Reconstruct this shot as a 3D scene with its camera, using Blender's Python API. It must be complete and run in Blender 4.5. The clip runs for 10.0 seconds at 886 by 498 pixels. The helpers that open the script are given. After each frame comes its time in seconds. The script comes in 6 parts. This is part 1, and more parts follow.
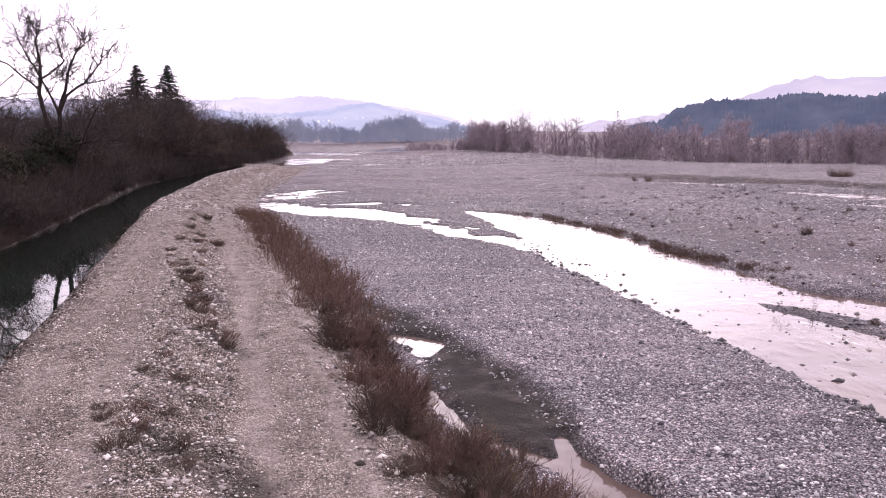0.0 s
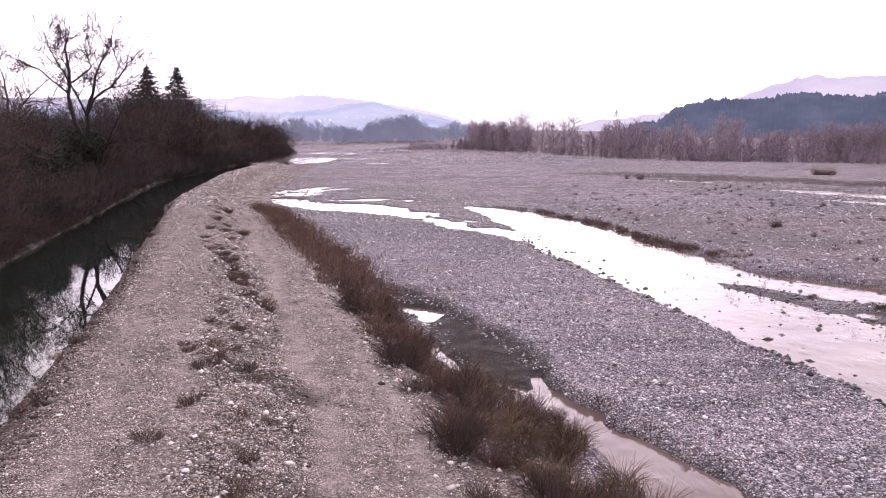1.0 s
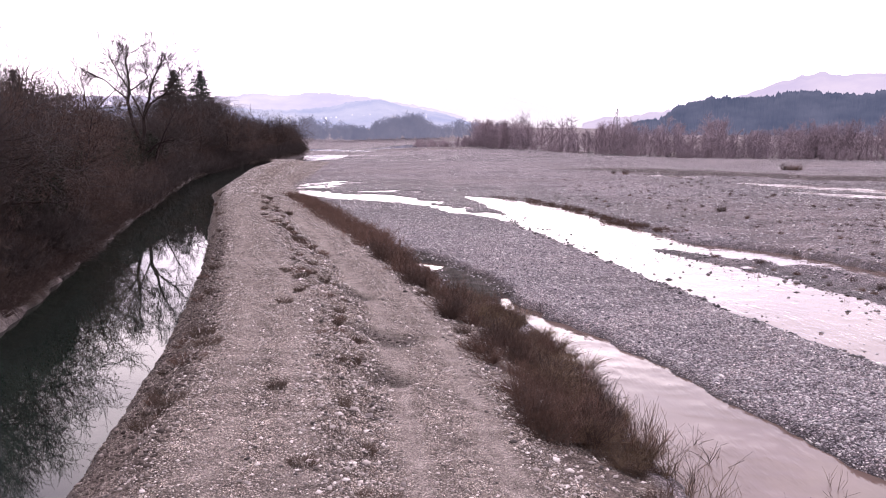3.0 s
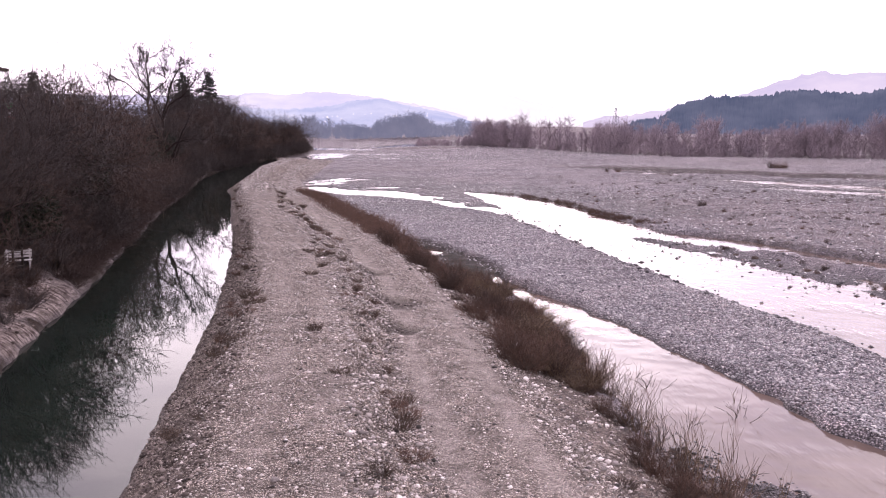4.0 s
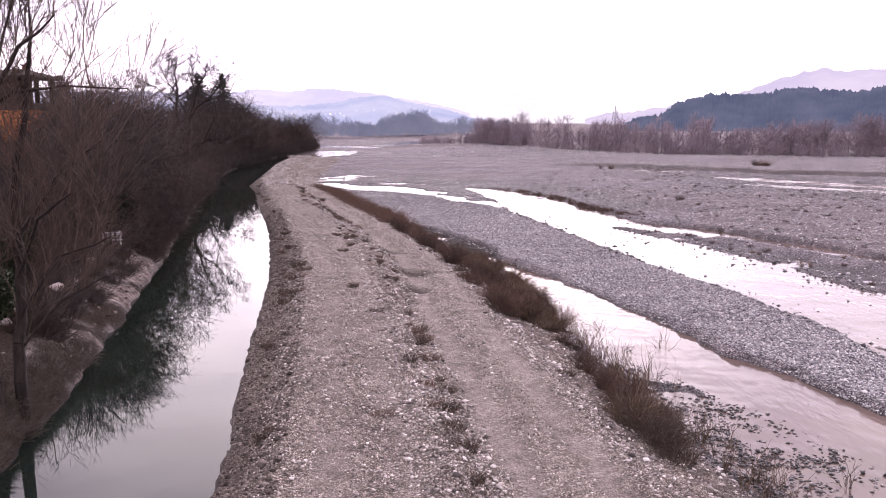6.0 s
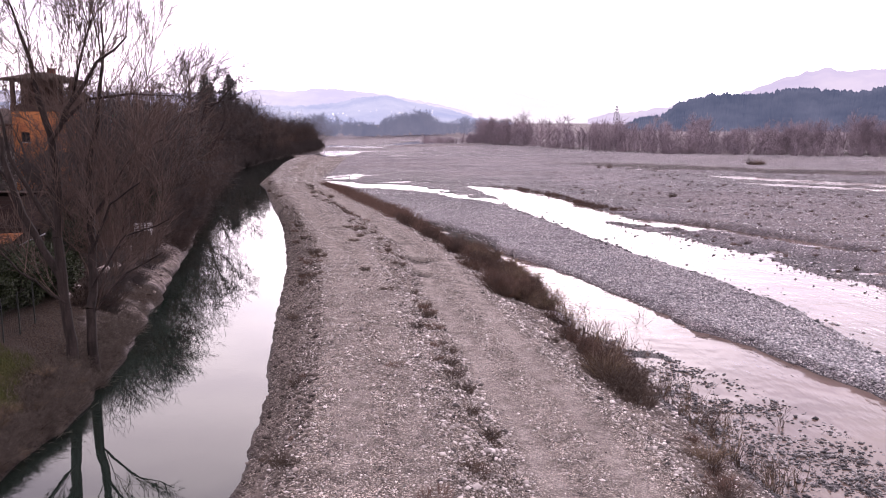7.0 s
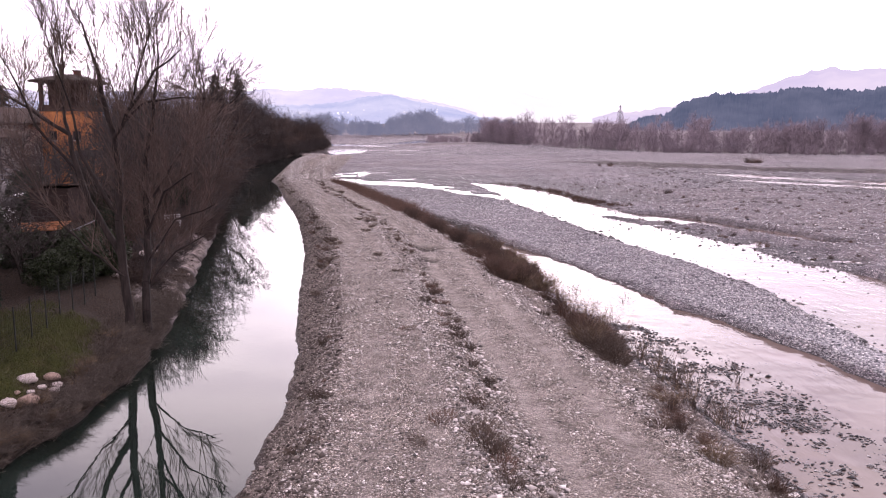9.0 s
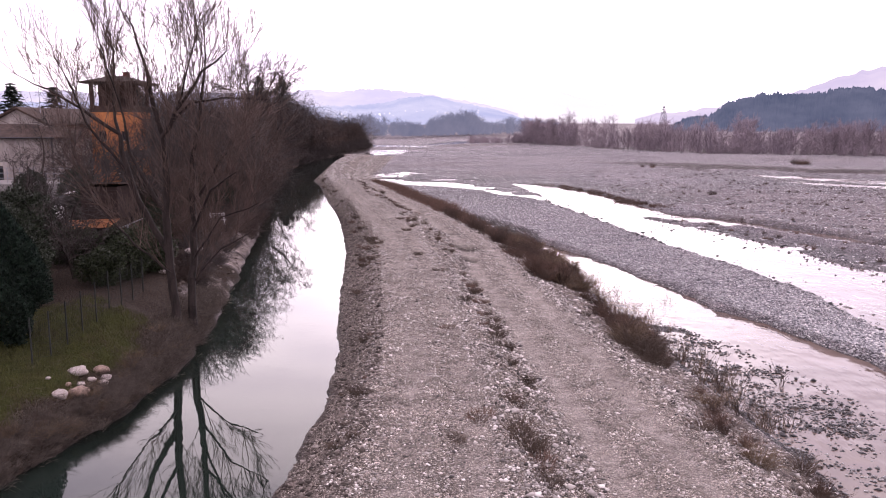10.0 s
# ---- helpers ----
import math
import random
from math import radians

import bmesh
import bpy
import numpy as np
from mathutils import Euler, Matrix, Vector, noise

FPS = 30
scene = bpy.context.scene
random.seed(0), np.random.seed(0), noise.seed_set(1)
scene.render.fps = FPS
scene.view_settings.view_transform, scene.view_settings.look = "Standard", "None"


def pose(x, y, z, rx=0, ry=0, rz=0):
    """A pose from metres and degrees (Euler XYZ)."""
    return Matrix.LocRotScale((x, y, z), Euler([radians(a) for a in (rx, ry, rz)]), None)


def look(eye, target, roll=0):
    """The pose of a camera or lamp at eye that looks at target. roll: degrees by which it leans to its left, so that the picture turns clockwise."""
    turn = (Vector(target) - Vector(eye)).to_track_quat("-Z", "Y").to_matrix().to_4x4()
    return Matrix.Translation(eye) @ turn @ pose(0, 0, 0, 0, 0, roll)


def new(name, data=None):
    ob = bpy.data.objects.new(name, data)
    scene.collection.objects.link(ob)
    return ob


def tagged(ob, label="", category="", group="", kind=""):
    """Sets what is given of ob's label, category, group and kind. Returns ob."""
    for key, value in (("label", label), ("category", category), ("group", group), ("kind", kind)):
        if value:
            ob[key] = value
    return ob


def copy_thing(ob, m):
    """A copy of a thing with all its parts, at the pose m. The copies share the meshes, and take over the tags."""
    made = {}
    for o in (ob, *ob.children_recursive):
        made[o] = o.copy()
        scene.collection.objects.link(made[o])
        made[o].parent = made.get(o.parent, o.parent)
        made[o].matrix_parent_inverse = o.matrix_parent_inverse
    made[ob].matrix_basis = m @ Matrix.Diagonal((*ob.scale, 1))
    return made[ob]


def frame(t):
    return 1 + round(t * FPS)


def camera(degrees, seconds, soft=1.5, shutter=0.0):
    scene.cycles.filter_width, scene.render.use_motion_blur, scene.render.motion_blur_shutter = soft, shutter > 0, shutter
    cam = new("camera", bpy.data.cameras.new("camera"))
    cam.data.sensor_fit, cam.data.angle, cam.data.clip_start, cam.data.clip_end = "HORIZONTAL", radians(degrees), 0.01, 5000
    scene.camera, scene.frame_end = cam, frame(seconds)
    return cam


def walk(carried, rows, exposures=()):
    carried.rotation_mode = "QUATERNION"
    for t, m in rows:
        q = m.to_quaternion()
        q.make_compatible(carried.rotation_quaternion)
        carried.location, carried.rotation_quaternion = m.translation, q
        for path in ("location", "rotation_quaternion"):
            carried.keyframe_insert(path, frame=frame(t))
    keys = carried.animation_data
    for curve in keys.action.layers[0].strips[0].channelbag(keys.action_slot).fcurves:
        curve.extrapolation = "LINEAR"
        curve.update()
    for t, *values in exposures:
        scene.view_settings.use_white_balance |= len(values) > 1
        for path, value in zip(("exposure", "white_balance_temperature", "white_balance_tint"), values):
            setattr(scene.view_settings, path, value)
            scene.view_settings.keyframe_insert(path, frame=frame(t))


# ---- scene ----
EXPOSURE, TINT = 0.68, 21
cam = camera(56.9, 10.0, soft=1.0)
PATH = [
    (0, (-1.921, 0.919, 5.592), (-1.755, 2.891, 5.303), -0.0),
    (0.5, (-2.118, -1.327, 5.664), (-1.953, 0.645, 5.374), -0.0),
    (1, (-2.313, -3.877, 5.736), (-2.149, -1.905, 5.445), -0.0),
    (1.5, (-2.495, -6.625, 5.806), (-2.333, -4.652, 5.515), -0.0),
    (2, (-2.715, -9.674, 5.882), (-2.556, -7.702, 5.59), -0.0),
    (2.5, (-2.944, -12.797, 5.99), (-2.787, -10.825, 5.697), -0.0),
    (2.7, (-3.016, -14.024, 6.041), (-2.862, -12.052, 5.745), -0.0),
    (3.8, (-3.329, -20.203, 6.196), (-3.181, -18.231, 5.897), -0.0),
    (4, (-3.438, -21.158, 6.229), (-3.29, -19.187, 5.929), -0.0),
    (4.5, (-3.608, -23.31, 6.367), (-3.462, -21.339, 6.065), -0.0),
    (5, (-3.778, -25.318, 6.512), (-3.633, -23.347, 6.209), -0.0),
    (5.5, (-3.929, -27.275, 6.637), (-3.785, -25.304, 6.332), 0.0),
    (5.7, (-4.012, -28.009, 6.7), (-3.869, -26.038, 6.392), 0.0),
    (6.8, (-4.361, -32.045, 6.784), (-4.221, -30.074, 6.476), 0.0),
    (7, (-4.389, -32.782, 6.8), (-4.253, -30.811, 6.492), 0.0),
    (7.5, (-4.541, -34.581, 6.825), (-4.404, -32.61, 6.515), 0.0),
    (8, (-4.667, -36.24, 6.817), (-4.534, -34.268, 6.507), 0.0),
    (8.5, (-4.668, -36.483, 6.832), (-4.538, -34.511, 6.522), 0.0),
    (9, (-4.665, -36.439, 6.814), (-4.54, -34.467, 6.504), 0.0),
    (9.5, (-4.676, -36.5, 6.785), (-4.597, -34.525, 6.477), 0.0),
    (10, (-4.679, -36.553, 6.782), (-4.652, -34.577, 6.474), -0.0),
]
walk(cam, [(t, look(eye, target, roll)) for t, eye, target, roll in PATH],
     exposures=[(0, EXPOSURE, 6500, TINT), (10, EXPOSURE, 6500, TINT)])

# ---- sky and sun ----
SUN_EL, SUN_AZ = radians(15), radians(6)
world = bpy.data.worlds.new("world")
scene.world = world
world.use_nodes = True
wn, wl = world.node_tree.nodes, world.node_tree.links
wn.clear()
sky = wn.new("ShaderNodeTexSky")
sky.sky_type, sky.sun_disc = "NISHITA", False
sky.sun_elevation, sky.sun_rotation = SUN_EL, SUN_AZ
sky.air_density, sky.dust_density, sky.ozone_density = 1.0, 6.0, 1.0
grey = wn.new("ShaderNodeHueSaturation")
grey.inputs["Saturation"].default_value = 0.22
cloud_at = wn.new("ShaderNodeTexCoord")
cloud_map = wn.new("ShaderNodeMapping")
cloud_map.inputs["Scale"].default_value = (1.2, 2.2, 5.0)
cloud = wn.new("ShaderNodeTexNoise")
cloud.inputs["Scale"].default_value, cloud.inputs["Detail"].default_value = 1.6, 5
cloud_ramp = wn.new("ShaderNodeValToRGB")
cloud_ramp.color_ramp.elements[0].position, cloud_ramp.color_ramp.elements[0].color = 0.34, (0.58, 0.55, 0.67, 1)
cloud_ramp.color_ramp.elements[1].position, cloud_ramp.color_ramp.elements[1].color = 0.66, (1.14, 1.09, 1.10, 1)
veil = wn.new("ShaderNodeMix")
veil.data_type, veil.blend_type = "RGBA", "MULTIPLY"
veil.inputs[0].default_value = 1.0
deck = wn.new("ShaderNodeMix")
deck.data_type, deck.blend_type = "RGBA", "MIX"
deck.inputs[0].default_value = 0.9
deck.inputs[7].default_value = (9.0, 8.4, 8.9, 1)
sun_dir = (math.sin(SUN_AZ) * math.cos(SUN_EL), math.cos(SUN_AZ) * math.cos(SUN_EL), math.sin(SUN_EL))
toward = wn.new("ShaderNodeVectorMath")
toward.operation = "DOT_PRODUCT"
toward.inputs[1].default_value = sun_dir
glow = wn.new("ShaderNodeMapRange")
glow.interpolation_type = "SMOOTHSTEP"
for slot, value in zip((1, 2, 3, 4), (0.45, 1.0, 0.85, 1.5)):
    glow.inputs[slot].default_value = value
veiled = wn.new("ShaderNodeVectorMath")
veiled.operation = "SCALE"
air = wn.new("ShaderNodeBackground")
air.inputs["Strength"].default_value = 0.14
out = wn.new("ShaderNodeOutputWorld")
wl.new(sky.outputs[0], grey.inputs["Color"])
wl.new(grey.outputs[0], deck.inputs[6])
wl.new(cloud_at.outputs["Generated"], cloud_map.inputs["Vector"])
wl.new(cloud_map.outputs[0], cloud.inputs["Vector"])
wl.new(cloud.outputs["Fac"], cloud_ramp.inputs[0])
wl.new(deck.outputs[2], veil.inputs[6])
wl.new(cloud_ramp.outputs[0], veil.inputs[7])
wl.new(cloud_at.outputs["Generated"], toward.inputs[0])
wl.new(toward.outputs["Value"], glow.inputs[0])
wl.new(veil.outputs[2], veiled.inputs[0])
wl.new(glow.outputs[0], veiled.inputs["Scale"])
wl.new(veiled.outputs[0], air.inputs["Color"])
wl.new(air.outputs[0], out.inputs[0])

sun = new("sun", bpy.data.lights.new("sun", "SUN"))
sun.data.energy, sun.data.angle, sun.data.color = 0.6, radians(172), (1.0, 0.95, 0.9)
sun_from = Vector((math.sin(SUN_AZ) * math.cos(SUN_EL), math.cos(SUN_AZ) * math.cos(SUN_EL), math.sin(SUN_EL)))
sun.matrix_world = look(sun_from * 100, (0, 0, 0))

# ---- materials ----


class Shader:
    """A small builder of node materials."""

    def __init__(self, name, rough=0.8, metal=0.0, spec=0.3):
        self.mat = bpy.data.materials.new(name)
        self.mat.use_nodes = True
        self.t = self.mat.node_tree
        self.bsdf = self.t.nodes["Principled BSDF"]
        self.bsdf.inputs["Roughness"].default_value = rough
        self.bsdf.inputs["Metallic"].default_value = metal
        self.bsdf.inputs["Specular IOR Level"].default_value = spec
        self.where = self.node("ShaderNodeNewGeometry").outputs["Position"]
        self.object = self.node("ShaderNodeTexCoord").outputs["Object"]

    def node(self, kind, **values):
        n = self.t.nodes.new(kind)
        for key, value in values.items():
            n.inputs[key.replace("_", " ")].default_value = value
        return n

    def link(self, a, b):
        self.t.links.new(a, b)
        return b

    def noise(self, scale, detail=4, rough=0.6, at=None, stretch=None):
        n = self.node("ShaderNodeTexNoise", Scale=scale, Detail=detail, Roughness=rough)
        self.link(self.mapped(at, stretch), n.inputs["Vector"])
        return n.outputs["Fac"]

    def mapped(self, at=None, stretch=None):
        at = at or self.where
        if stretch:
            m = self.node("ShaderNodeMapping", Scale=stretch)
            self.link(at, m.inputs["Vector"])
            at = m.outputs[0]
        return at

    def cells(self, scale, at=None, stretch=None, jitter=1.0):
        n = self.node("ShaderNodeTexVoronoi", Scale=scale, Randomness=jitter)
        self.link(self.mapped(at, stretch), n.inputs["Vector"])
        r = self.node("ShaderNodeSeparateColor")
        self.link(n.outputs["Color"], r.inputs[0])
        return n.outputs["Distance"], r.outputs[0]

    def ramp(self, fac, *stops):
        r = self.node("ShaderNodeValToRGB")
        e = r.color_ramp.elements
        while len(e) < len(stops):
            e.new(0.5)
        for k, (p, c) in enumerate(stops):
            e[k].position = p
            e[k].color = (*c, 1) if len(c) == 3 else c
        self.link(fac, r.inputs[0])
        return r.outputs[0]

    def mix(self, fac, a, b, how="MIX"):
        m = self.node("ShaderNodeMix")
        m.data_type, m.blend_type = "RGBA", how
        for value, slot in ((fac, 0), (a, 6), (b, 7)):
            if isinstance(value, (int, float)):
                m.inputs[slot].default_value = value
            elif isinstance(value, tuple):
                m.inputs[slot].default_value = (*value, 1)
            else:
                self.link(value, m.inputs[slot])
        return m.outputs[2]

    def math(self, how, a, b=0.0, clamp=False):
        m = self.node("ShaderNodeMath")
        m.operation, m.use_clamp = how, clamp
        for k, value in enumerate((a, b)):
            if isinstance(value, (int, float)):
                m.inputs[k].default_value = value
            else:
                self.link(value, m.inputs[k])
        return m.outputs[0]

    def attribute(self, name):
        n = self.node("ShaderNodeAttribute")
        n.attribute_name = name
        return n.outputs["Fac"]

    def random(self, island=False):
        if island:
            return self.node("ShaderNodeNewGeometry").outputs["Random Per Island"]
        return self.node("ShaderNodeObjectInfo").outputs["Random"]

    def bump(self, height, strength=0.5, distance=0.02, under=None):
        b = self.node("ShaderNodeBump", Strength=strength, Distance=distance)
        self.link(height, b.inputs["Height"])
        if under is not None:
            self.link(under, b.inputs["Normal"])
        self.link(b.outputs[0], self.bsdf.inputs["Normal"])
        return b.outputs[0]

    def colour(self, c):
        if isinstance(c, tuple):
            self.bsdf.inputs["Base Color"].default_value = (*c, 1)
        else:
            self.link(c, self.bsdf.inputs["Base Color"])
        return self

    def roughness(self, r):
        self.link(r, self.bsdf.inputs["Roughness"])
        return self


def plain(name, light, dark, scale=6.0, rough=0.8, metal=0.0, bump=0.3, at_object=True, stretch=None, spec=0.3, vary=0.0):
    """A worn two-tone surface with fine grain; vary shifts the tone from thing to thing."""
    s = Shader(name, rough, metal, spec)
    at = s.object if at_object else s.where
    big = s.noise(scale, 5, 0.65, at, stretch)
    fine = s.noise(scale * 9, 3, 0.6, at, stretch)
    c = s.mix(s.ramp(big, (0.35, (0, 0, 0)), (0.65, (1, 1, 1))), dark, light)
    c = s.mix(0.35, c, s.ramp(fine, (0.3, (0.25, 0.25, 0.25)), (0.7, (1, 1, 1))), "MULTIPLY")
    if vary:
        r = s.random()
        c = s.mix(s.math("MULTIPLY", r, vary), c, (0.02, 0.015, 0.012))
    s.colour(c)
    s.bump(fine, bump, 0.01)
    return s.mat


def gravel_ground():
    """One sheet: river gravel, dusty levee gravel, wheel tracks, mud, bank soil, lawn and pale scoured bank."""
    s = Shader("ground", 0.95, 0.0, 0.12)
    d1, c1 = s.cells(20)
    d2, c2 = s.cells(9.5)
    d3, c3 = s.cells(36)
    patch = s.noise(0.35, 6, 0.65)
    patch2 = s.noise(1.7, 5, 0.6)
    fine = s.noise(30, 3, 0.6)
    tone1 = s.ramp(c1, (0.03, (0.14, 0.14, 0.158)), (0.4, (0.38, 0.372, 0.40)), (0.78, (0.60, 0.585, 0.60)), (0.95, (1.0, 0.97, 0.95)))
    tone2 = s.ramp(c2, (0.05, (0.17, 0.17, 0.19)), (0.6, (0.36, 0.35, 0.37)), (1.0, (0.62, 0.60, 0.60)))
    # shade in the gaps between pebbles, painted into the colour
    gap_shade = s.ramp(d1, (0.2, (1.3, 1.3, 1.3)), (0.62, (0.14, 0.135, 0.135)))
    river = s.mix(0.45, tone1, tone2)
    river = s.mix(0.85, river, gap_shade, "MULTIPLY")
    river = s.mix(0.7, river, s.ramp(patch, (0.3, (0.68, 0.68, 0.72)), (0.7, (1.2, 1.15, 1.12))), "MULTIPLY")
    wide = s.noise(0.07, 6, 0.7, None, (0.6, 1.6, 1.0))
    river = s.mix(0.7, river, s.ramp(wide, (0.35, (0.68, 0.67, 0.70)), (0.65, (1.12, 1.08, 1.06))), "MULTIPLY")
    streaky = s.noise(0.55, 5, 0.7, None, (0.3, 1.6, 1.0))
    river = s.mix(0.6, river, s.ramp(streaky, (0.36, (0.55, 0.53, 0.53)), (0.5, (0.98, 0.97, 0.98)), (0.66, (1.3, 1.27, 1.26))), "MULTIPLY")
    d4, c4 = s.cells(2.6)
    d5, c5 = s.cells(0.9, None, (0.7, 1.5, 1.0))
    river = s.mix(0.25, river, s.ramp(c4, (0.0, (0.62, 0.61, 0.62)), (0.6, (1.0, 0.99, 1.0)), (1.0, (1.35, 1.32, 1.3))), "MULTIPLY")
    river = s.mix(0.2, river, s.ramp(c5, (0.0, (0.66, 0.62, 0.6)), (0.7, (1.05, 1.04, 1.05)), (1.0, (1.2, 1.18, 1.2))), "MULTIPLY")
    river = s.mix(1.0, river, (1.14, 1.13, 1.11), "MULTIPLY")
    dusty = s.ramp(c3, (0.0, (0.09, 0.081, 0.074)), (0.4, (0.37, 0.332, 0.302)), (0.7, (0.66, 0.597, 0.546)), (0.88, (1.0, 0.95, 0.89)))
    dusty = s.mix(0.3, dusty, s.ramp(c1, (0.02, (0.10, 0.089, 0.079)), (0.6, (0.32, 0.283, 0.25)), (1.0, (0.86, 0.79, 0.72))))
    # painted crevice shade between the levee's finer stones
    dusty = s.mix(0.9, dusty, s.ramp(d3, (0.2, (1.4, 1.4, 1.4)), (0.6, (0.16, 0.15, 0.14))), "MULTIPLY")
    dusty = s.mix(0.75, dusty, s.ramp(patch2, (0.3, (0.62, 0.6, 0.58)), (0.68, (1.08, 1.05, 1.02))), "MULTIPLY")
    dusty = s.mix(0.8, dusty, s.ramp(s.noise(0.8, 8, 0.8), (0.4, (0.55, 0.53, 0.51)), (0.6, (1.3, 1.27, 1.24))), "MULTIPLY")
    dusty = s.mix(0.7, dusty, s.ramp(s.noise(4.5, 4, 0.7), (0.36, (0.5, 0.48, 0.46)), (0.52, (1.05, 1.05, 1.05))), "MULTIPLY")
    ground = s.mix(s.attribute("levee"), river, dusty)
    dust = s.mix(s.ramp(fine, (0.38, (0, 0, 0)), (0.62, (1, 1, 1))), (0.20, 0.18, 0.165), (0.62, 0.562, 0.514))
    dust = s.mix(0.6, dust, s.ramp(s.noise(2.2, 6, 0.75), (0.38, (0.62, 0.6, 0.58)), (0.6, (1.1, 1.08, 1.07))), "MULTIPLY")
    ground = s.mix(s.math("MULTIPLY", s.attribute("track"), s.ramp(patch2, (0.3, (0.3, 0.3, 0.3)), (0.6, (0.85, 0.85, 0.85)))), ground, dust)
    dry = s.mix(s.ramp(patch2, (0.4, (0, 0, 0)), (0.62, (1, 1, 1))), (0.10, 0.082, 0.074), (0.21, 0.172, 0.152))
    dry = s.mix(0.5, dry, s.ramp(c1, (0.1, (0.5, 0.5, 0.5)), (0.9, (1.2, 1.2, 1.2))), "MULTIPLY")
    ground = s.mix(s.math("MULTIPLY", s.attribute("dry"), s.ramp(s.noise(2.6, 5, 0.7), (0.42, (0, 0, 0)), (0.58, (1, 1, 1)))), ground, dry)
    mud = s.mix(s.ramp(patch2, (0.35, (0, 0, 0)), (0.65, (1, 1, 1))), (0.028, 0.025, 0.022), (0.105, 0.092, 0.084))
    mud = s.mix(s.ramp(s.noise(0.9, 3, 0.5), (0.42, (0, 0, 0)), (0.56, (1, 1, 1))), (0.034, 0.031, 0.025), mud)
    ground = s.mix(s.attribute("mud"), ground, mud)
    straws = s.noise(24, 4, 0.75, None, (1.0, 0.35, 1.0))
    litter = s.mix(s.ramp(straws, (0.36, (0, 0, 0)), (0.64, (1, 1, 1))), (0.012, 0.009, 0.007), (0.062, 0.044, 0.032))
    ground = s.mix(s.attribute("soil"), ground, litter)
    blades = s.noise(55, 2, 0.7)
    lawn = s.mix(s.ramp(blades, (0.3, (0, 0, 0)), (0.7, (1, 1, 1))), (0.016, 0.021, 0.006), (0.07, 0.077, 0.02))
    lawn = s.mix(s.ramp(patch2, (0.4, (0, 0, 0)), (0.75, (0.8, 0.8, 0.8))), lawn, (0.058, 0.044, 0.024))
    ground = s.mix(s.attribute("lawn"), ground, lawn)
    scoured = s.noise(1.1, 6, 0.7, None, (3.0, 0.8, 3.0))
    streak = s.noise(3.2, 5, 0.75, None, (0.6, 2.6, 0.6))
    pale = s.mix(s.ramp(streak, (0.42, (0, 0, 0)), (0.56, (1, 1, 1))), (0.07, 0.052, 0.045), s.mix(s.ramp(scoured, (0.35, (0, 0, 0)), (0.62, (1, 1, 1))), (0.14, 0.115, 0.10), (0.50, 0.43, 0.39)))
    ground = s.mix(s.attribute("pale"), ground, pale)
    wet = s.attribute("wet")
    ground = s.mix(s.math("MULTIPLY", wet, 0.62), ground, (0.03, 0.028, 0.028))
    s.colour(ground)
    s.roughness(s.math("SUBTRACT", 0.95, s.math("MULTIPLY", wet, 0.35)))
    stone = s.math("ADD", s.math("MULTIPLY", d1, -1.0), s.math("MULTIPLY", d2, -0.8))
    b = s.bump(stone, 1.0, 0.05)
    s.bump(s.math("ADD", s.math("MULTIPLY", d3, -1.0), fine), 0.8, 0.018, b)
    return s.mat


def stone_mat(name, tones, wet=False):
    s = Shader(name, 0.45 if wet else 0.9, 0, 0.4 if wet else 0.15)
    c = s.ramp(s.random(True), *tones)
    c = s.mix(0.4, c, s.ramp(s.noise(28, 4, 0.7), (0.3, (0.4, 0.4, 0.4)), (0.7, (1.1, 1.1, 1.1))), "MULTIPLY")
    s.colour(c)
    s.bump(s.noise(60, 3), 0.3, 0.006)
    return s.mat


def water_mat(name, deep, shallow, ripple, scale, stretch, rough=0.015):
    s = Shader(name, rough, 0.0, 0.5)
    s.bsdf.inputs["IOR"].default_value = 1.33
    s.bsdf.inputs["Specular IOR Level"].default_value = 0.36
    murk = s.noise(0.25, 5, 0.6)
    s.colour(s.mix(s.ramp(murk, (0.35, (0, 0, 0)), (0.65, (1, 1, 1))), deep, shallow))
    waves = s.noise(scale, 3, 0.55, None, stretch)
    calm = s.ramp(s.noise(0.3, 3, 0.6), (0.38, (0.05, 0.05, 0.05)), (0.66, (1, 1, 1)))
    small = s.noise(scale * 3.1, 2, 0.5, None, stretch)
    s.bump(s.math("MULTIPLY", s.math("ADD", waves, s.math("MULTIPLY", small, 0.4)), calm), ripple, 0.04)
    return s.mat


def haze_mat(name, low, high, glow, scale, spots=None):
    """Far distance: forested or farmed slopes, the haze of kilometres of bright air painted in as emission."""
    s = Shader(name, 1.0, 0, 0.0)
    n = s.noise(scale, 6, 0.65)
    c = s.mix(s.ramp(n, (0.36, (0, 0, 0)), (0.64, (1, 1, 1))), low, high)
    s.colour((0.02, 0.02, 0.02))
    # the haze is this glow; the slopes themselves give off no light
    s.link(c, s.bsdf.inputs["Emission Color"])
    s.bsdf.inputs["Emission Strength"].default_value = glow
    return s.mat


GROUND = gravel_ground()
GRAVEL = stone_mat("gravel", ((0.0, (0.07, 0.07, 0.08)), (0.3, (0.30, 0.296, 0.308)), (0.75, (0.61, 0.598, 0.602)), (0.97, (0.93, 0.91, 0.88))))
LEVEE_STONE = stone_mat("levee_stone", ((0.0, (0.06, 0.055, 0.052)), (0.3, (0.27, 0.246, 0.228)), (0.7, (0.61, 0.56, 0.52)), (0.94, (0.97, 0.92, 0.875))))
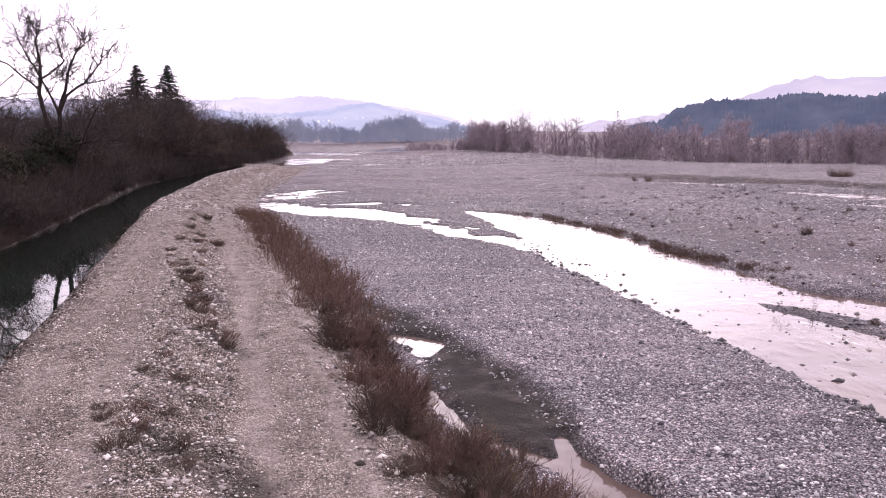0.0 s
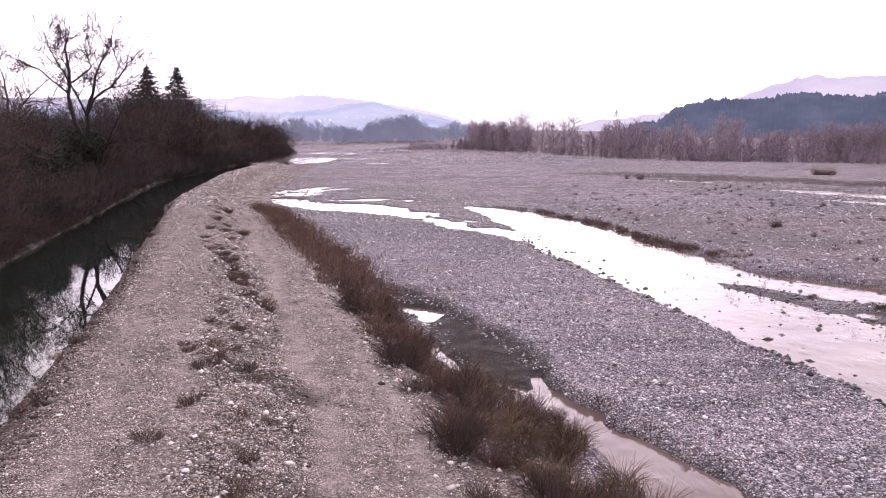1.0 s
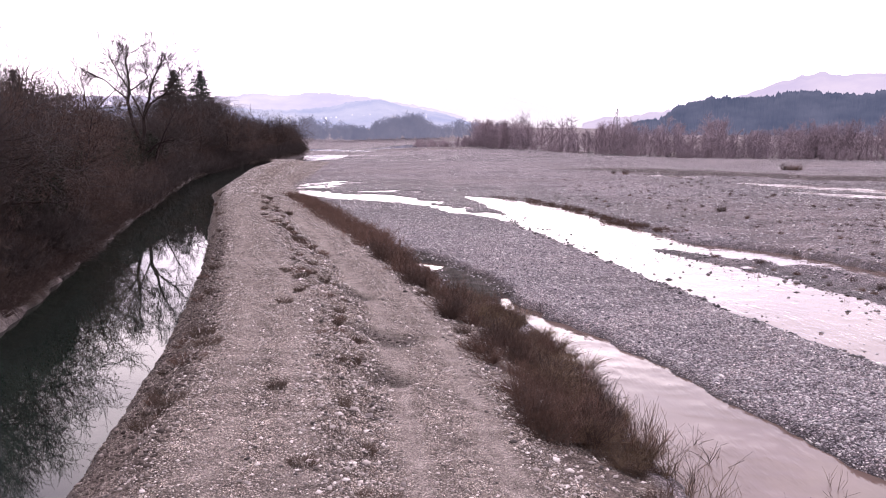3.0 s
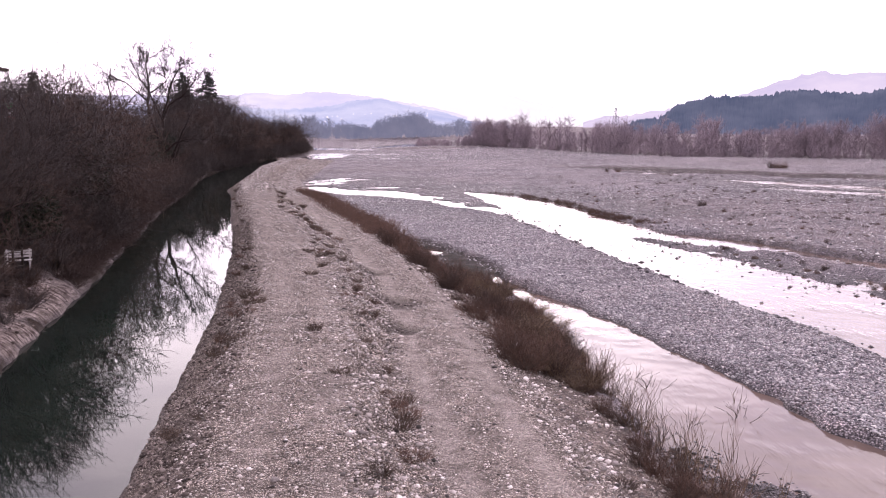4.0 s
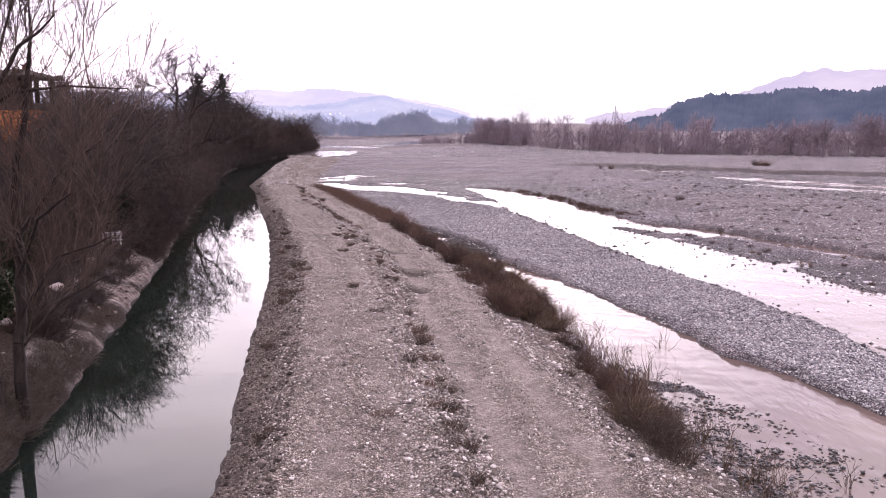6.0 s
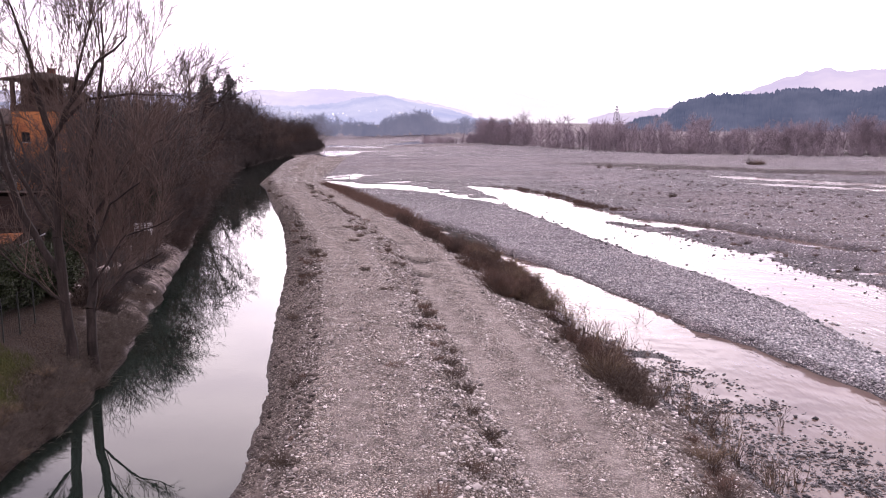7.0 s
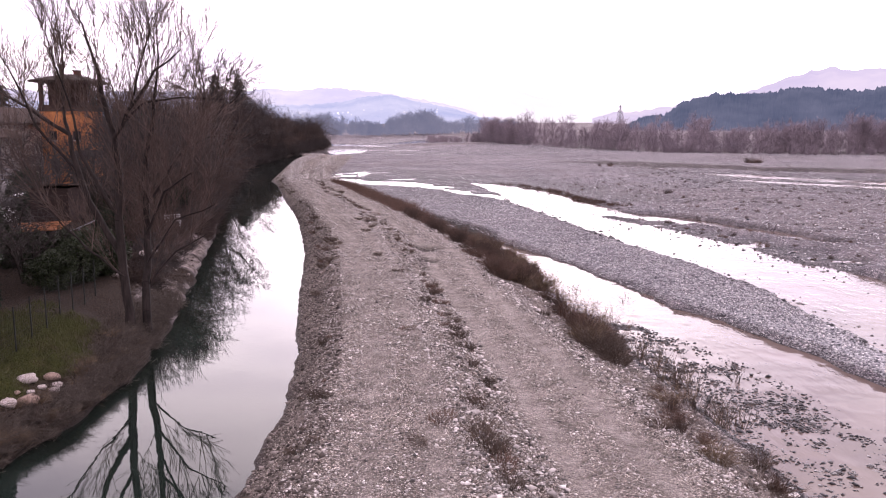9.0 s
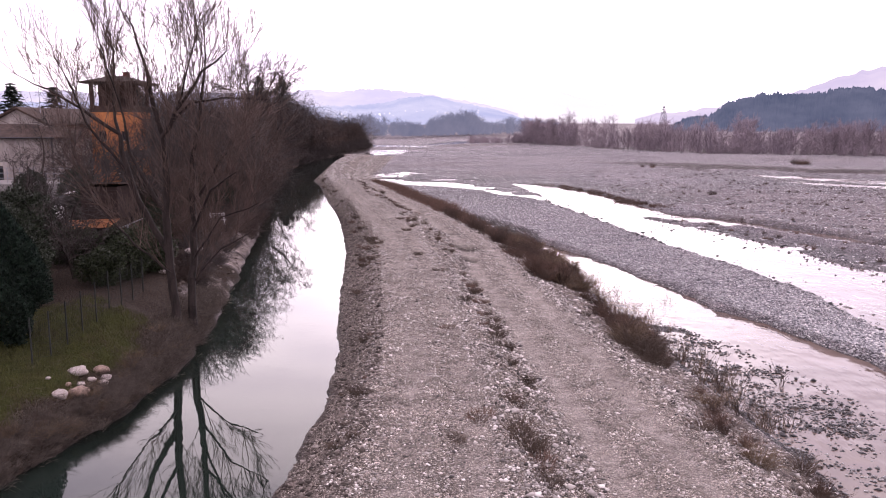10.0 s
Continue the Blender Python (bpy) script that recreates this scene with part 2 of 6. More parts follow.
WET_STONE = stone_mat("wet_stone", ((0.0, (0.03, 0.03, 0.032)), (0.5, (0.10, 0.095, 0.095)), (0.85, (0.2, 0.19, 0.185)), (1.0, (0.42, 0.4, 0.38))), True)
SLOPE_STONE = stone_mat("slope_stone", ((0.0, (0.05, 0.042, 0.037)), (0.6, (0.16, 0.135, 0.117)), (1.0, (0.42, 0.37, 0.33))))
PALE_ROCK = plain("pale_rock", (0.62, 0.55, 0.52), (0.30, 0.25, 0.22), 5, 0.9)
RIVER = water_mat("river_water", (0.10, 0.072, 0.06), (0.165, 0.122, 0.104), 1.1, 2.0, (1.0, 0.34, 1.0), 0.04)
CANAL = water_mat("canal_water", (0.008, 0.012, 0.0095), (0.014, 0.021, 0.017), 0.05, 1.4, (1.0, 0.6, 1.0))
BARK = plain("bark", (0.075, 0.06, 0.052), (0.028, 0.022, 0.019), 3, 0.95, stretch=(2, 2, 0.4), bump=0.7)
TWIG = plain("twig", (0.102, 0.086, 0.081), (0.05, 0.043, 0.041), 2, 0.95, vary=0.4)
DARK_BARK = plain("dark_bark", (0.055, 0.042, 0.037), (0.02, 0.016, 0.014), 4, 0.95, stretch=(2, 2, 0.4), bump=0.7)
NEAR_TWIG = plain("pale_twig", (0.165, 0.118, 0.098), (0.08, 0.058, 0.048), 2, 0.9)
WILLOW = plain("willow_twig", (0.128, 0.086, 0.068), (0.065, 0.044, 0.036), 2, 0.9, vary=0.4)
BRUSH = plain("brush", (0.25, 0.155, 0.115), (0.115, 0.076, 0.06), 3, 0.95, vary=0.5)
GREYSTEM = plain("grey_stem", (0.25, 0.205, 0.168), (0.08, 0.066, 0.055), 5, 0.95, vary=0.5)
BRAMBLE = plain("bramble", (0.125, 0.086, 0.07), (0.05, 0.036, 0.031), 3, 0.95, vary=0.5)
STRAW = plain("straw", (0.31, 0.225, 0.145), (0.15, 0.102, 0.065), 4, 0.9, vary=0.4)
DEADGRASS = plain("dead_grass", (0.20, 0.15, 0.115), (0.085, 0.062, 0.05), 5, 0.95, vary=0.5)
NEEDLE = plain("needle", (0.03, 0.05, 0.032), (0.010, 0.018, 0.013), 3, 0.85, vary=0.3)
LEAF = plain("leaf", (0.026, 0.040, 0.016), (0.008, 0.013, 0.006), 6, 0.6, vary=0.3)
THUJA = plain("thuja", (0.016, 0.034, 0.020), (0.006, 0.013, 0.009), 5, 0.9)
IVY = plain("ivy", (0.036, 0.05, 0.016), (0.010, 0.015, 0.006), 6, 0.6)
# bluish haze over the distant wood, painted as emission
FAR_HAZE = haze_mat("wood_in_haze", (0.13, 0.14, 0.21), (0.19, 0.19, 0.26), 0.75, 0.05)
# aerial haze put into the base colour: lightened and shifted to mauve
HAZED_WOOD = plain("far_wood", (0.43, 0.355, 0.385), (0.28, 0.235, 0.27), 0.06, 1.0, at_object=False, bump=0.0)

# ---- plan of the place (metres; y upstream) ----


def line(*pts):
    """A smooth plan line x(y) through a few stations (y, x)."""
    ys, xs = zip(*pts)
    return lambda y: np.interp(y, ys, xs)


canal_left = line((-150, -13.5), (-21, -13.0), (-17.5, -12.2), (-14, -11.9), (-10, -12.2), (-2, -13.1), (6, -14.3), (10, -14.9), (17, -16.1), (29, -17.9), (38, -19.5), (52, -21.3), (67, -23.6), (90, -26.4), (108, -26.2), (126, -25.9), (147, -24.0), (175, -21.5), (214, -22.4), (260, -34), (330, -70))
canal_right = line((-150, -8), (-22, -7.7), (-17, -7.4), (-12, -7.6), (-3.4, -8.5), (7, -9.3), (11, -9.8), (20, -11.0), (30, -12.7), (35, -13.7), (55, -17.2), (62, -18.9), (87, -20.6), (105, -21.7), (120, -22.4), (132, -22.7), (140, -23.6), (147, -26.5), (160, -40))
crest = line((-150, -6.2), (-15.6, -6.1), (-10, -6.4), (0, -7.1), (12, -8.4), (15, -9.2), (28, -11.2), (47, -14.8), (62, -17.2), (87, -19.2), (105, -20.3), (120, -21.1), (135, -21.6), (150, -25.0))
track_edge = line((-150, 1.6), (-22, 1.5), (-18, 1.2), (-13, 0.6), (-2.3, -0.3), (8, -1.2), (12, -1.7), (19, -2.8), (27, -4.6), (49, -9.4), (61, -12.6), (87, -15), (120, -15.5))
foot = line((-150, 3.6), (-20, 3.5), (-13.7, 3.1), (-7.6, 2.6), (-4, 2.2), (5.5, 2.0), (11, 1.5), (13.5, 1.0), (17, -0.4), (20, -1.1), (23, -1.4), (28, -2.4), (33, -3.2), (41, -4.9), (50, -7.2), (63, -10.6), (80, -13.4), (120, -13))
side_right = line((-150, 22), (-20, 11.6), (-11.6, 9.8), (-7.5, 8.6), (-5.4, 8.3), (-1.5, 7.0), (1.8, 6.4), (5.7, 5.5), (9, 4.8), (11.5, 4.1), (14.4, 2.7), (17.5, 1.7), (19, 1.2))
side_left = line((-150, 7), (-20, 3.3), (-13, 2.9), (-7, 2.7), (0, 2.7), (5, 2.7), (10.3, 2.7), (14, 2.0), (17.5, 1.4), (19, 1.2))
main_left = line((-150, 15), (-15, 11.4), (-8, 12.0), (-1, 12.4), (4, 12.0), (9, 10.8), (13, 10.1), (18, 9.3), (26, 8.4), (35, 7.6), (41, 7.0), (46, 7.3), (51, 7.3), (59, 6.4), (67, 5.7))
main_right = line((-150, 30), (-5, 21), (5, 19.0), (8, 18.2), (15, 17.7), (20, 16.4), (25, 14.6), (30, 14.6), (33, 15.9), (38, 15.2), (44, 13.9), (50, 13.5), (56, 12.5), (62, 10.6), (66, 7.6), (67.5, 5.7))
far_bank = line((-400, 900), (-60, 360), (-15, 322), (10, 366), (19, 372), (23, 262), (28.8, 227), (33, 214), (38, 199), (41, 177), (45, 163), (51, 153), (58, 146), (83, 133), (150, 112), (400, 70), (4500, 0))
CANAL_Z, RIVER_Z = -0.30, -1.05


def hashed(ix, iy, seed):
    h = (ix.astype(np.int64) * 374761393 + iy.astype(np.int64) * 668265263 + seed * 974711) & 0x7FFFFFFF
    h = ((h ^ (h >> 13)) * 1274126177) & 0x7FFFFFFF
    return ((h ^ (h >> 16)) & 0xFFFF) / 65535.0


def value_noise(x, y, seed=0):
    ix, iy = np.floor(x), np.floor(y)
    fx, fy = x - ix, y - iy
    fx, fy = fx * fx * (3 - 2 * fx), fy * fy * (3 - 2 * fy)
    a, b = hashed(ix, iy, seed), hashed(ix + 1, iy, seed)
    c, d = hashed(ix, iy + 1, seed), hashed(ix + 1, iy + 1, seed)
    return (a + (b - a) * fx) * (1 - fy) + (c + (d - c) * fx) * fy - 0.5


def fbm(x, y, seed=0, octaves=4):
    total, gain = 0, 1.0
    for k in range(octaves):
        total = total + gain * value_noise(x * 2**k, y * 2**k, seed + k)
        gain *= 0.5
    return total


def step(a, b, v):
    u = np.clip((v - a) / (b - a), 0, 1)
    return u * u * (3 - 2 * u)


def off_line(x, y, pts):
    """Distance to a broken line of (x, y, half width), less the width there."""
    best = np.full(np.shape(x), 1e9)
    for (x0, y0, w0), (x1, y1, w1) in zip(pts, pts[1:]):
        dx, dy = x1 - x0, y1 - y0
        u = np.clip(((x - x0) * dx + (y - y0) * dy) / (dx * dx + dy * dy), 0, 1)
        best = np.minimum(best, np.hypot(x - x0 - u * dx, y - y0 - u * dy) - (w0 + u * (w1 - w0)))
    return best


BRANCH = [(-16, 78, 0.9), (-11.5, 76.5, 1.6), (-7.5, 69.5, 2.4), (-3, 67, 2.6), (1, 59.5, 1.7), (4, 51.6, 1.5), (6.6, 48.6, 1.0), (8.5, 45, 1.2)]
ARM = [(13, 33.5, 1.4), (16.2, 30, 1.8), (18.6, 26, 1.8), (21, 20.5, 1.5), (23.5, 14, 1.2)]
THREAD = [(-0.62, 21.4, 0.1), (-0.5, 19.9, 0.26), (0.0, 17.9, 0.32), (0.7, 16.9, 0.36), (1.5, 16.0, 0.4), (2.6, 14.5, 0.5)]
PUDDLE = [(-1.45, 26.8, 0.25), (-0.85, 26.0, 0.6), (-0.2, 25.7, 0.35), (-0.6, 24.4, 0.3)]
DRIBBLE = [(-3.2, 32.6, 0.12), (-2.5, 30.6, 0.14), (-2.1, 29.6, 0.16), (-1.5, 28.4, 0.14)]
POOL_A = [(35.4, 104.5, 0.6), (38, 99.5, 1.8), (40.3, 95.8, 0.7)]
POOL_B = [(43, 84, 0.8), (47, 78, 2.6), (52, 70, 2.4), (62, 60, 3.0)]
POOL_C = [(41, 71, 0.4), (45, 66, 1.6), (55, 55, 2.0)]
FAR_POOL = [(-23, 156, 4), (-20, 168, 7.5), (-17, 186, 6)]
STREAKS = [[(2.05, 17.6, 0.1), (2.0, 16.4, 0.22), (2.15, 15.4, 0.4)], [(-9, 185, 1.2), (-2, 184, 1.6), (6, 181, 1.0)], [(-3.2, 158, 0.8), (-1.5, 158.5, 1.3), (0, 158, 0.6)], [(-6, 243, 2), (3, 261, 5), (15, 292, 9)], [(-32, 236, 12), (-17, 231, 8), (-8, 220, 3)],
           [(-15, 83, 0.5), (-8, 92, 0.5)], [(-12.5, 80, 0.4), (-6, 90, 0.5)], [(-16.5, 80, 0.4), (-4, 84, 0.4)], [(-8, 74, 0.6), (-2, 76, 0.8), (2, 73, 0.4)]]
MUD = [(-2.3, 31, 0.3), (-1.2, 29, 0.4), (-0.2, 25, 0.7), (0.3, 23.4, 0.7), (0.7, 21.5, 1.0), (1.0, 19.5, 1.1), (1.35, 17.6, 0.9), (1.7, 16.4, 0.4)]
PITS = [[(-5.5, 14.6, 0.15), (-4.9, 13.9, 0.35), (-4.2, 13.4, 0.4)], [(-3.5, 8.2, 0.1), (-2.7, 7.3, 0.2)], [(-3.3, 4.2, 0.12), (-2.9, 3.5, 0.2)], [(-6.2, 22.4, 0.2), (-5.7, 21.2, 0.25)], [(-8.0, 29.0, 0.2), (-7.2, 26.5, 0.25)]]
CHANNELS = [BRANCH, ARM, THREAD, PUDDLE, DRIBBLE, POOL_A, POOL_B, POOL_C, FAR_POOL, *STREAKS]


def survey(x, y):
    """Height of the ground and the shares of its surfaces."""
    wob = 0.35 * fbm(x / 3.1, y / 3.1, 11) + 0.16 * fbm(x / 0.8, y / 0.8, 15, 3)
    rough = 0.05 * fbm(x / 0.5, y / 0.5, 21, 3)
    cuts = []
    for lo, hi, end in ((side_left, side_right, 15.8), (main_left, main_right, 67.5)):
        inside = np.minimum(np.minimum(x - lo(y), hi(y) - x), end - y)
        cuts.append((-inside, 0.4, 0.16, 1.5))
    for pts in CHANNELS:
        far = pts[0][1] > 120
        small = pts in (THREAD, PUDDLE, DRIBBLE) or pts is STREAKS[0]
        broken = pts is BRANCH or pts in STREAKS[5:]
        cuts.append((off_line(x, y, pts), 1.2 if far else (0.16 if small else 0.35), 0.17, 0.5 if small else (6.5 if broken else 1.5)))
    near_water = np.minimum.reduce([c[0] for c in cuts])
    flat = step(26, 45, y)
    lift = step(0.5, 40, near_water)
    z = -0.70 + 0.16 * fbm(x / 14, y / 14, 3) + 0.06 * fbm(x / 3, y / 3, 5) - 0.22 * step(9.5, 4.5, x) * step(20, 5, y)
    low = RIVER_Z + 0.06 + (0.34 - 0.14 * step(90, 140, y)) * lift + 0.12 * fbm(x / 25, y / 12, 4) * lift + 0.05 * fbm(x / 3, y / 2, 5) * step(0, 8, near_water)
    z = z + (low - z) * flat + rough * (1 - 0.6 * flat)
    shelf = (x - 30) * 0.67 + (y - 112) * 0.74 + 5 * fbm(x / 9, y / 9, 6)
    z = z + 0.5 * step(0, 2.5, shelf) * step(20, 40, x)
    front = step(-1.0, 0.5, shelf) * step(4.0, 1.5, shelf) * step(20, 40, x)
    mud = step(0.45, -0.05, off_line(x, y, MUD) + wob)
    z = z + (RIVER_Z + 0.13 + rough * 0.5 - z) * mud
    depth = np.zeros_like(z)
    for d, soft, bed, ragged in cuts:
        cut = step(soft, -soft, d + wob * ragged)
        depth = np.maximum(depth, cut)
        z = z + (RIVER_Z - bed - 0.12 * step(0, 2.5, -d) + rough * 0.6 - z) * cut
    # stony shallows beside the levee and the stony bar in the main arm
    shoal = step(1.2, -0.2, off_line(x, y, [(3.0, -2.5, 0.1), (3.5, -5, 0.6), (4.5, -9.7, 1.6), (5.2, -15, 2.0), (6.0, -24, 2.5)]) + 2 * wob)
    z = z + shoal * (RIVER_Z - 0.025 + 0.06 * fbm(x / 1.3, y / 1.3, 33) + 0.5 * rough - z) * step(0.9, 1.4, x - foot(y) + 0.9)
    bar = step(1.1, 0.0, off_line(x, y, [(12.8, 30.6, 0.1), (15.2, 25.6, 0.5), (17, 20.6, 0.8), (18.6, 14, 0.9), (20, 7, 1.5)]) + wob)
    z = z + bar * (RIVER_Z + 0.04 + 0.16 * fbm(x / 1.5, y / 1.5, 35) + rough - z)
    shoal = np.maximum(shoal, bar)
    # far bank and the plain behind it
    over = y - far_bank(x)
    z = np.where(x > -14, z + step(-6, 4, over) * (-0.25 + 0.4 * fbm(x / 20, y / 20, 41) - z), z)
    # levee between canal and bed
    cr, tr, ft, cn = crest(y), track_edge(y), foot(y), canal_right(y)
    w = tr - cr
    lane, drop = cr + 0.40 * w + 0.25 * fbm(y / 3 + 0 * x, y / 5, 51), cr + (0.56 + 0.1 * step(-6, 12, y)) * w + 0.2 * fbm(y / 2.3 + 0 * x, 0 * x, 52)
    top = 0.66 + 0.06 * fbm(x / 2, y / 4, 53) - 0.8 * step(88, 138, y)
    z_levee = np.full_like(z, -1.3)
    drop_z, edge_z = 0.02 - 0.5 * step(88, 138, y), 0.0 - 0.55 * step(88, 138, y)
    knots = ((cn - 1.6, -1.4), (cn + 0.1 * wob + 0.07 * fbm(y / 0.9 + 0 * x, 0 * x, 71, 2), CANAL_Z), (cr - 0.15 + 0.5 * wob, top - 0.05), (cr + 0.3, top), (lane, top + 0.03), (drop, drop_z), (tr, edge_z), (ft - 0.1, -0.78), (ft + 1.0, -0.86))
    for (xa, za), (xb, zb) in zip(knots, knots[1:]):
        u = np.clip((x - xa) / np.maximum(xb - xa, 0.01), 0, 1)
        z_levee = np.where(x >= xa, za + (zb - za) * u, z_levee)
    face = step(cn - 0.2, cn + 0.1, x) * step(cr + 0.15, cr - 0.25, x)
    z_levee = z_levee + face * (0.1 * fbm(x / 0.55, y / 0.6, 72) + 0.04 * fbm(x / 0.4, y / 0.4, 73, 2))
    edge_l = drop + 0.35
    rut = np.zeros_like(z)
    for c in (edge_l + 0.35, edge_l + 1.95):
        rut = np.maximum(rut, np.exp(-(((x - c - 0.3 * fbm(y / 6 + 0 * x, 0 * x, 55)) / (0.4 + 0.16 * fbm(y / 1.7 + 0 * x, x / 3, 56))) ** 2)))
    lane_rut = np.zeros_like(z)
    for c in (cr + 0.95, cr + 2.25):
        lane_rut = np.maximum(lane_rut, np.exp(-(((x - c - 0.2 * fbm(y / 5 + 0 * x, 0 * x, 54)) / 0.5) ** 2)))
    z_levee = z_levee - 0.07 * rut - 0.03 * lane_rut
    on_slope = step(lane - 0.1, lane + 0.3, x) * step(drop + 0.4, drop - 0.1, x)
    z_levee = z_levee + on_slope * (0.34 * fbm(x / 0.8, y / 1.1, 57) + 0.07) + 0.035 * fbm(x / 0.45, y / 0.45, 58, 3)
    z_levee = z_levee + 0.12 * step(0, 0.5, x - tr) * fbm(x / 1.2, y / 1.2, 59)
    on_levee = step(cn - 1.7, cn - 1.5, x) * step(ft + 0.7, ft + 0.05, x) * step(150, 141, y)
    z = z + (z_levee - z) * on_levee
    # canal bed and the old bank with the gardens
    z = np.where((x < cn - 1.5) & (y < 147), -1.4, z)
    cl = canal_left(y) + 0.3 * fbm(y / 2.2 + 0 * x, 0 * x, 61)
    bank = step(0.4, -0.1, x - cl) * step(400, 380, y)
    up = cl - x
    rise = np.interp(up, (-0.6, 0, 0.35, 2.2, 4, 40, 200), (-1.0, CANAL_Z - 0.02, 0.05, 1.05, 1.15, 1.3, 3.0))
    steepness = 1 - 0.25 * step(-12, -16, y)
    rise = np.where(rise > 0, rise * steepness, rise) + 0.22 * fbm(x / 1.1, y / 1.7, 63) * step(0, 1, up) * step(4, 2, up)
    z = z + (rise + 0.06 * fbm(x / 1.5, y / 1.5, 64) * step(0, 1, up) - z) * bank
    lawn = bank * step(0.85, 1.45, up + 1.0 * fbm(x / 1.5, y / 1.5, 65)) * step(-10.6, -12.6, y + 1.5 * fbm(x / 1.3, y / 1.3, 66)) * step(9, 7, up)
    pale = bank * step(-0.2, 0.2, up) * step(1.6, 1.1, up) * step(-8.2, -6.6, y) * step(14, 9, y) * step(-0.25, 0.05, fbm(x / 1.4, y / 1.4, 67))
    pale = np.maximum(pale, bank * step(-0.15, 0.0, up) * step(0.38, 0.12, up + 0.3 * fbm(x / 0.8, y / 1.6, 69)) * step(8, 14, y) * step(115, 60, y) * step(-0.2, 0.4, fbm(x / 0.6, y / 1.4, 68)) * 0.7)
    soil = bank * (1 - pale)
    levee = on_levee * step(cn - 0.3, cn, x) * step(ft + 0.4, ft - 0.3, x)
    track = levee * (0.35 + 0.65 * step(62, 32, y)) * np.maximum(0.8 * rut * step(edge_l - 0.3, edge_l, x), 0.55 * lane_rut * np.clip(0.8 + 0.9 * fbm(x / 1.2, y / 2.5, 60), 0, 1))
    track = np.maximum(track, 0.3 * levee * step(drop, drop + 0.5, x) * step(tr + 0.1, tr - 0.5, x))
    pit = np.maximum.reduce([step(0.7, 0.1, off_line(x, y, pts) + 1.3 * wob) for pts in PITS])
    z = z - 0.1 * pit * levee
    mud = np.maximum(mud * (1 - depth) * (1 - levee), 0.7 * pit * levee)
    mud = np.maximum(mud, 0.55 * front)
    dry = levee * step(cr + 0.1, cr - 0.3, x) * 0.9
    dry = np.maximum(dry, levee * step(tr + 0.2, tr + 0.9, x) * 0.8)
    dry = np.maximum(dry, (0.35 + 0.45 * step(20, 28, x)) * step(-3, 5, over) * (x > -14))
    mound = step(2, -3, off_line(x, y, [(1, 222, 3), (8, 228, 6), (20, 236, 7)]) + 12 * wob)
    dry = np.maximum(dry, mound)
    z = z + 0.5 * mound * (1 - depth)
    dry = np.maximum(dry, 0.8 * front)
    dry = np.maximum(dry, 0.45 * step(0.1, 0.45, fbm(x / 34, y / 9, 91)) * step(60, 80, y) * (1 - bank) * (1 - levee))
    dry = np.maximum(dry, 0.55 * step(2, 5, x - main_right(y)) * step(70, 60, y) * step(-40, -10, y))
    water_here = np.where(x < cn + 0.5, CANAL_Z, RIVER_Z)
    wet = step(0.16, 0.02, z - water_here + 0.05 * wob) * step(330, 250, y) * (1 - bank * 0.5) * np.maximum(step(110, 80, y), step(2.2, 0.3, near_water))
    return z, dict(levee=levee, track=track, mud=mud, soil=soil, lawn=lawn, pale=pale, wet=wet, dry=dry)


def graded(*runs):
    """Grid lines: (from, to, step) run after run."""
    return np.concatenate([np.arange(a, b - 1e-6, s) for a, b, s in runs])


def sheet(name, xs, ys, material):
    x, y = np.meshgrid(xs, ys)
    z, shares = survey(x, y)
    me = bpy.data.meshes.new(name)
    nx, ny = len(xs), len(ys)
    me.vertices.add(nx * ny)
    me.vertices.foreach_set("co", np.stack([x, y, z], -1).astype(np.float32).ravel())
    k = (np.arange(ny - 1)[:, None] * nx + np.arange(nx - 1)[None]).ravel()
    quads = np.stack([k, k + 1, k + nx + 1, k + nx], -1)
    fill(me, quads)
    for key, share in shares.items():
        me.attributes.new(key, "FLOAT", "POINT").data.foreach_set("value", share.astype(np.float32).ravel())
    me.materials.append(material)
    me.polygons.foreach_set("use_smooth", np.ones(len(quads), dtype=bool))
    return new(name, me)


def fill(me, faces):
    """Gives a mesh that has its vertices its faces, an array of corner indices."""
    n, k = faces.shape
    me.loops.add(n * k)
    me.loops.foreach_set("vertex_index", faces.astype(np.int32).ravel())
    me.polygons.add(n)
    me.polygons.foreach_set("loop_start", np.arange(0, n * k, k, dtype=np.int32))
    me.update(calc_edges=True)


def array_mesh(name, verts, faces, material, smooth=False):
    me = bpy.data.meshes.new(name)
    me.vertices.add(len(verts))
    me.vertices.foreach_set("co", np.asarray(verts, dtype=np.float32).ravel())
    fill(me, np.asarray(faces))
    if smooth:
        me.polygons.foreach_set("use_smooth", np.ones(len(faces), dtype=bool))
    me.materials.append(material)
    return me


def part(name, data, material, parent, label=""):
    """A part: a bmesh or a mesh, linked under its thing."""
    if isinstance(data, bmesh.types.BMesh):
        me = bpy.data.meshes.new(name)
        data.to_mesh(me)
        data.free()
        me.materials.append(material)
    else:
        me = data
    ob = new(name, me)
    ob.parent = parent
    return tagged(ob, label) if label else ob


def thing(name, label, category, m=None, group="", kind=""):
    ob = tagged(new(name), label, category, group, kind)
    ob.empty_display_size = 0.2
    ob.matrix_basis = m or Matrix()
    return ob


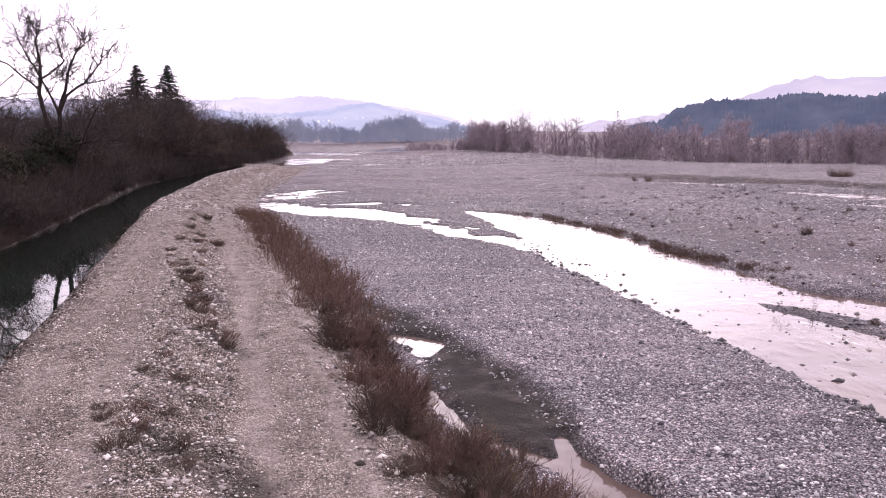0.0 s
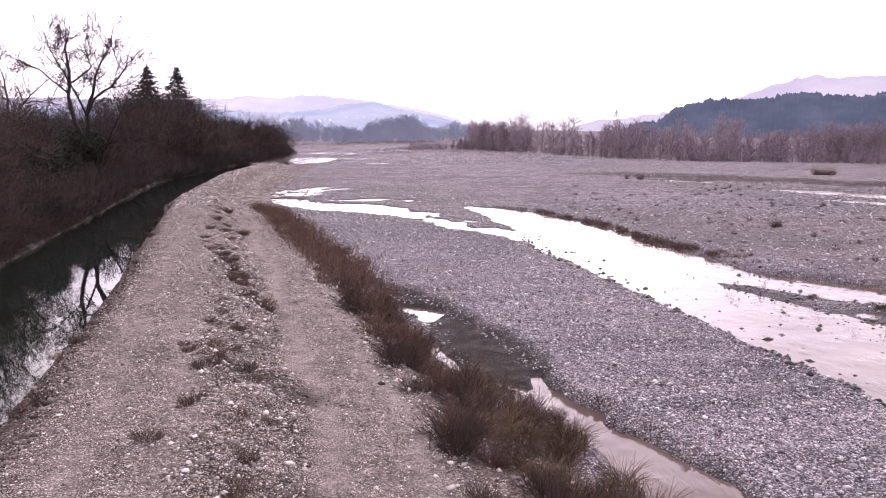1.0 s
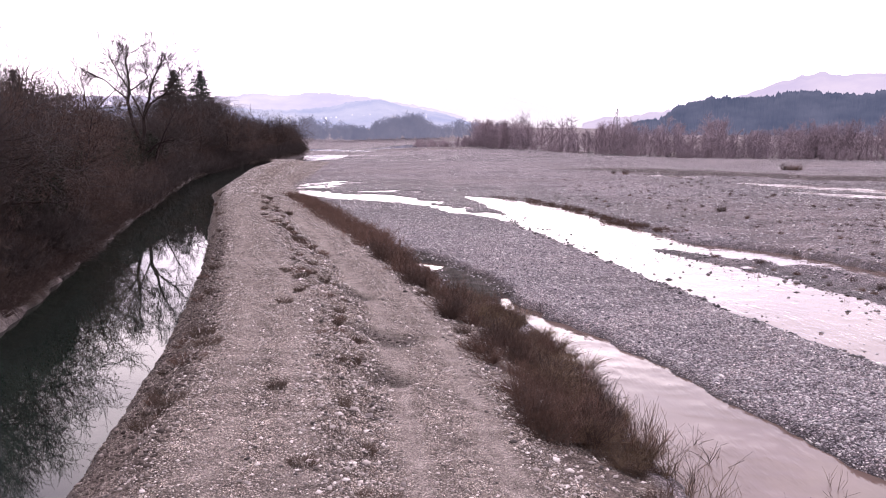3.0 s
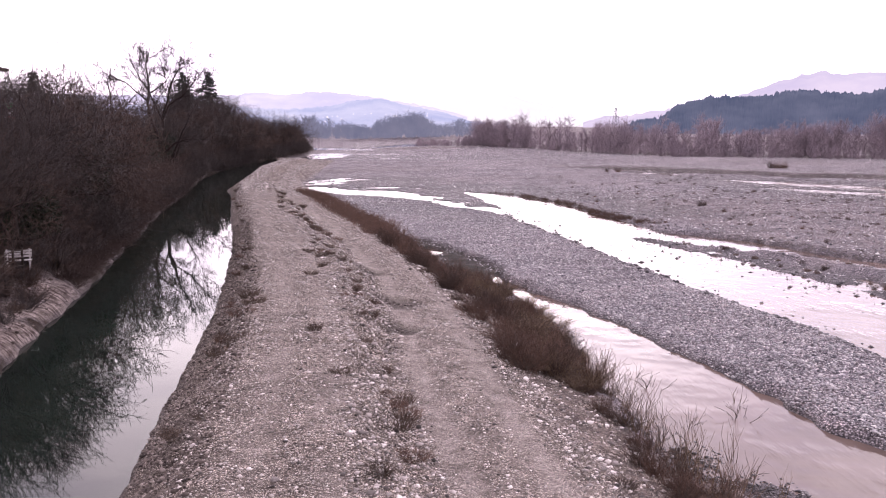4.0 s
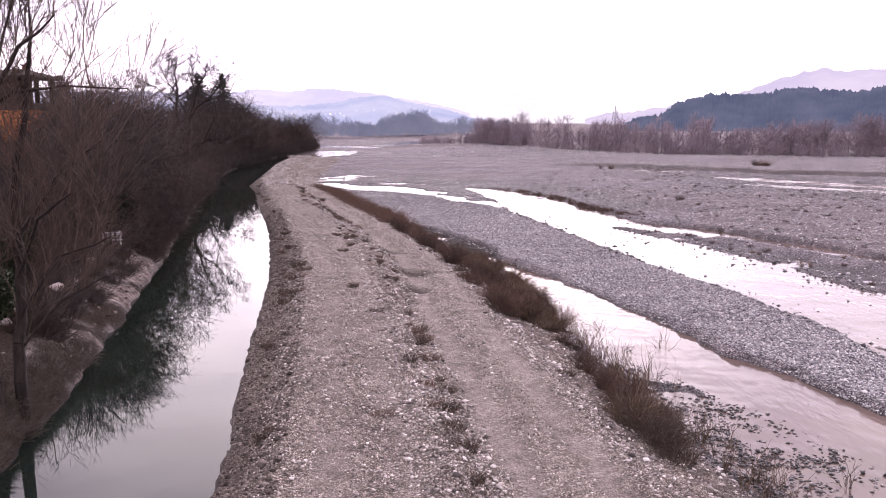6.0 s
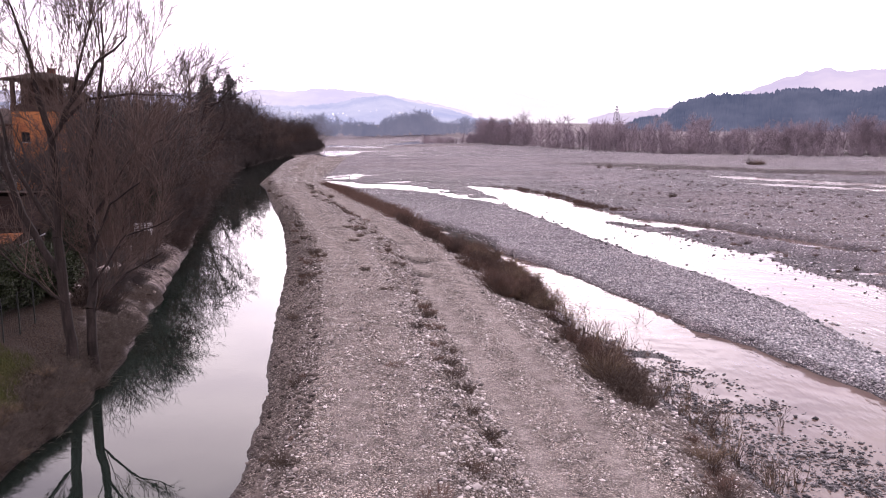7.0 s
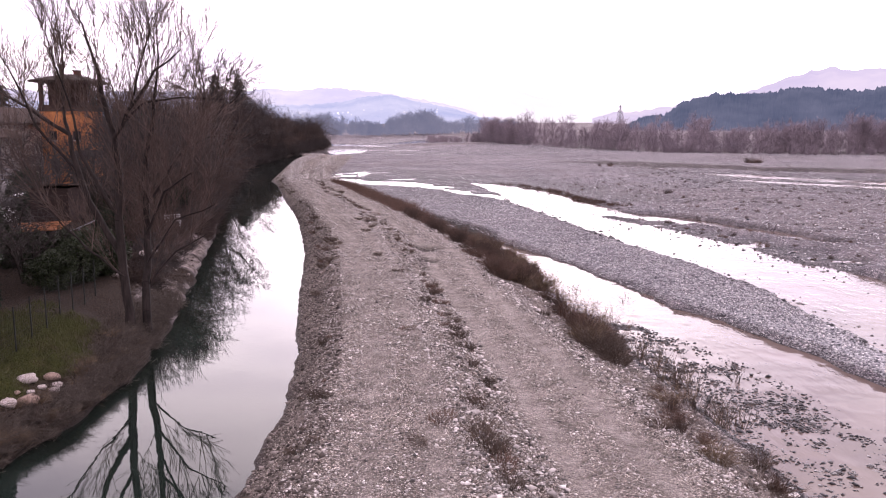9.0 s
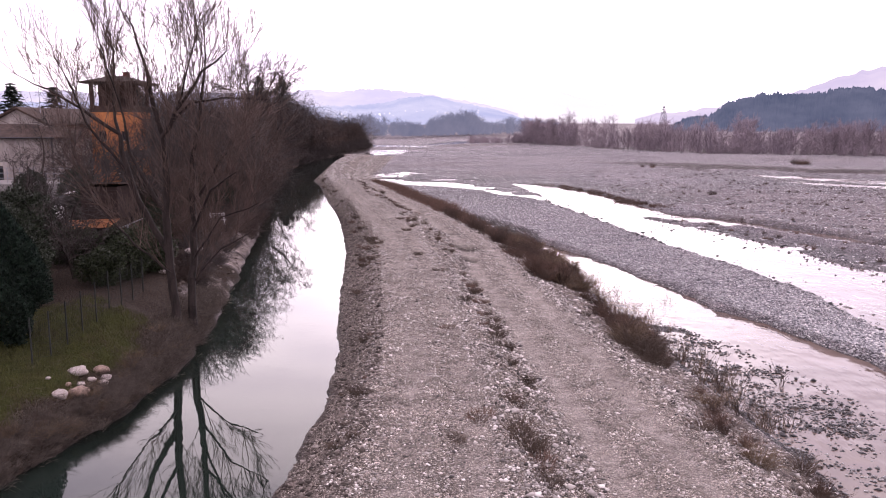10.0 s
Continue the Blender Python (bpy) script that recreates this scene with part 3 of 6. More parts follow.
def height(x, y):
    """The ground's height, from the sheet itself."""
    i = min(max(int(np.searchsorted(XS, x)) - 1, 0), len(XS) - 2)
    j = min(max(int(np.searchsorted(YS, y)) - 1, 0), len(YS) - 2)
    u, v = (x - XS[i]) / (XS[i + 1] - XS[i]), (y - YS[j]) / (YS[j + 1] - YS[j])
    co = ground_sheet.data.vertices
    a, b, c, d = (co[(j + dj) * len(XS) + i + di].co.z for dj, di in ((0, 0), (0, 1), (1, 0), (1, 1)))
    return float((a * (1 - u) + b * u) * (1 - v) + (c * (1 - u) + d * u) * v)


XS = graded((-600, -60, 18), (-60, -26, 1.2), (-26, -16, 0.4), (-16, 13, 0.16), (13, 40, 0.4), (40, 100, 1.2), (100, 400, 8), (400, 4600, 200))
YS = graded((-160, -42, 6), (-42, -28, 0.5), (-28, 30, 0.17), (30, 80, 0.4), (80, 150, 0.8), (150, 310, 1.6), (310, 400, 8), (400, 4700, 180))
ground_sheet = tagged(sheet("ground", XS, YS, GROUND), "grey gravel river bed, dusty levee and earthy left bank", "ground", kind="structure")


def water_sheet(name, left, right, ys, z, material, label):
    """A level sheet of water between two plan lines."""
    n = len(ys)
    verts = np.concatenate([np.stack([left(ys), ys, np.full(n, z)], -1), np.stack([right(ys), ys, np.full(n, z)], -1)])
    k = np.arange(n - 1)
    ob = new(name, array_mesh(name, verts, np.stack([k, k + n, k + n + 1, k + 1], -1), material))
    return tagged(ob, label, "water", kind="structure")


water_sheet("canal_water", lambda y: canal_left(y) - 0.6, lambda y: canal_right(y) + 0.5, np.arange(-150, 148, 2.0), CANAL_Z, CANAL, "still dark green canal water mirroring bare trees")
water_sheet("river_water", lambda y: np.where(y > 130, -90.0, foot(y) - 0.1), lambda y: 0 * y + 160.0, np.concatenate([np.arange(-150, 130, 2.0), [130.5, 200, 300, 420]]), RIVER_Z, RIVER, "shallow braided river water reflecting the pale sky")

# ---- trees and brush ----


class Sticks:
    """Collects tapered sticks and turns them into one mesh."""

    def __init__(self):
        self.rows = []

    def add(self, a, b, ra, rb):
        self.rows.append((*a, *b, ra, rb))

    def arrays(self, sides):
        r = np.array(self.rows)
        a, b, ra, rb = r[:, 0:3], r[:, 3:6], r[:, 6], r[:, 7]
        d = b - a
        d /= np.maximum(np.linalg.norm(d, axis=1), 1e-9)[:, None]
        other = np.where(np.abs(d[:, 2:3]) > 0.9, [[1.0, 0, 0]], [[0, 0, 1.0]])
        u = np.cross(d, other)
        u /= np.linalg.norm(u, axis=1)[:, None]
        v = np.cross(d, u)
        ang = np.arange(sides) * 2 * np.pi / sides
        ring = np.cos(ang)[None, :, None] * u[:, None] + np.sin(ang)[None, :, None] * v[:, None]
        verts = np.concatenate([a[:, None] + ring * ra[:, None, None], b[:, None] + ring * rb[:, None, None]], 1)
        n = len(r)
        base = (np.arange(n) * 2 * sides)[:, None]
        k = np.arange(sides)[None]
        nxt = (k + 1) % sides
        faces = np.stack([base + k, base + nxt, base + nxt + sides, base + k + sides], -1).reshape(-1, 4)
        return verts.reshape(-1, 3), faces

    def mesh(self, name, material, sides=3):
        v, f = self.arrays(sides)
        return array_mesh(name, v, f, material, True)


def unit(v):
    return v / max(np.linalg.norm(v), 1e-9)


def grow(rng, wood, twigs, p, d, length, radius, level, shape):
    """A limb in a few bends, with side limbs; the finest go to the twigs."""
    last = level >= shape["levels"]
    n = 5 if level == 0 else (4 if not last else 2)
    nodes, r = [], radius
    d = unit(d)
    for k in range(n):
        d = unit(d + rng.normal(0, shape["bend"] * (0.6 if level == 0 else 1), 3) + np.array([0, 0, shape["lift"] * (level > 0)]))
        q = p + d * length / n
        r2 = max(radius * (1 - (k + 1) / n * (0.4 if level == 0 else 0.55)), shape["fine"])
        (wood if level <= shape["wood"] else twigs).add(p, q, r, max(r2, shape["fine"]))
        nodes.append((q, d, r2, (k + 1) / n))
        p, r = q, r2
    if last:
        return
    count = shape["kids"][level]
    for k in range(count):
        q, dd, rr, at = nodes[min(n - 1, max(0 if level else shape.get("from", 1), int(rng.uniform(0.25 if level else 0.3, 1) * n)))]
        side = unit(np.cross(dd, rng.normal(0, 1, 3)))
        spread = rng.uniform(*shape["spread"])
        nd = unit(dd * math.cos(spread) + side * math.sin(spread))
        grow(rng, wood, twigs, q - dd * 0.02, nd, length * rng.uniform(*shape["ratio"]), max(rr * rng.uniform(*shape.get("thin", (0.45, 0.72))), shape["fine"]), level + 1, shape)
    q, dd, rr, at = nodes[-1]
    if level < shape["levels"] - 1:
        grow(rng, wood, twigs, q, unit(dd + rng.normal(0, 0.2, 3)), length * 0.62, rr, level + 1, shape)


TALL = dict(levels=4, wood=2, bend=0.16, lift=0.07, spread=(0.4, 0.95), ratio=(0.5, 0.78), kids=(5, 5, 4, 3), fine=0.008)
WIDE = dict(levels=4, wood=2, bend=0.2, lift=0.04, spread=(0.5, 1.15), ratio=(0.5, 0.8), kids=(5, 5, 4, 3), fine=0.008)
WHIP = dict(levels=3, wood=0, bend=0.10, lift=0.10, spread=(0.25, 0.7), ratio=(0.5, 0.8), kids=(7, 6, 5), fine=0.006)


def bare_tree(name, seed, shape, tall, girth, stems=1, twig=None, label="", lean=0.1, bark=None, limbs=()):
    """A leafless tree at the origin: trunk with limbs, and a crown of fine twigs."""
    rng = np.random.default_rng(seed)
    wood, twigs = Sticks(), Sticks()
    for k in range(stems):
        a = rng.uniform(0, 6.28)
        out_by = 0.0 if stems == 1 else 0.25
        start = np.array([math.cos(a) * out_by, math.sin(a) * out_by, -0.3])
        d = np.array([math.cos(a) * lean * (stems > 1) * 2.5 + rng.normal(0, lean * 0.5), math.sin(a) * lean * (stems > 1) * 2.5 + rng.normal(0, lean * 0.5), 1.0])
        size = tall * rng.uniform(0.38, 0.5)
        wood.add(start, start + np.array([0, 0, 0.45]), girth * 1.5, girth)
        grow(rng, wood, twigs, start + np.array([0, 0, 0.4]), d, size, girth, 0, shape)
    for p, d, length, radius in limbs:
        grow(rng, wood, twigs, np.array(p), np.array(d), length, radius, 1, shape)
    ob = thing(name, label, "tree")
    bark = bark or BARK
    part("trunk", wood.mesh("trunk", bark, 5), bark, ob)
    part("crown", twigs.mesh("crown", twig or TWIG, 3), twig or TWIG, ob, "bare brown twigs")
    return ob


def shrub(name, seed, tall, wide, stems, material, label, category="shrub", kinks=2, fine=0.005, forks=3):
    """A leafless shrub: many arching stems from one stool, each forking."""
    rng = np.random.default_rng(seed)
    s = Sticks()
    for k in range(stems):
        a, r0 = rng.uniform(0, 6.28), abs(rng.normal(0, 0.16)) * wide
        p = np.array([math.cos(a) * r0, math.sin(a) * r0, -0.06])
        b = a + rng.normal(0, 0.6)
        tilt = rng.uniform(0.05, 1.1)
        d = np.array([math.cos(b) * tilt * wide / tall, math.sin(b) * tilt * wide / tall, 1.0])
        length = tall * rng.uniform(0.5, 1.0)
        r = fine * rng.uniform(1.2, 2.2)
        for j in range(kinks):
            d = unit(d + rng.normal(0, 0.28, 3))
            q = p + d * length / kinks
            s.add(p, q, r, r * 0.7)
            for f in range(forks):
                e = unit(d + rng.normal(0, 0.6, 3))
                q2 = p + (q - p) * rng.uniform(0.2, 1) + e * length * rng.uniform(0.15, 0.38)
                s.add(p + (q - p) * rng.uniform(0.3, 0.9), q2, r * 0.6, fine * 0.5)
            p, r = q, r * 0.7
    ob = thing(name, label, category)
    part("brushwood", s.mesh("brushwood", material, 3), material, ob)["kind"] = "stuff"
    return ob


def grass_tuft(name, seed, tall, wide, blades, material, label):
    rng = np.random.default_rng(seed)
    s = Sticks()
    for k in range(blades):
        a, r0 = rng.uniform(0, 6.28), math.sqrt(rng.uniform(0, 1)) * wide * 0.5
        p = np.array([math.cos(a) * r0, math.sin(a) * r0 * 0.7, -0.03])
        d = np.array([math.cos(a) * 0.5 + rng.normal(0, 0.3), math.sin(a) * 0.5 + rng.normal(0, 0.3), 1.0])
        length = tall * rng.uniform(0.5, 1.1)
        q = p + unit(d) * length * 0.6
        w = q + unit(d * np.array([1.8, 1.8, 0.5])) * length * 0.5
        s.add(p, q, 0.006, 0.005)
        s.add(q, w, 0.005, 0.002)
    ob = thing(name, label, "grass")
    part("foliage", s.mesh("foliage", material, 3), material, ob)["kind"] = "stuff"
    return ob


def conifer(name, seed, tall, wide, label, droop=0.25, gap=0.5, first=0.1):
    """A conifer: trunk, whorls of drooping boughs, each set with needled sprays."""
    rng = np.random.default_rng(seed)
    wood = Sticks()
    wood.add((0, 0, -0.3), (0, 0, tall * 0.5), tall * 0.018, tall * 0.011)
    wood.add((0, 0, tall * 0.5), (0, 0, tall), tall * 0.011, 0.02)
    verts, faces = [], []
    z = tall * first
    while z < tall * 0.985:
        u = (z - tall * first) / (tall * (1 - first))
        reach = wide * 0.5 * (1 - u) ** 0.8 * rng.uniform(0.75, 1.12) + 0.15
        for a in np.arange(0, 6.28, 6.28 / (7 if u < 0.7 else 5)) + rng.uniform(0, 6):
            ln = reach * rng.uniform(0.65, 1.1)
            tip = np.array([math.cos(a) * ln, math.sin(a) * ln, z - ln * droop * rng.uniform(0.6, 1.3)])
            root = np.array([0, 0, z])
            wood.add(root, tip, 0.03, 0.01)
            for k in range(int(6 + ln * 6)):
                w = rng.uniform(0.25, 1.02)
                c = root + (tip - root) * w
                spread = 0.22 + 0.28 * ln * (1 - abs(w - 0.6))
                e = c + np.array([rng.normal(0, spread), rng.normal(0, spread), rng.normal(-0.10, 0.10)])
                side = unit(np.cross(e - c + 1e-6, [0, 0, 1.0])) * rng.uniform(0.10, 0.22) * (1 + tall / 30)
                i = len(verts)
                verts += [c - side, c + side, e + side * 0.3 + [0, 0, -0.05], e - side * 0.3]
                faces.append((i, i + 1, i + 2, i + 3))
        z += gap * rng.uniform(0.7, 1.25) * (1 - 0.5 * u)
    ob = thing(name, label, "tree")
    part("trunk", wood.mesh("trunk", BARK, 5), BARK, ob)
    part("foliage", array_mesh("foliage", verts, faces, NEEDLE), NEEDLE, ob, "dark green needles")
    return ob


def leafy(name, seed, wide, tall, count, leaf, material, label, upright=False, category="shrub"):
    """An evergreen bush: a few stems under a ragged shell of small leaves."""
    rng = np.random.default_rng(seed)
    wood = Sticks()
    for k in range(7):
        a = rng.uniform(0, 6.28)
        wood.add((0, 0, -0.2), (math.cos(a) * wide * 0.25, math.sin(a) * wide * 0.25, tall * 0.7), 0.04, 0.012)
    n = rng.normal(0, 1, (count, 3))
    n /= np.linalg.norm(n, axis=1)[:, None]
    lumps = 1 + 0.5 * fbm(n[:, 0] * 2.2 + seed, n[:, 1] * 2.2 + n[:, 2] * 2, seed + 3)
    r = rng.uniform(0.45, 1.0, count) ** 0.35 * lumps
    c = np.stack([n[:, 0] * r * wide / 2, n[:, 1] * r * wide / 2, tall * (0.5 + 0.5 * n[:, 2] * r)], -1)
    if upright:
        taper = np.clip(1.15 - 0.75 * (c[:, 2] / tall) ** 2, 0.2, 1.2)
        c[:, :2] *= taper[:, None]
    c[:, 2] = np.abs(c[:, 2])
    a = rng.normal(0, 1, (count, 3)) + n * 0.7 + (np.array([0, 0, 1.2]) if upright else 0)
    a /= np.linalg.norm(a, axis=1)[:, None]
    b = np.cross(a, rng.normal(0, 1, (count, 3)))
    b /= np.linalg.norm(b, axis=1)[:, None]
    size = leaf * rng.uniform(0.6, 1.3, count)[:, None]
    verts = np.stack([c - b * size * 0.35, c + a * size * 0.5 - b * size * 0.1, c + a * size, c + b * size * 0.35], 1).reshape(-1, 3)
    ob = thing(name, label, category)
    part("brushwood", wood.mesh("brushwood", BARK, 4), BARK, ob)
    part("foliage", array_mesh("foliage", verts, np.arange(count * 4).reshape(-1, 4), material), material, ob)
    return ob


def stand(model, x, y, turn=0.0, size=1.0, z=None, wide=1.0, label=""):
    """A copy of a model on the ground."""
    m = pose(x, y, height(x, y) if z is None else z, 0, 0, turn) @ Matrix.Diagonal((size * wide, size * wide, size, 1))
    ob = copy_thing(model, m)
    return tagged(ob, label) if label else ob


def put_first(model, x, y, turn=0.0, size=1.0):
    """Moves the model itself to its place."""
    model.matrix_basis = pose(x, y, height(x, y), 0, 0, turn) @ Matrix.Scale(size, 4)
    return model


def scatter(models, places, group):
    """Sets each place (x, y, size) with one of the models, the models themselves first."""
    rng = random.Random(len(places) * 7 + 1)
    used = set()
    for k, (x, y, size) in enumerate(places):
        model = models[k % len(models)]
        turn = rng.uniform(0, 360)
        tagged(model, group=group)
        if model in used:
            continue
        used.add(model)
    later = []
    for k, (x, y, size) in enumerate(places):
        if k < len(models):
            continue
        later.append((models[rng.randrange(len(models))], x, y, rng.uniform(0, 360), size))
    for model, x, y, turn, size in later:
        m = pose(x, y, height(x, y), rng.uniform(-4, 4), rng.uniform(-4, 4), turn) @ Matrix.Diagonal((size * rng.uniform(0.85, 1.2), size * rng.uniform(0.85, 1.2), size, 1))
        copy_thing(model, m)
    for model, (x, y, size) in zip(models, places):
        put_first(model, x, y, rng.uniform(0, 360), size)




def limbed_tree(name, seed, limbs, shape, shoots, reach, up, bark, twig, label, gap=0.3, stout=0.03, girth=0.8):
    """A leafless tree drawn limb by limb: each limb is a line of (out, height, girth) in the tree's plane with a bearing,
    set with shoots from its second half on."""
    rng = np.random.default_rng(seed)
    wood, twigs = Sticks(), Sticks()
    for depth, bare, pts in limbs:
        line3 = []
        for k, (px, pz, g) in enumerate(pts):
            u = k / max(len(pts) - 1, 1)
            line3.append((np.array([px, depth[0] + (depth[1] - depth[0]) * u + rng.normal(0, 0.05), pz]), g))
        run = 0.0
        for (a, ga), (b, gb) in zip(line3, line3[1:]):
            length = np.linalg.norm(b - a)
            n = max(2, int(length / 0.45))
            bow = unit(np.cross(b - a, rng.normal(0, 1, 3))) * length * 0.035
            at = [a + (b - a) * k / n + bow * math.sin(math.pi * k / n) + rng.normal(0, 0.02, 3) * (0 < k < n) for k in range(n + 1)]
            for k in range(n):
                wood.add(at[k], at[k + 1], (ga + (gb - ga) * k / n) * girth, (ga + (gb - ga) * (k + 1) / n) * girth)
            d = unit(b - a)
            for k in range(int(length / gap)):
                run += gap
                if run < bare:
                    continue
                p = a + d * rng.uniform(0, length)
                side = unit(rng.normal(0, 1, 3) * np.array([1, 1.0, 0.5]))
                out = unit(d * 0.45 + side * shoots + np.array([0, 0, up]))
                grow(rng, wood, twigs, p, out, reach * rng.uniform(0.45, 1.1), min(stout, (ga + gb) * 0.35) * rng.uniform(0.7, 1.1), 1, shape)
    ob = thing(name, label, "tree")
    part("trunk", wood.mesh("trunk", bark, 6), bark, ob)
    part("crown", twigs.mesh("crown", twig, 3), twig, ob, "bare brown twigs")
    return ob


# the big spreading tree beside the canal: (depth from, to), bare length, limb
SPREADING = [
    ((0, 0), 9, [(0, -0.4, 0.42), (0, 1.4, 0.33), (0, 3.3, 0.28)]),
    ((0, 0.3), 3.2, [(0, 3.2, 0.25), (-0.8, 5.3, 0.21), (-1.2, 7.4, 0.18), (-1.05, 8.6, 0.15), (-1.3, 11.3, 0.08), (-0.8, 13.2, 0.03)]),
    ((0.2, 1.2), 1.2, [(-1.05, 8.6, 0.11), (-2.2, 10.3, 0.07), (-3.2, 12.6, 0.03)]),
    ((0.2, -1.4), 1.0, [(-1.2, 7.6, 0.11), (-3.2, 9.6, 0.07), (-4.9, 10.4, 0.03)]),
    ((0.2, -0.8), 1.2, [(-1.05, 8.5, 0.11), (0.9, 9.8, 0.07), (0.4, 12.2, 0.03)]),
    ((0, -0.6), 3.4, [(0.05, 3.2, 0.24), (0.3, 6.0, 0.2), (0.9, 7.6, 0.15), (1.4, 9.4, 0.11), (2.3, 11, 0.06), (2.6, 12.2, 0.03)]),
    ((-0.3, -1.8), 1.6, [(0.3, 5.8, 0.14), (1.1, 7.2, 0.12), (2.6, 8.1, 0.1), (4, 9.6, 0.06), (4.7, 11.4, 0.03)]),
    ((-0.9, 0.2), 0.6, [(2.6, 8.1, 0.07), (4, 8.4, 0.05), (5.2, 9.4, 0.025)]),
    ((0, 0.2), 1.5, [(0.25, 5.8, 0.13), (-0.4, 7.2, 0.1), (-1.0, 8.4, 0.08)]),
    ((0, -1.0), 1.5, [(0.1, 2.2, 0.15), (1.6, 3.4, 0.11), (3.0, 3.7, 0.07), (5.4, 3.6, 0.03)]),
    ((-0.2, -0.4), 1.5, [(0.9, 0.6, 0.14), (2.1, 4.1, 0.1), (2.6, 5.0, 0.06), (3.4, 6.6, 0.03)]),
]
tall_tree = limbed_tree("bare_tree", 17, SPREADING, dict(TALL, levels=3, wood=1, bend=0.13, spread=(0.35, 0.95), ratio=(0.45, 0.8), thin=(0.55, 0.75), lift=0.03, fine=0.011, kids=(0, 8, 5)), 0.8, 1.9, 0.4, DARK_BARK, TWIG, "tall leafless tree with spreading dark limbs on the canal bank", 0.36, 0.038, 0.85)
put_first(tall_tree, -26.6, 68, 0, 1.0)
# the big forked tree on the garden bank, with upright shoots along arching limbs
ARCHING = [
    ((0, 0), 3.4, [(0, -0.4, 0.24), (-0.02, 0.6, 0.19), (-0.15, 2.4, 0.18), (-0.12, 4.6, 0.15), (-0.18, 6.1, 0.12), (-0.5, 8.0, 0.07), (-1.1, 9.8, 0.025)]),
    ((0.2, 0.5), 3.6, [(0.5, -0.4, 0.2), (0.48, 1.5, 0.16), (0.6, 4.2, 0.13), (0.8, 6.0, 0.09), (1.05, 7.6, 0.06), (1.15, 9.4, 0.02)]),
    ((0, 0.8), 4.2, [(-0.15, 2.3, 0.14), (-0.83, 3.5, 0.13), (-1.3, 4.6, 0.11), (-1.6, 6.1, 0.09), (-2.8, 6.9, 0.065), (-3.9, 7.5, 0.04), (-5.2, 8.1, 0.015)]),
    ((0.4, 1.4), 0.3, [(-1.6, 6.0, 0.07), (-1.95, 7.6, 0.045), (-2.1, 9.3, 0.018)]),
    ((0.4, -0.8), 1.6, [(-1.3, 4.6, 0.07), (-2.4, 6.4, 0.05), (-3.0, 8.4, 0.018)]),
    ((0, -1.2), 3.0, [(-0.14, 3.6, 0.09), (-1.1, 5.6, 0.06), (-1.3, 7.6, 0.03), (-1.5, 9.0, 0.015)]),
    ((0, -0.9), 0.4, [(-0.16, 6.0, 0.09), (0.37, 6.8, 0.075), (1.3, 8.0, 0.05), (2.2, 8.6, 0.02)]),
    ((0, 0.9), 0.4, [(0.0, 6.3, 0.07), (0.75, 7.1, 0.055), (1.7, 7.25, 0.04), (3.0, 7.2, 0.018)]),
    ((0.3, 0.1), 0.6, [(0.0, 6.4, 0.06), (0.6, 7.9, 0.04), (1.1, 9.3, 0.018)]),
    ((0.3, 1.5), 0.8, [(0.6, 3.9, 0.07), (1.5, 5.4, 0.05), (2.3, 6.0, 0.03), (3.2, 6.1, 0.015)]),
    ((0.3, -1.3), 0.8, [(0.55, 3.0, 0.06), (1.4, 4.4, 0.045), (2.4, 5.0, 0.02)]),
    ((0.2, 0.9), 0.5, [(0.5, 1.3, 0.045), (1.4, 2.4, 0.035), (2.3, 2.9, 0.018)]),
    ((0.3, -0.6), 0.5, [(0.52, 2.0, 0.05), (1.6, 3.5, 0.035), (2.9, 4.0, 0.018)]),
    ((0, -1.2), 0.6, [(-0.1, 1.7, 0.05), (-1.2, 3.0, 0.035), (-2.1, 4.4, 0.018)]),
]
near_tree = limbed_tree("bare_tree", 12, ARCHING, dict(TALL, levels=3, wood=0, bend=0.07, spread=(0.25, 0.7), ratio=(0.4, 0.78), thin=(0.5, 0.72), lift=0.06, fine=0.0052, kids=(0, 8, 5)), 0.6, 2.0, 0.8, DARK_BARK, NEAR_TWIG, "large multi-stemmed leafless tree on the grassy canal bank", 0.28, 0.018, 0.76)
put_first(near_tree, -12.95, -10.6, 0, 1.0)


def garden_view(x, y):
    """The open gardens before the houses, kept free of thicket."""
    return y < 42 and x < -4.7 - 0.295 * (y + 36.5)


left_models = [
    bare_tree("bare_tree", 21, TALL, 9.0, 0.14, 1, None, "leafless bank tree with fine brown twigs"),
    bare_tree("bare_tree", 22, WIDE, 8.0, 0.13, 2, None, "leafless spreading bank tree with brown twigs"),
    bare_tree("bare_tree", 23, TALL, 10.0, 0.15, 2, None, "tall leafless bank tree with grey bark"),
    bare_tree("bare_tree", 24, dict(WIDE, kids=(5, 4, 4, 4)), 7.0, 0.11, 3, WILLOW, "multi-stemmed leafless willow with reddish twigs"),
]
rng = random.Random(4)
places = []
for k in range(62):
    y = -3 + 215 * (k / 62) ** 1.25 + rng.uniform(-1.5, 1.5)
    x = float(canal_left(y)) - 2.2 - abs(rng.gauss(0, 1)) * (4.5 + 0.03 * y) - (2.0 if y < 25 else 0)
    if y > 62 and y < 74 and x > -30:
        x -= 4
    if y < 44 and x < float(canal_left(y)) - 7:
        x = float(canal_left(y)) - rng.uniform(2.2, 6)
    if garden_view(x, y) or (19 < y < 66 and k % 3 == 0):
        continue
    places.append((x, y, rng.uniform(0.75, 1.25) * float(np.interp(y, (0, 25, 45, 66, 85, 122, 140, 210), (0.9, 0.88, 0.88, 0.95, 1.15, 1.15, 0.78, 0.6)))))
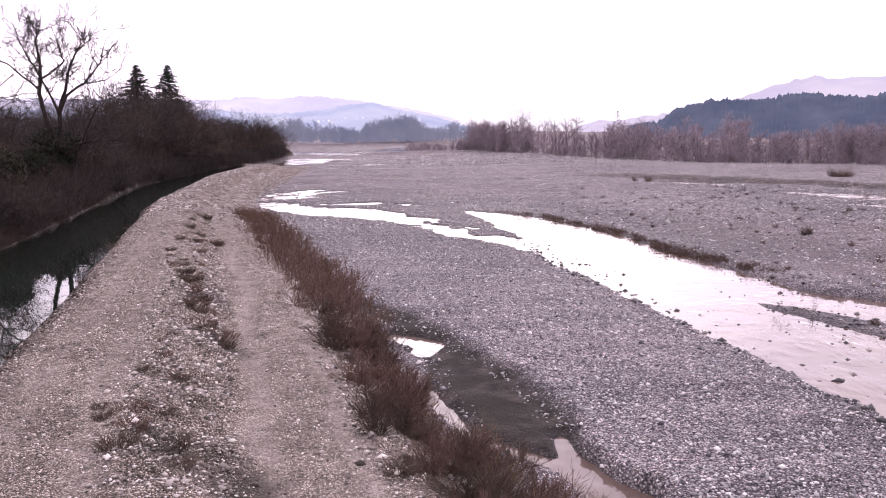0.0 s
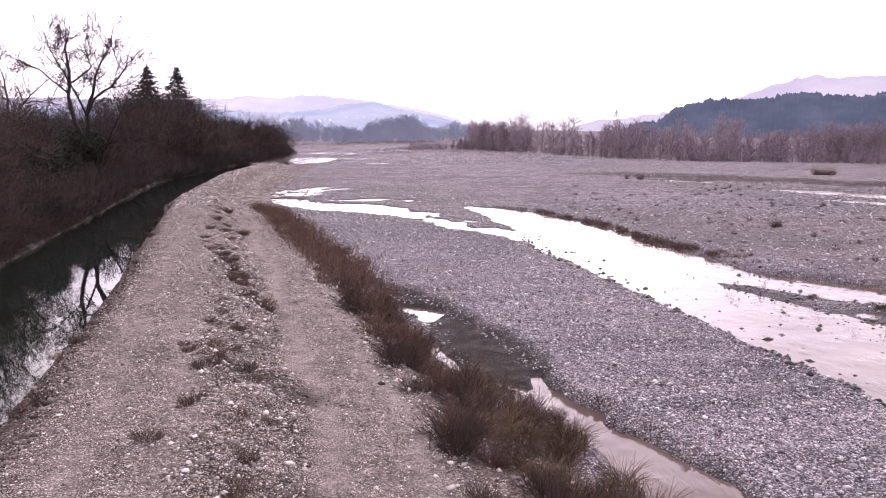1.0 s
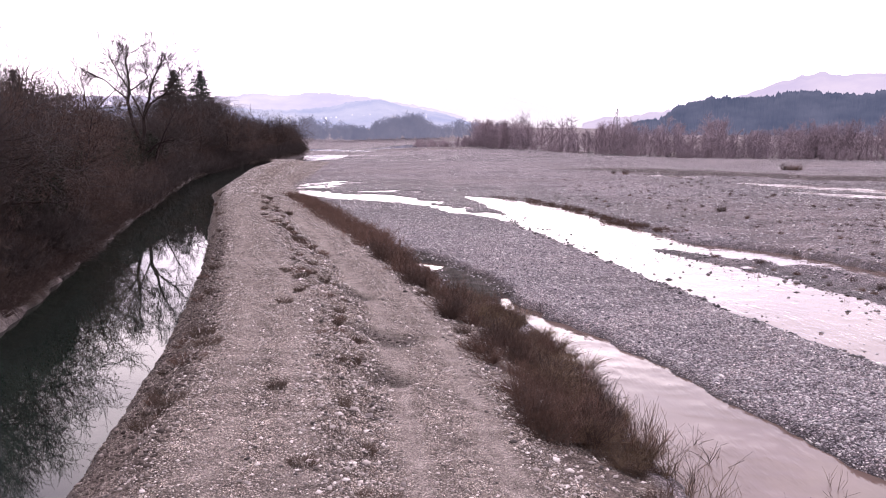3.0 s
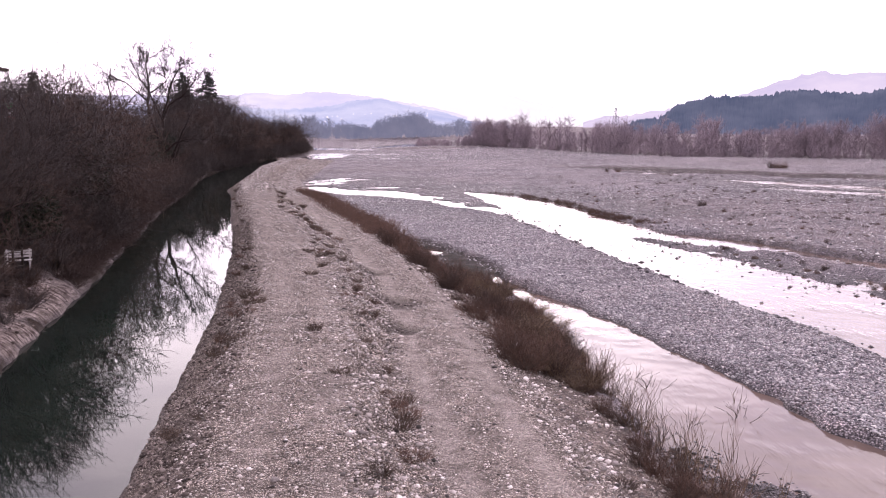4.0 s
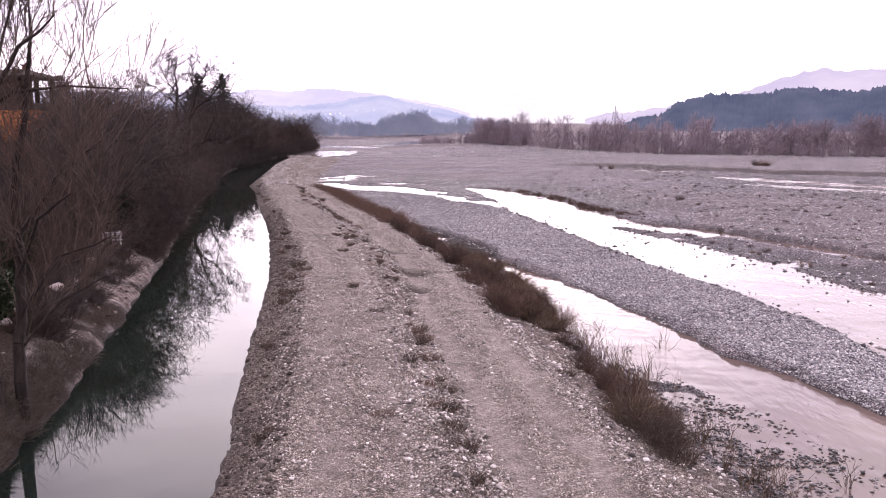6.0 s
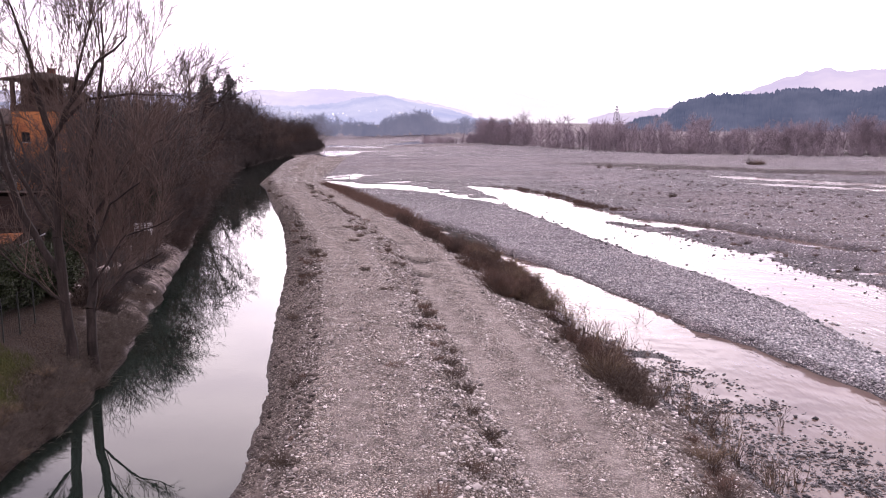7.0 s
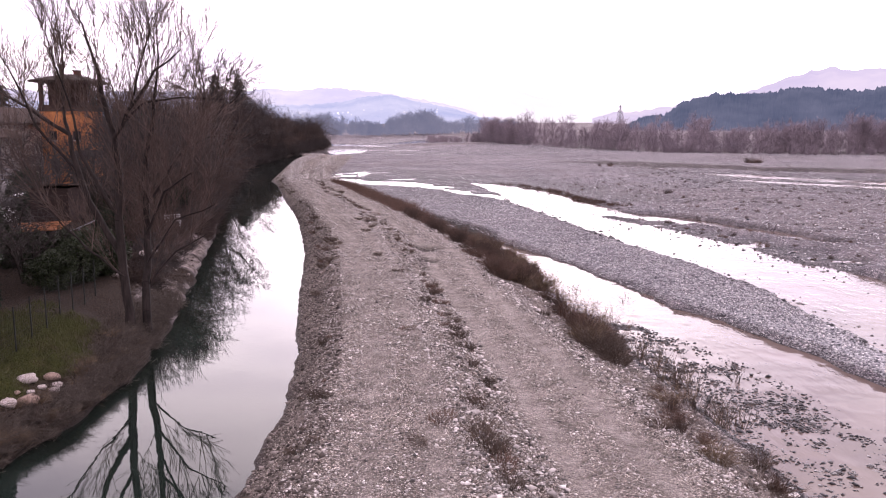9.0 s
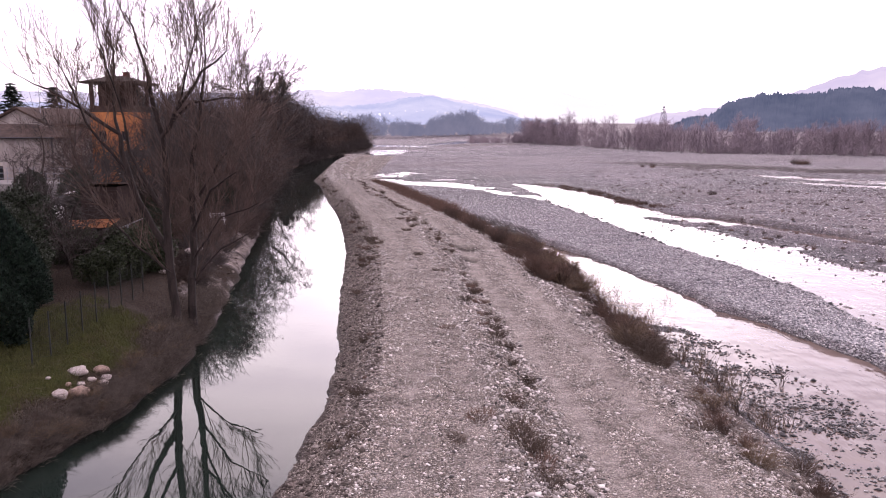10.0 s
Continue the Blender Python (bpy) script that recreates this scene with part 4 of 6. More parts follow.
for k in range(38):
    y = rng.uniform(76, 175)
    places.append((float(canal_left(y)) - rng.uniform(3, 20), y, rng.uniform(0.8, 1.25) * float(np.interp(y, (76, 118, 138, 175), (1.15, 1.25, 0.85, 0.72)))))
for k in range(6):
    y = 4 + 2.6 * k + rng.uniform(-0.6, 0.6)
    places.append((float(canal_left(y)) - rng.uniform(1.8, 4.0), y, rng.uniform(0.55, 0.75)))
for k in range(34):
    y = rng.uniform(46, 132)
    places.append((float(canal_left(y)) - rng.uniform(5, 22), y, rng.uniform(0.85, 1.35)))
places = [(x, y, size * (0.68 if y > 58 and math.atan2(x + 1.9, y) < -0.30 else 1.0)) for x, y, size in places]
places += [(-18.3, 13, 0.85), (-20.3, 17, 0.95), (-22.5, 22, 1.05), (-23.5, 27, 1.0), (-25, 33, 1.05), (-21.2, 25, 0.9), (-25.5, 38, 1.05), (-27.5, 44, 1.15), (-18.6, 8.5, 0.85)]
places += [(-24.5, 158, 0.95), (-24.0, 163, 1.0), (-25.0, 168, 1.0), (-23.8, 171, 0.85), (-27.2, 112, 1.25), (-27.8, 118, 1.2), (-28.6, 123, 1.3), (-30, 116, 1.35), (-31, 98, 1.15), (-29, 104, 1.2), (-33, 92, 1.1), (-34, 104, 1.2), (-36, 112, 1.25), (-27.4, 128, 1.0), (-27, 136, 0.9)]
scatter(left_models, places, "trees on the canal bank")

thicket_models = [
    shrub("bank_shrub", 31, 4.2, 3.2, 90, WILLOW, "leafless willow thicket with reddish brown rods", kinks=4, fine=0.009, forks=4),
    shrub("bank_shrub", 32, 3.2, 3.4, 90, TWIG, "leafless brown thicket of tangled stems", kinks=4, fine=0.008, forks=5),
    shrub("bank_shrub", 33, 2.2, 2.6, 80, BRAMBLE, "low dark brown bramble thicket", kinks=4, fine=0.007, forks=5),
]
places = []
for k in range(112):
    y = -6 + 200 * (k / 112) ** 1.3 + rng.uniform(-1, 1)
    x = float(canal_left(y)) - rng.uniform(1.0, 6.5) - (0.9 if y < 14 else 0)
    if garden_view(x, y):
        continue
    places.append((x, y, rng.uniform(0.6, 1.15) * (0.85 if y < 30 else 1.0)))
scatter(thicket_models, places, "thicket on the canal bank")

# conifers behind the thicket
for seed, x, y, tall, wide in ((41, -40, 160, 16.5, 12.5), (42, -44.5, 156, 16.3, 14), (43, -57, 112, 13.2, 11.0), (44, -48.3, 60, 9.8, 7.0), (45, -53.6, 61, 10.2, 8.0)):
    put_first(conifer("conifer", seed, tall, wide, "dark green conifer rising above the bare trees"), x, y)

# ---- far woods and hills ----


def far_wood(name, seed, spots, label, material, density=34, thick=1.0):
    """Leafless woods far off: many small trees of few sticks, one mesh."""
    rng = np.random.default_rng(seed)
    s = Sticks()
    for x, y, z, tall in spots:
        wide = tall * rng.uniform(0.16, 0.26)
        p = np.array([x, y, z - 0.3])
        q = p + np.array([rng.normal(0, 0.3), rng.normal(0, 0.3), tall * 0.9])
        s.add(p, q, 0.09 * thick, 0.03 * thick)
        n = int(density * (0.6 + tall / 10))
        w = rng.uniform(0.03, 0.92, n)
        for k in range(n):
            c = p + (q - p) * w[k]
            e = unit(np.array([rng.normal(0, 0.75), rng.normal(0, 0.75), rng.uniform(0.35, 1.1)]))
            ln = tall * rng.uniform(0.2, 0.4) * (1.15 - 0.75 * w[k])
            s.add(c, c + e * ln, 0.032 * thick, 0.022 * thick)
            for j in range(2):
                f = unit(e + rng.normal(0, 0.4, 3))
                g = c + e * ln * rng.uniform(0.3, 1.0)
                s.add(g, g + f * ln * 0.6, 0.026 * thick, 0.018 * thick)
    ob = new(name, s.mesh(name, material, 3))
    return tagged(ob, label, "woods", kind="stuff")


spots = []
rng = random.Random(9)
for k in range(500):
    x = 28 + 150 * rng.random() ** 1.2
    y = float(far_bank(x)) + 5 + abs(rng.gauss(0, 1)) * 14
    dist = math.hypot(x, y)
    clump = float(fbm(np.array([x / 11.0]), np.array([y / 14.0]), 95)[0])
    tall = rng.uniform(0.75, 1.1) * (8.0 + 5.0 * clump) * (0.75 + 0.25 * dist / 200)
    spots.append((x, y, height(x, y), tall))
for k in range(330):
    x = 24 + 150 * rng.random() ** 1.25
    y = float(far_bank(x)) + rng.uniform(-1, 5)
    spots.append((x, y, height(x, y), rng.uniform(1.5, 3.5)))
for k in range(90):
    x = rng.uniform(9, 34)
    y = rng.uniform(226, 262) + (34 - x) * 1.2
    spots.append((x, y, height(x, y), rng.uniform(1.4, 3.6) + max(0, x - 24) * 0.25))
far_wood("bare_wood", 51, spots, "leafless wood along the far bank, tinted greyish purple for haze", HAZED_WOOD, 44, 1.0)
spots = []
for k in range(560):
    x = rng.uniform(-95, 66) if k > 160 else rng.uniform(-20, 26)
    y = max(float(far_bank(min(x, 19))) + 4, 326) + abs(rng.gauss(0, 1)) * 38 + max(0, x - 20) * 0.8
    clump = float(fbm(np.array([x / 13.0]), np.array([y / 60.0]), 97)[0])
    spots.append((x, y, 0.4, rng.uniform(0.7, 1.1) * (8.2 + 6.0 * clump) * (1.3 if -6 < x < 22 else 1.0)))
far_wood("bare_wood", 52, spots, "distant leafless wood where the river bends, haze painted in as glow", FAR_HAZE, 26, 1.9)


spots = []
for k in range(150):
    y = 95 + 165 * rng.random()
    x = float(canal_left(y)) - 1.5 - abs(rng.gauss(0, 1)) * 9
    spots.append((x, y, height(x, y), rng.uniform(0.55, 1.0) * float(np.interp(y, (95, 130, 160, 260), (8.5, 8.0, 6.6, 4.6)))))
far_wood("bare_wood", 53, spots, "leafless brown wood along the canal's far reach", TWIG, 24)


def ridge(name, az0, az1, dist, profile, material, label, bumps=0.0, n=160, seed=0):
    """A far hill: a slope that rises to a skyline given as elevation over azimuth, both in degrees."""
    az = np.radians(np.linspace(az0, az1, n))
    el = np.radians(np.interp(np.degrees(az), [p[0] for p in profile], [p[1] for p in profile]))
    crest_z = np.tan(el) * dist + 6
    crest_z = crest_z + bumps * (fbm(np.degrees(az) * 2.2, az * 0, seed, 4) + 0.7 * fbm(np.degrees(az) * 17, az * 0, seed + 9, 3))
    rows = []
    for u in np.linspace(0, 1, 14):
        d = dist * (0.82 + 0.18 * u)
        zz = -4 + (crest_z + 4) * np.sin(u * np.pi / 2) + bumps * 0.8 * fbm(np.degrees(az) * 12, az * 0 + u * 14, seed + 5, 4) * (u < 0.99)
        rows.append(np.stack([np.sin(az) * d - 2, np.cos(az) * d, zz], -1))
    verts = np.concatenate(rows)
    k = (np.arange(13)[:, None] * n + np.arange(n - 1)[None]).ravel()
    ob = new(name, array_mesh(name, verts, np.stack([k, k + 1, k + n + 1, k + n], -1), material, True))
    return tagged(ob, label, "hills", kind="structure")


# haze painted into each ridge as glow: blue, mauve or near-white pink
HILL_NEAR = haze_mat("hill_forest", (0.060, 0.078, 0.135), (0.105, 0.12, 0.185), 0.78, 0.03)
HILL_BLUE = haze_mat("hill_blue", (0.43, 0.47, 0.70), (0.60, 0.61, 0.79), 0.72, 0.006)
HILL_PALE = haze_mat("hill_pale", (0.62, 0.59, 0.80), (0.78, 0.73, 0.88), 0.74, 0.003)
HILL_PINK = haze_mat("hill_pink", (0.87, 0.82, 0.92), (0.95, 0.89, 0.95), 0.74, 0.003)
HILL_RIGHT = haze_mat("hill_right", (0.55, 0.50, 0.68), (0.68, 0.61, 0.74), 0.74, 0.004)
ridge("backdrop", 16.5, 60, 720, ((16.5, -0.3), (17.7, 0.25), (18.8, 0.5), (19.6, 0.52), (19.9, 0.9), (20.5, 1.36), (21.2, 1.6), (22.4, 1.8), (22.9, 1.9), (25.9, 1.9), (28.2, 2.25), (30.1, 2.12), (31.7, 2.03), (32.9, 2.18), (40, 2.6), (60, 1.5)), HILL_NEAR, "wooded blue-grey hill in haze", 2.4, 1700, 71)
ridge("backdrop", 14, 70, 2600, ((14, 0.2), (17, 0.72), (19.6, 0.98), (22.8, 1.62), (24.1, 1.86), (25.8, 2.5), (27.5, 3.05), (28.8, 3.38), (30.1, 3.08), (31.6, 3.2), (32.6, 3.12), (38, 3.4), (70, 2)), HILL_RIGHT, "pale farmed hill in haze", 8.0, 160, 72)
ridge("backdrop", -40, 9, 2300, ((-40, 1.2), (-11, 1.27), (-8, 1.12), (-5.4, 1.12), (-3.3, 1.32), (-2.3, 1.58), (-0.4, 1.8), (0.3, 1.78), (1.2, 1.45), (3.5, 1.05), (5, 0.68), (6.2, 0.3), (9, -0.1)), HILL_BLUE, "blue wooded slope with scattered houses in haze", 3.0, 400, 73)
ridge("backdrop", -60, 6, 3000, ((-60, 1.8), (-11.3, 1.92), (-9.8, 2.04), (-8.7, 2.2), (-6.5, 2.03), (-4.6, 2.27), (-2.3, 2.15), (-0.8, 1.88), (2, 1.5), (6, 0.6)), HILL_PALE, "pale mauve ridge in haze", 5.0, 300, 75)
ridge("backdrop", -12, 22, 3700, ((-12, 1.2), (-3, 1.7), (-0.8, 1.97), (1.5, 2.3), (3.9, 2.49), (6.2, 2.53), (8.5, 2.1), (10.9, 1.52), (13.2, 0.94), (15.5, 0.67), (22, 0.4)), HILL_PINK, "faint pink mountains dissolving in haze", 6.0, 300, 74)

# ---- loose stones ----
ICO_V = np.array([(0, 0.526, 0.851), (0, -0.526, 0.851), (0.526, 0.851, 0), (-0.526, 0.851, 0), (0.851, 0, 0.526), (-0.851, 0, 0.526), (0.851, 0, -0.526), (-0.851, 0, -0.526), (0.526, -0.851, 0), (-0.526, -0.851, 0), (0, 0.526, -0.851), (0, -0.526, -0.851)])


def hull_faces():
    """The twenty faces of the pebble's hull, turned outwards."""
    n, found = len(ICO_V), []
    near = [[np.linalg.norm(ICO_V[a] - ICO_V[b]) < 1.1 for b in range(n)] for a in range(n)]
    for a in range(n):
        for b in range(a + 1, n):
            for c in range(b + 1, n):
                if near[a][b] and near[b][c] and near[a][c]:
                    up = np.cross(ICO_V[b] - ICO_V[a], ICO_V[c] - ICO_V[a]) @ ICO_V[a] > 0
                    found.append((a, b, c) if up else (a, c, b))
    return np.array(found)


ICO_F = hull_faces()


OCTA_V = np.array([(1, 0, 0), (-1, 0, 0), (0, 1, 0), (0, -1, 0), (0, 0, 1), (0, 0, -1.0)])
OCTA_F = np.array([(0, 2, 4), (2, 1, 4), (1, 3, 4), (3, 0, 4), (2, 0, 5), (1, 2, 5), (3, 1, 5), (0, 3, 5)])


def pebbles(name, seed, x, y, size, material, label, sink=0.25, floor=None, fine=False, tracks=False, awash=False):
    """Rounded stones lying on the ground, one mesh."""
    rng = np.random.default_rng(seed)
    n = len(x)
    z, shares = survey(x[None], y[None])
    z = z[0]
    if tracks:
        keep = rng.uniform(0, 0.75, n) > shares["track"][0]
        x, y, z, size = x[keep], y[keep], z[keep], size[keep]
        n = len(x)
    if awash:
        z = np.maximum(z, RIVER_Z - 0.03)
    if floor is not None:
        keep = z > floor
        x, y, z, size = x[keep], y[keep], z[keep], size[keep]
        n = len(x)
    hull_v, hull_f = (OCTA_V * 1.15, OCTA_F) if fine else (ICO_V, ICO_F)
    corners = len(hull_v)
    v = hull_v[None] * rng.uniform(0.8, 1.2, (n, corners, 1)) * np.stack([rng.uniform(0.8, 1.3, n), rng.uniform(0.6, 1.0, n), rng.uniform(0.35, 0.7, n)], -1)[:, None]
    a = rng.uniform(0, 6.28, n)
    tilt = rng.normal(0, 0.25, n)
    v = np.stack([v[..., 0], v[..., 1] * np.cos(tilt)[:, None] - v[..., 2] * np.sin(tilt)[:, None], v[..., 1] * np.sin(tilt)[:, None] + v[..., 2] * np.cos(tilt)[:, None]], -1)
    v = np.stack([v[..., 0] * np.cos(a)[:, None] - v[..., 1] * np.sin(a)[:, None], v[..., 0] * np.sin(a)[:, None] + v[..., 1] * np.cos(a)[:, None], v[..., 2]], -1)
    v = v * size[:, None, None] + np.stack([x, y, z + size * sink], -1)[:, None]
    f = (hull_f[None] + (np.arange(n) * corners)[:, None, None]).reshape(-1, 3)
    ob = new(name, array_mesh(name, v.reshape(-1, 3), f, material, not fine))
    return tagged(ob, label, "stones", kind="stuff")


rng = np.random.default_rng(77)


def sown(n, y0, y1, left, right, near=1.0):
    """Places between two plan lines, denser towards y0."""
    y = y0 + (y1 - y0) * rng.uniform(0, 1, n) ** near
    return left(y) + (right(y) - left(y)) * rng.uniform(0, 1, n), y


def sizes(n, mean, spread=0.45, most=0.2):
    return np.minimum(mean * np.exp(rng.normal(0, spread, n)), most)


x, y = sown(125000, -27, 60, lambda y: crest(y) - 0.6, lambda y: track_edge(y) + 0.8, 1.4)
pebbles("levee_gravel", 1, x, y, sizes(125000, 0.0152, 0.45, 0.05), LEVEE_STONE, "dusty pale gravel strewn over the levee", fine=True, tracks=True)
x, y = sown(19000, -27, 40, lambda y: crest(y) + 0.34 * (track_edge(y) - crest(y)), lambda y: crest(y) + 0.68 * (track_edge(y) - crest(y)), 1.3)
pebbles("levee_gravel", 2, x, y, sizes(19000, 0.0195, 0.58, 0.08), LEVEE_STONE, "coarse pale stones heaped between the levee's two lanes", tracks=True, fine=True)
x, y = sown(9000, -27, 30, lambda y: track_edge(y) - 0.2, lambda y: foot(y) + 0.2, 1.3)
pebbles("levee_gravel", 3, x, y, sizes(9000, 0.023, 0.55, 0.09), LEVEE_STONE, "stones on the levee's river side", floor=RIVER_Z, fine=True)
x, y = sown(14000, -27, 30, lambda y: canal_right(y) + 0.05, lambda y: crest(y) + 0.1, 1.3)
pebbles("levee_gravel", 4, x, y, sizes(14000, 0.023, 0.5, 0.09), SLOPE_STONE, "dusty stones on the slope to the canal", floor=CANAL_Z, fine=True)
bar_left = lambda y: np.where(y > 16.5, foot(y) + 0.5, side_right(y))
x, y = sown(95000, -14, 60, bar_left, main_left, 1.5)
keep = off_line(x, y, MUD) + 0.35 * fbm(x / 0.6, y / 0.6, 83) > rng.uniform(-0.5, 0.35, len(x))
x, y = x[keep], y[keep]
pebbles("river_gravel", 5, x, y, sizes(len(x), 0.023, 0.42, 0.09), GRAVEL, "grey river pebbles on the gravel bar", floor=RIVER_Z + 0.02, fine=True)
x, y = sown(32000, -8, 75, main_right, lambda y: main_right(np.minimum(y, 60)) + 26 + 0.25 * np.maximum(y, 0), 1.2)
pebbles("river_gravel", 6, x, y, sizes(32000, 0.036, 0.45, 0.14), GRAVEL, "grey river stones on the wide bed", floor=RIVER_Z + 0.02, fine=True)
x, y = sown(60000, 56, 175, lambda y: np.maximum(foot(np.minimum(y, 119)) + 1.5, -12), lambda y: 20 + 0.58 * y, 1.15)
pebbles("river_gravel", 11, x, y, sizes(60000, 0.035, 0.42, 0.1), GRAVEL, "grey river stones on the upstream bed", floor=RIVER_Z + 0.02, fine=True)
x, y = sown(15000, 150, 325, lambda y: np.interp(y, (150, 330), (-14, -18)), lambda y: np.minimum(20 + 0.22 * y, 78 - 0.16 * (y - 150)), 1.2)
pebbles("river_gravel", 14, x, y, sizes(15000, 0.085, 0.4, 0.22), GRAVEL, "pale river stones on the far bed", floor=RIVER_Z + 0.03, fine=True)
x, y = sown(26000, 52, 150, lambda y: crest(y) - 0.5, lambda y: track_edge(y) + 2.5, 1.2)
pebbles("levee_gravel", 12, x, y, sizes(26000, 0.035, 0.45, 0.1), LEVEE_STONE, "dusty gravel on the levee's upstream reach", fine=True, tracks=True)
x, y = sown(80000, -26, -2, lambda y: foot(y) + 0.15, lambda y: foot(y) + 6.0, 1.0)
share = step(0.5, -0.4, off_line(x, y, [(3.0, -2.5, 0.1), (3.5, -5, 0.6), (4.5, -9.7, 1.6), (5.2, -15, 2.0), (6.0, -24, 2.5)])) * np.clip(0.56 + 1.5 * fbm(x / 1.0, y / 1.5, 81) + 1.3 * fbm(x / 0.3, y / 0.3, 82, 2), 0, 0.9)
keep = rng.uniform(0, 1, len(x)) < share
pebbles("shoal_stones", 7, x[keep], y[keep], sizes(int(keep.sum()), 0.026, 0.42, 0.09), WET_STONE, "wet dark stones standing out of the shallows", 0.6, fine=True, awash=True)
x, y = sown(4600, -6, 36, lambda y: main_right(y) - 6.5, lambda y: main_right(y) + 2.5)
keep = rng.uniform(0, 1, len(x)) < np.exp(-np.abs(x - main_right(y) + 0.6) / 1.4) * 0.9
x, y = x[keep], y[keep]
pebbles("shoal_stones", 8, x, y, sizes(len(x), 0.05, 0.45, 0.18), WET_STONE, "wet stones along the river's stony bar", 0.2, awash=True, fine=True)
x, y = sown(5200, -16, 48, lambda y: main_left(y) - 0.6, lambda y: main_left(y) + 2.6, 1.2)
keep = rng.uniform(0, 1, len(x)) < np.exp(-np.maximum(x - main_left(y), 0) / 0.7)
x, y = x[keep], y[keep]
pebbles("shoal_stones", 9, x, y, sizes(len(x), 0.048, 0.48, 0.2), WET_STONE, "wet stones along the water's edge", 0.2, awash=True, fine=True)


x, y = sown(150, -8.5, 11, lambda y: canal_left(y) - 1.9, lambda y: canal_left(y) - 0.1)
CLOD = stone_mat("earth_clod", ((0.0, (0.05, 0.043, 0.038)), (0.6, (0.13, 0.112, 0.10)), (1.0, (0.34, 0.30, 0.27))))
BANK_STONE = stone_mat("bank_stone", ((0.0, (0.05, 0.04, 0.034)), (0.5, (0.15, 0.122, 0.106)), (1.0, (0.36, 0.31, 0.28))))
pebbles("bank_stones", 10, x, y, sizes(150, 0.06, 0.5, 0.16), BANK_STONE, "pale broken stone blocks lining the scoured bank", 0.02)


cx, cy = [], []
for pts in PITS:
    for (xa, ya, wa), (xb, yb, wb) in zip(pts, pts[1:]):
        u = rng.uniform(-0.1, 1.1, 260)
        cx.append(xa + (xb - xa) * u + rng.normal(0, wa + 0.12, 260))
        cy.append(ya + (yb - ya) * u + rng.normal(0, wa + 0.12, 260))
cx, cy = np.concatenate(cx), np.concatenate(cy)
pebbles("earth_clods", 13, cx, cy, sizes(len(cx), 0.02, 0.55, 0.07), CLOD, "dark crumbled earth in the torn places of the levee", 0.1)


def rock(name, seed, material, label):
    """A single rounded stone with a few flats."""
    bm = bmesh.new()
    bmesh.ops.create_icosphere(bm, subdivisions=3, radius=1)
    r = random.Random(seed)
    off = Vector((r.uniform(0, 90), r.uniform(0, 90), r.uniform(0, 90)))
    for v in bm.verts:
        n = v.co.normalized()
        v.co = n * (1 + 0.32 * noise.noise(n * 1.1 + off) + 0.12 * noise.noise(n * 3.1 + off) + 0.04 * noise.noise(n * 8 + off))
        v.co.z *= 0.68
        v.co.x *= 1.2
    me = bpy.data.meshes.new(name)
    bm.to_mesh(me)
    bm.free()
    me.polygons.foreach_set("use_smooth", np.ones(len(me.polygons), dtype=bool))
    me.materials.append(material)
    return tagged(new(name, me), label, "stone")


def lay(model, x, y, size, turn, group):
    ob = copy_thing(model, pose(x, y, height(x, y) + size * 0.3, 0, 0, turn) @ Matrix.Scale(size / model.scale[0], 4))
    return tagged(ob, group=group)


r = random.Random(15)
cobble_a = rock("cobble", 1, plain("cobble_pale", (0.66, 0.61, 0.57), (0.40, 0.37, 0.34), 4, 0.9), "pale rounded cobble lying on the levee")
cobble_b = rock("cobble", 2, plain("cobble_grey", (0.36, 0.33, 0.31), (0.2, 0.18, 0.17), 4, 0.9), "grey rounded cobble lying on the levee")
for model, (x, y) in ((cobble_a, (-2.9, -19.6)), (cobble_b, (-3.4, 1.0))):
    model.matrix_basis = pose(x, y, height(x, y) + 0.03) @ Matrix.Scale(0.08, 4)
    tagged(model, group="cobbles on the levee")
for k in range(60):
    y = r.uniform(-25, 24)
    c, w = float(crest(y)), float(track_edge(y) - crest(y))
    x = c + w * (r.choice((0.42, 0.5, 0.58, 0.62)) + r.gauss(0, 0.05)) if r.random() < 0.75 else c + w * r.uniform(0, 1.15)
    lay(cobble_a if r.random() < 0.62 else cobble_b, x, y, r.uniform(0.03, 0.06), r.uniform(0, 360), "cobbles on the levee")
boulder = rock("boulder", 7, PALE_ROCK, "pale broken boulder on the grassy bank")
boulder_b = rock("boulder", 9, plain("brown_rock", (0.42, 0.31, 0.25), (0.2, 0.14, 0.11), 4, 0.9), "brownish boulder on the grassy bank")
for model, x, y, size in ((boulder, -13.6, -16.6, 0.21), (boulder_b, -13.15, -17.6, 0.2)):
    model.matrix_basis = pose(x, y, height(x, y) + size * 0.3, 0, 0, 30) @ Matrix.Scale(size, 4)
    tagged(model, group="boulders on the bank")
for x, y, size, model in ((-13.42, -17.95, 0.17, boulder), (-13.3, -15.9, 0.16, boulder_b), (-13.05, -16.2, 0.12, boulder), (-13.25, -16.6, 0.1, boulder), (-13.0, -16.55, 0.12, boulder), (-13.3, -17.1, 0.09, boulder), (-13.5, -17.35, 0.07, boulder_b), (-13.9, -17.5, 0.06, boulder)):
    lay(model, x, y, size, x * 500 % 360, "boulders on the bank")
for k in range(9):
    y = -6 + 17 * k / 9 + r.uniform(-0.3, 0.3)
    lay(boulder, float(canal_left(y)) - 2.0 - r.uniform(0, 0.35), y, r.uniform(0.10, 0.22), r.uniform(0, 360), "boulders on the bank")

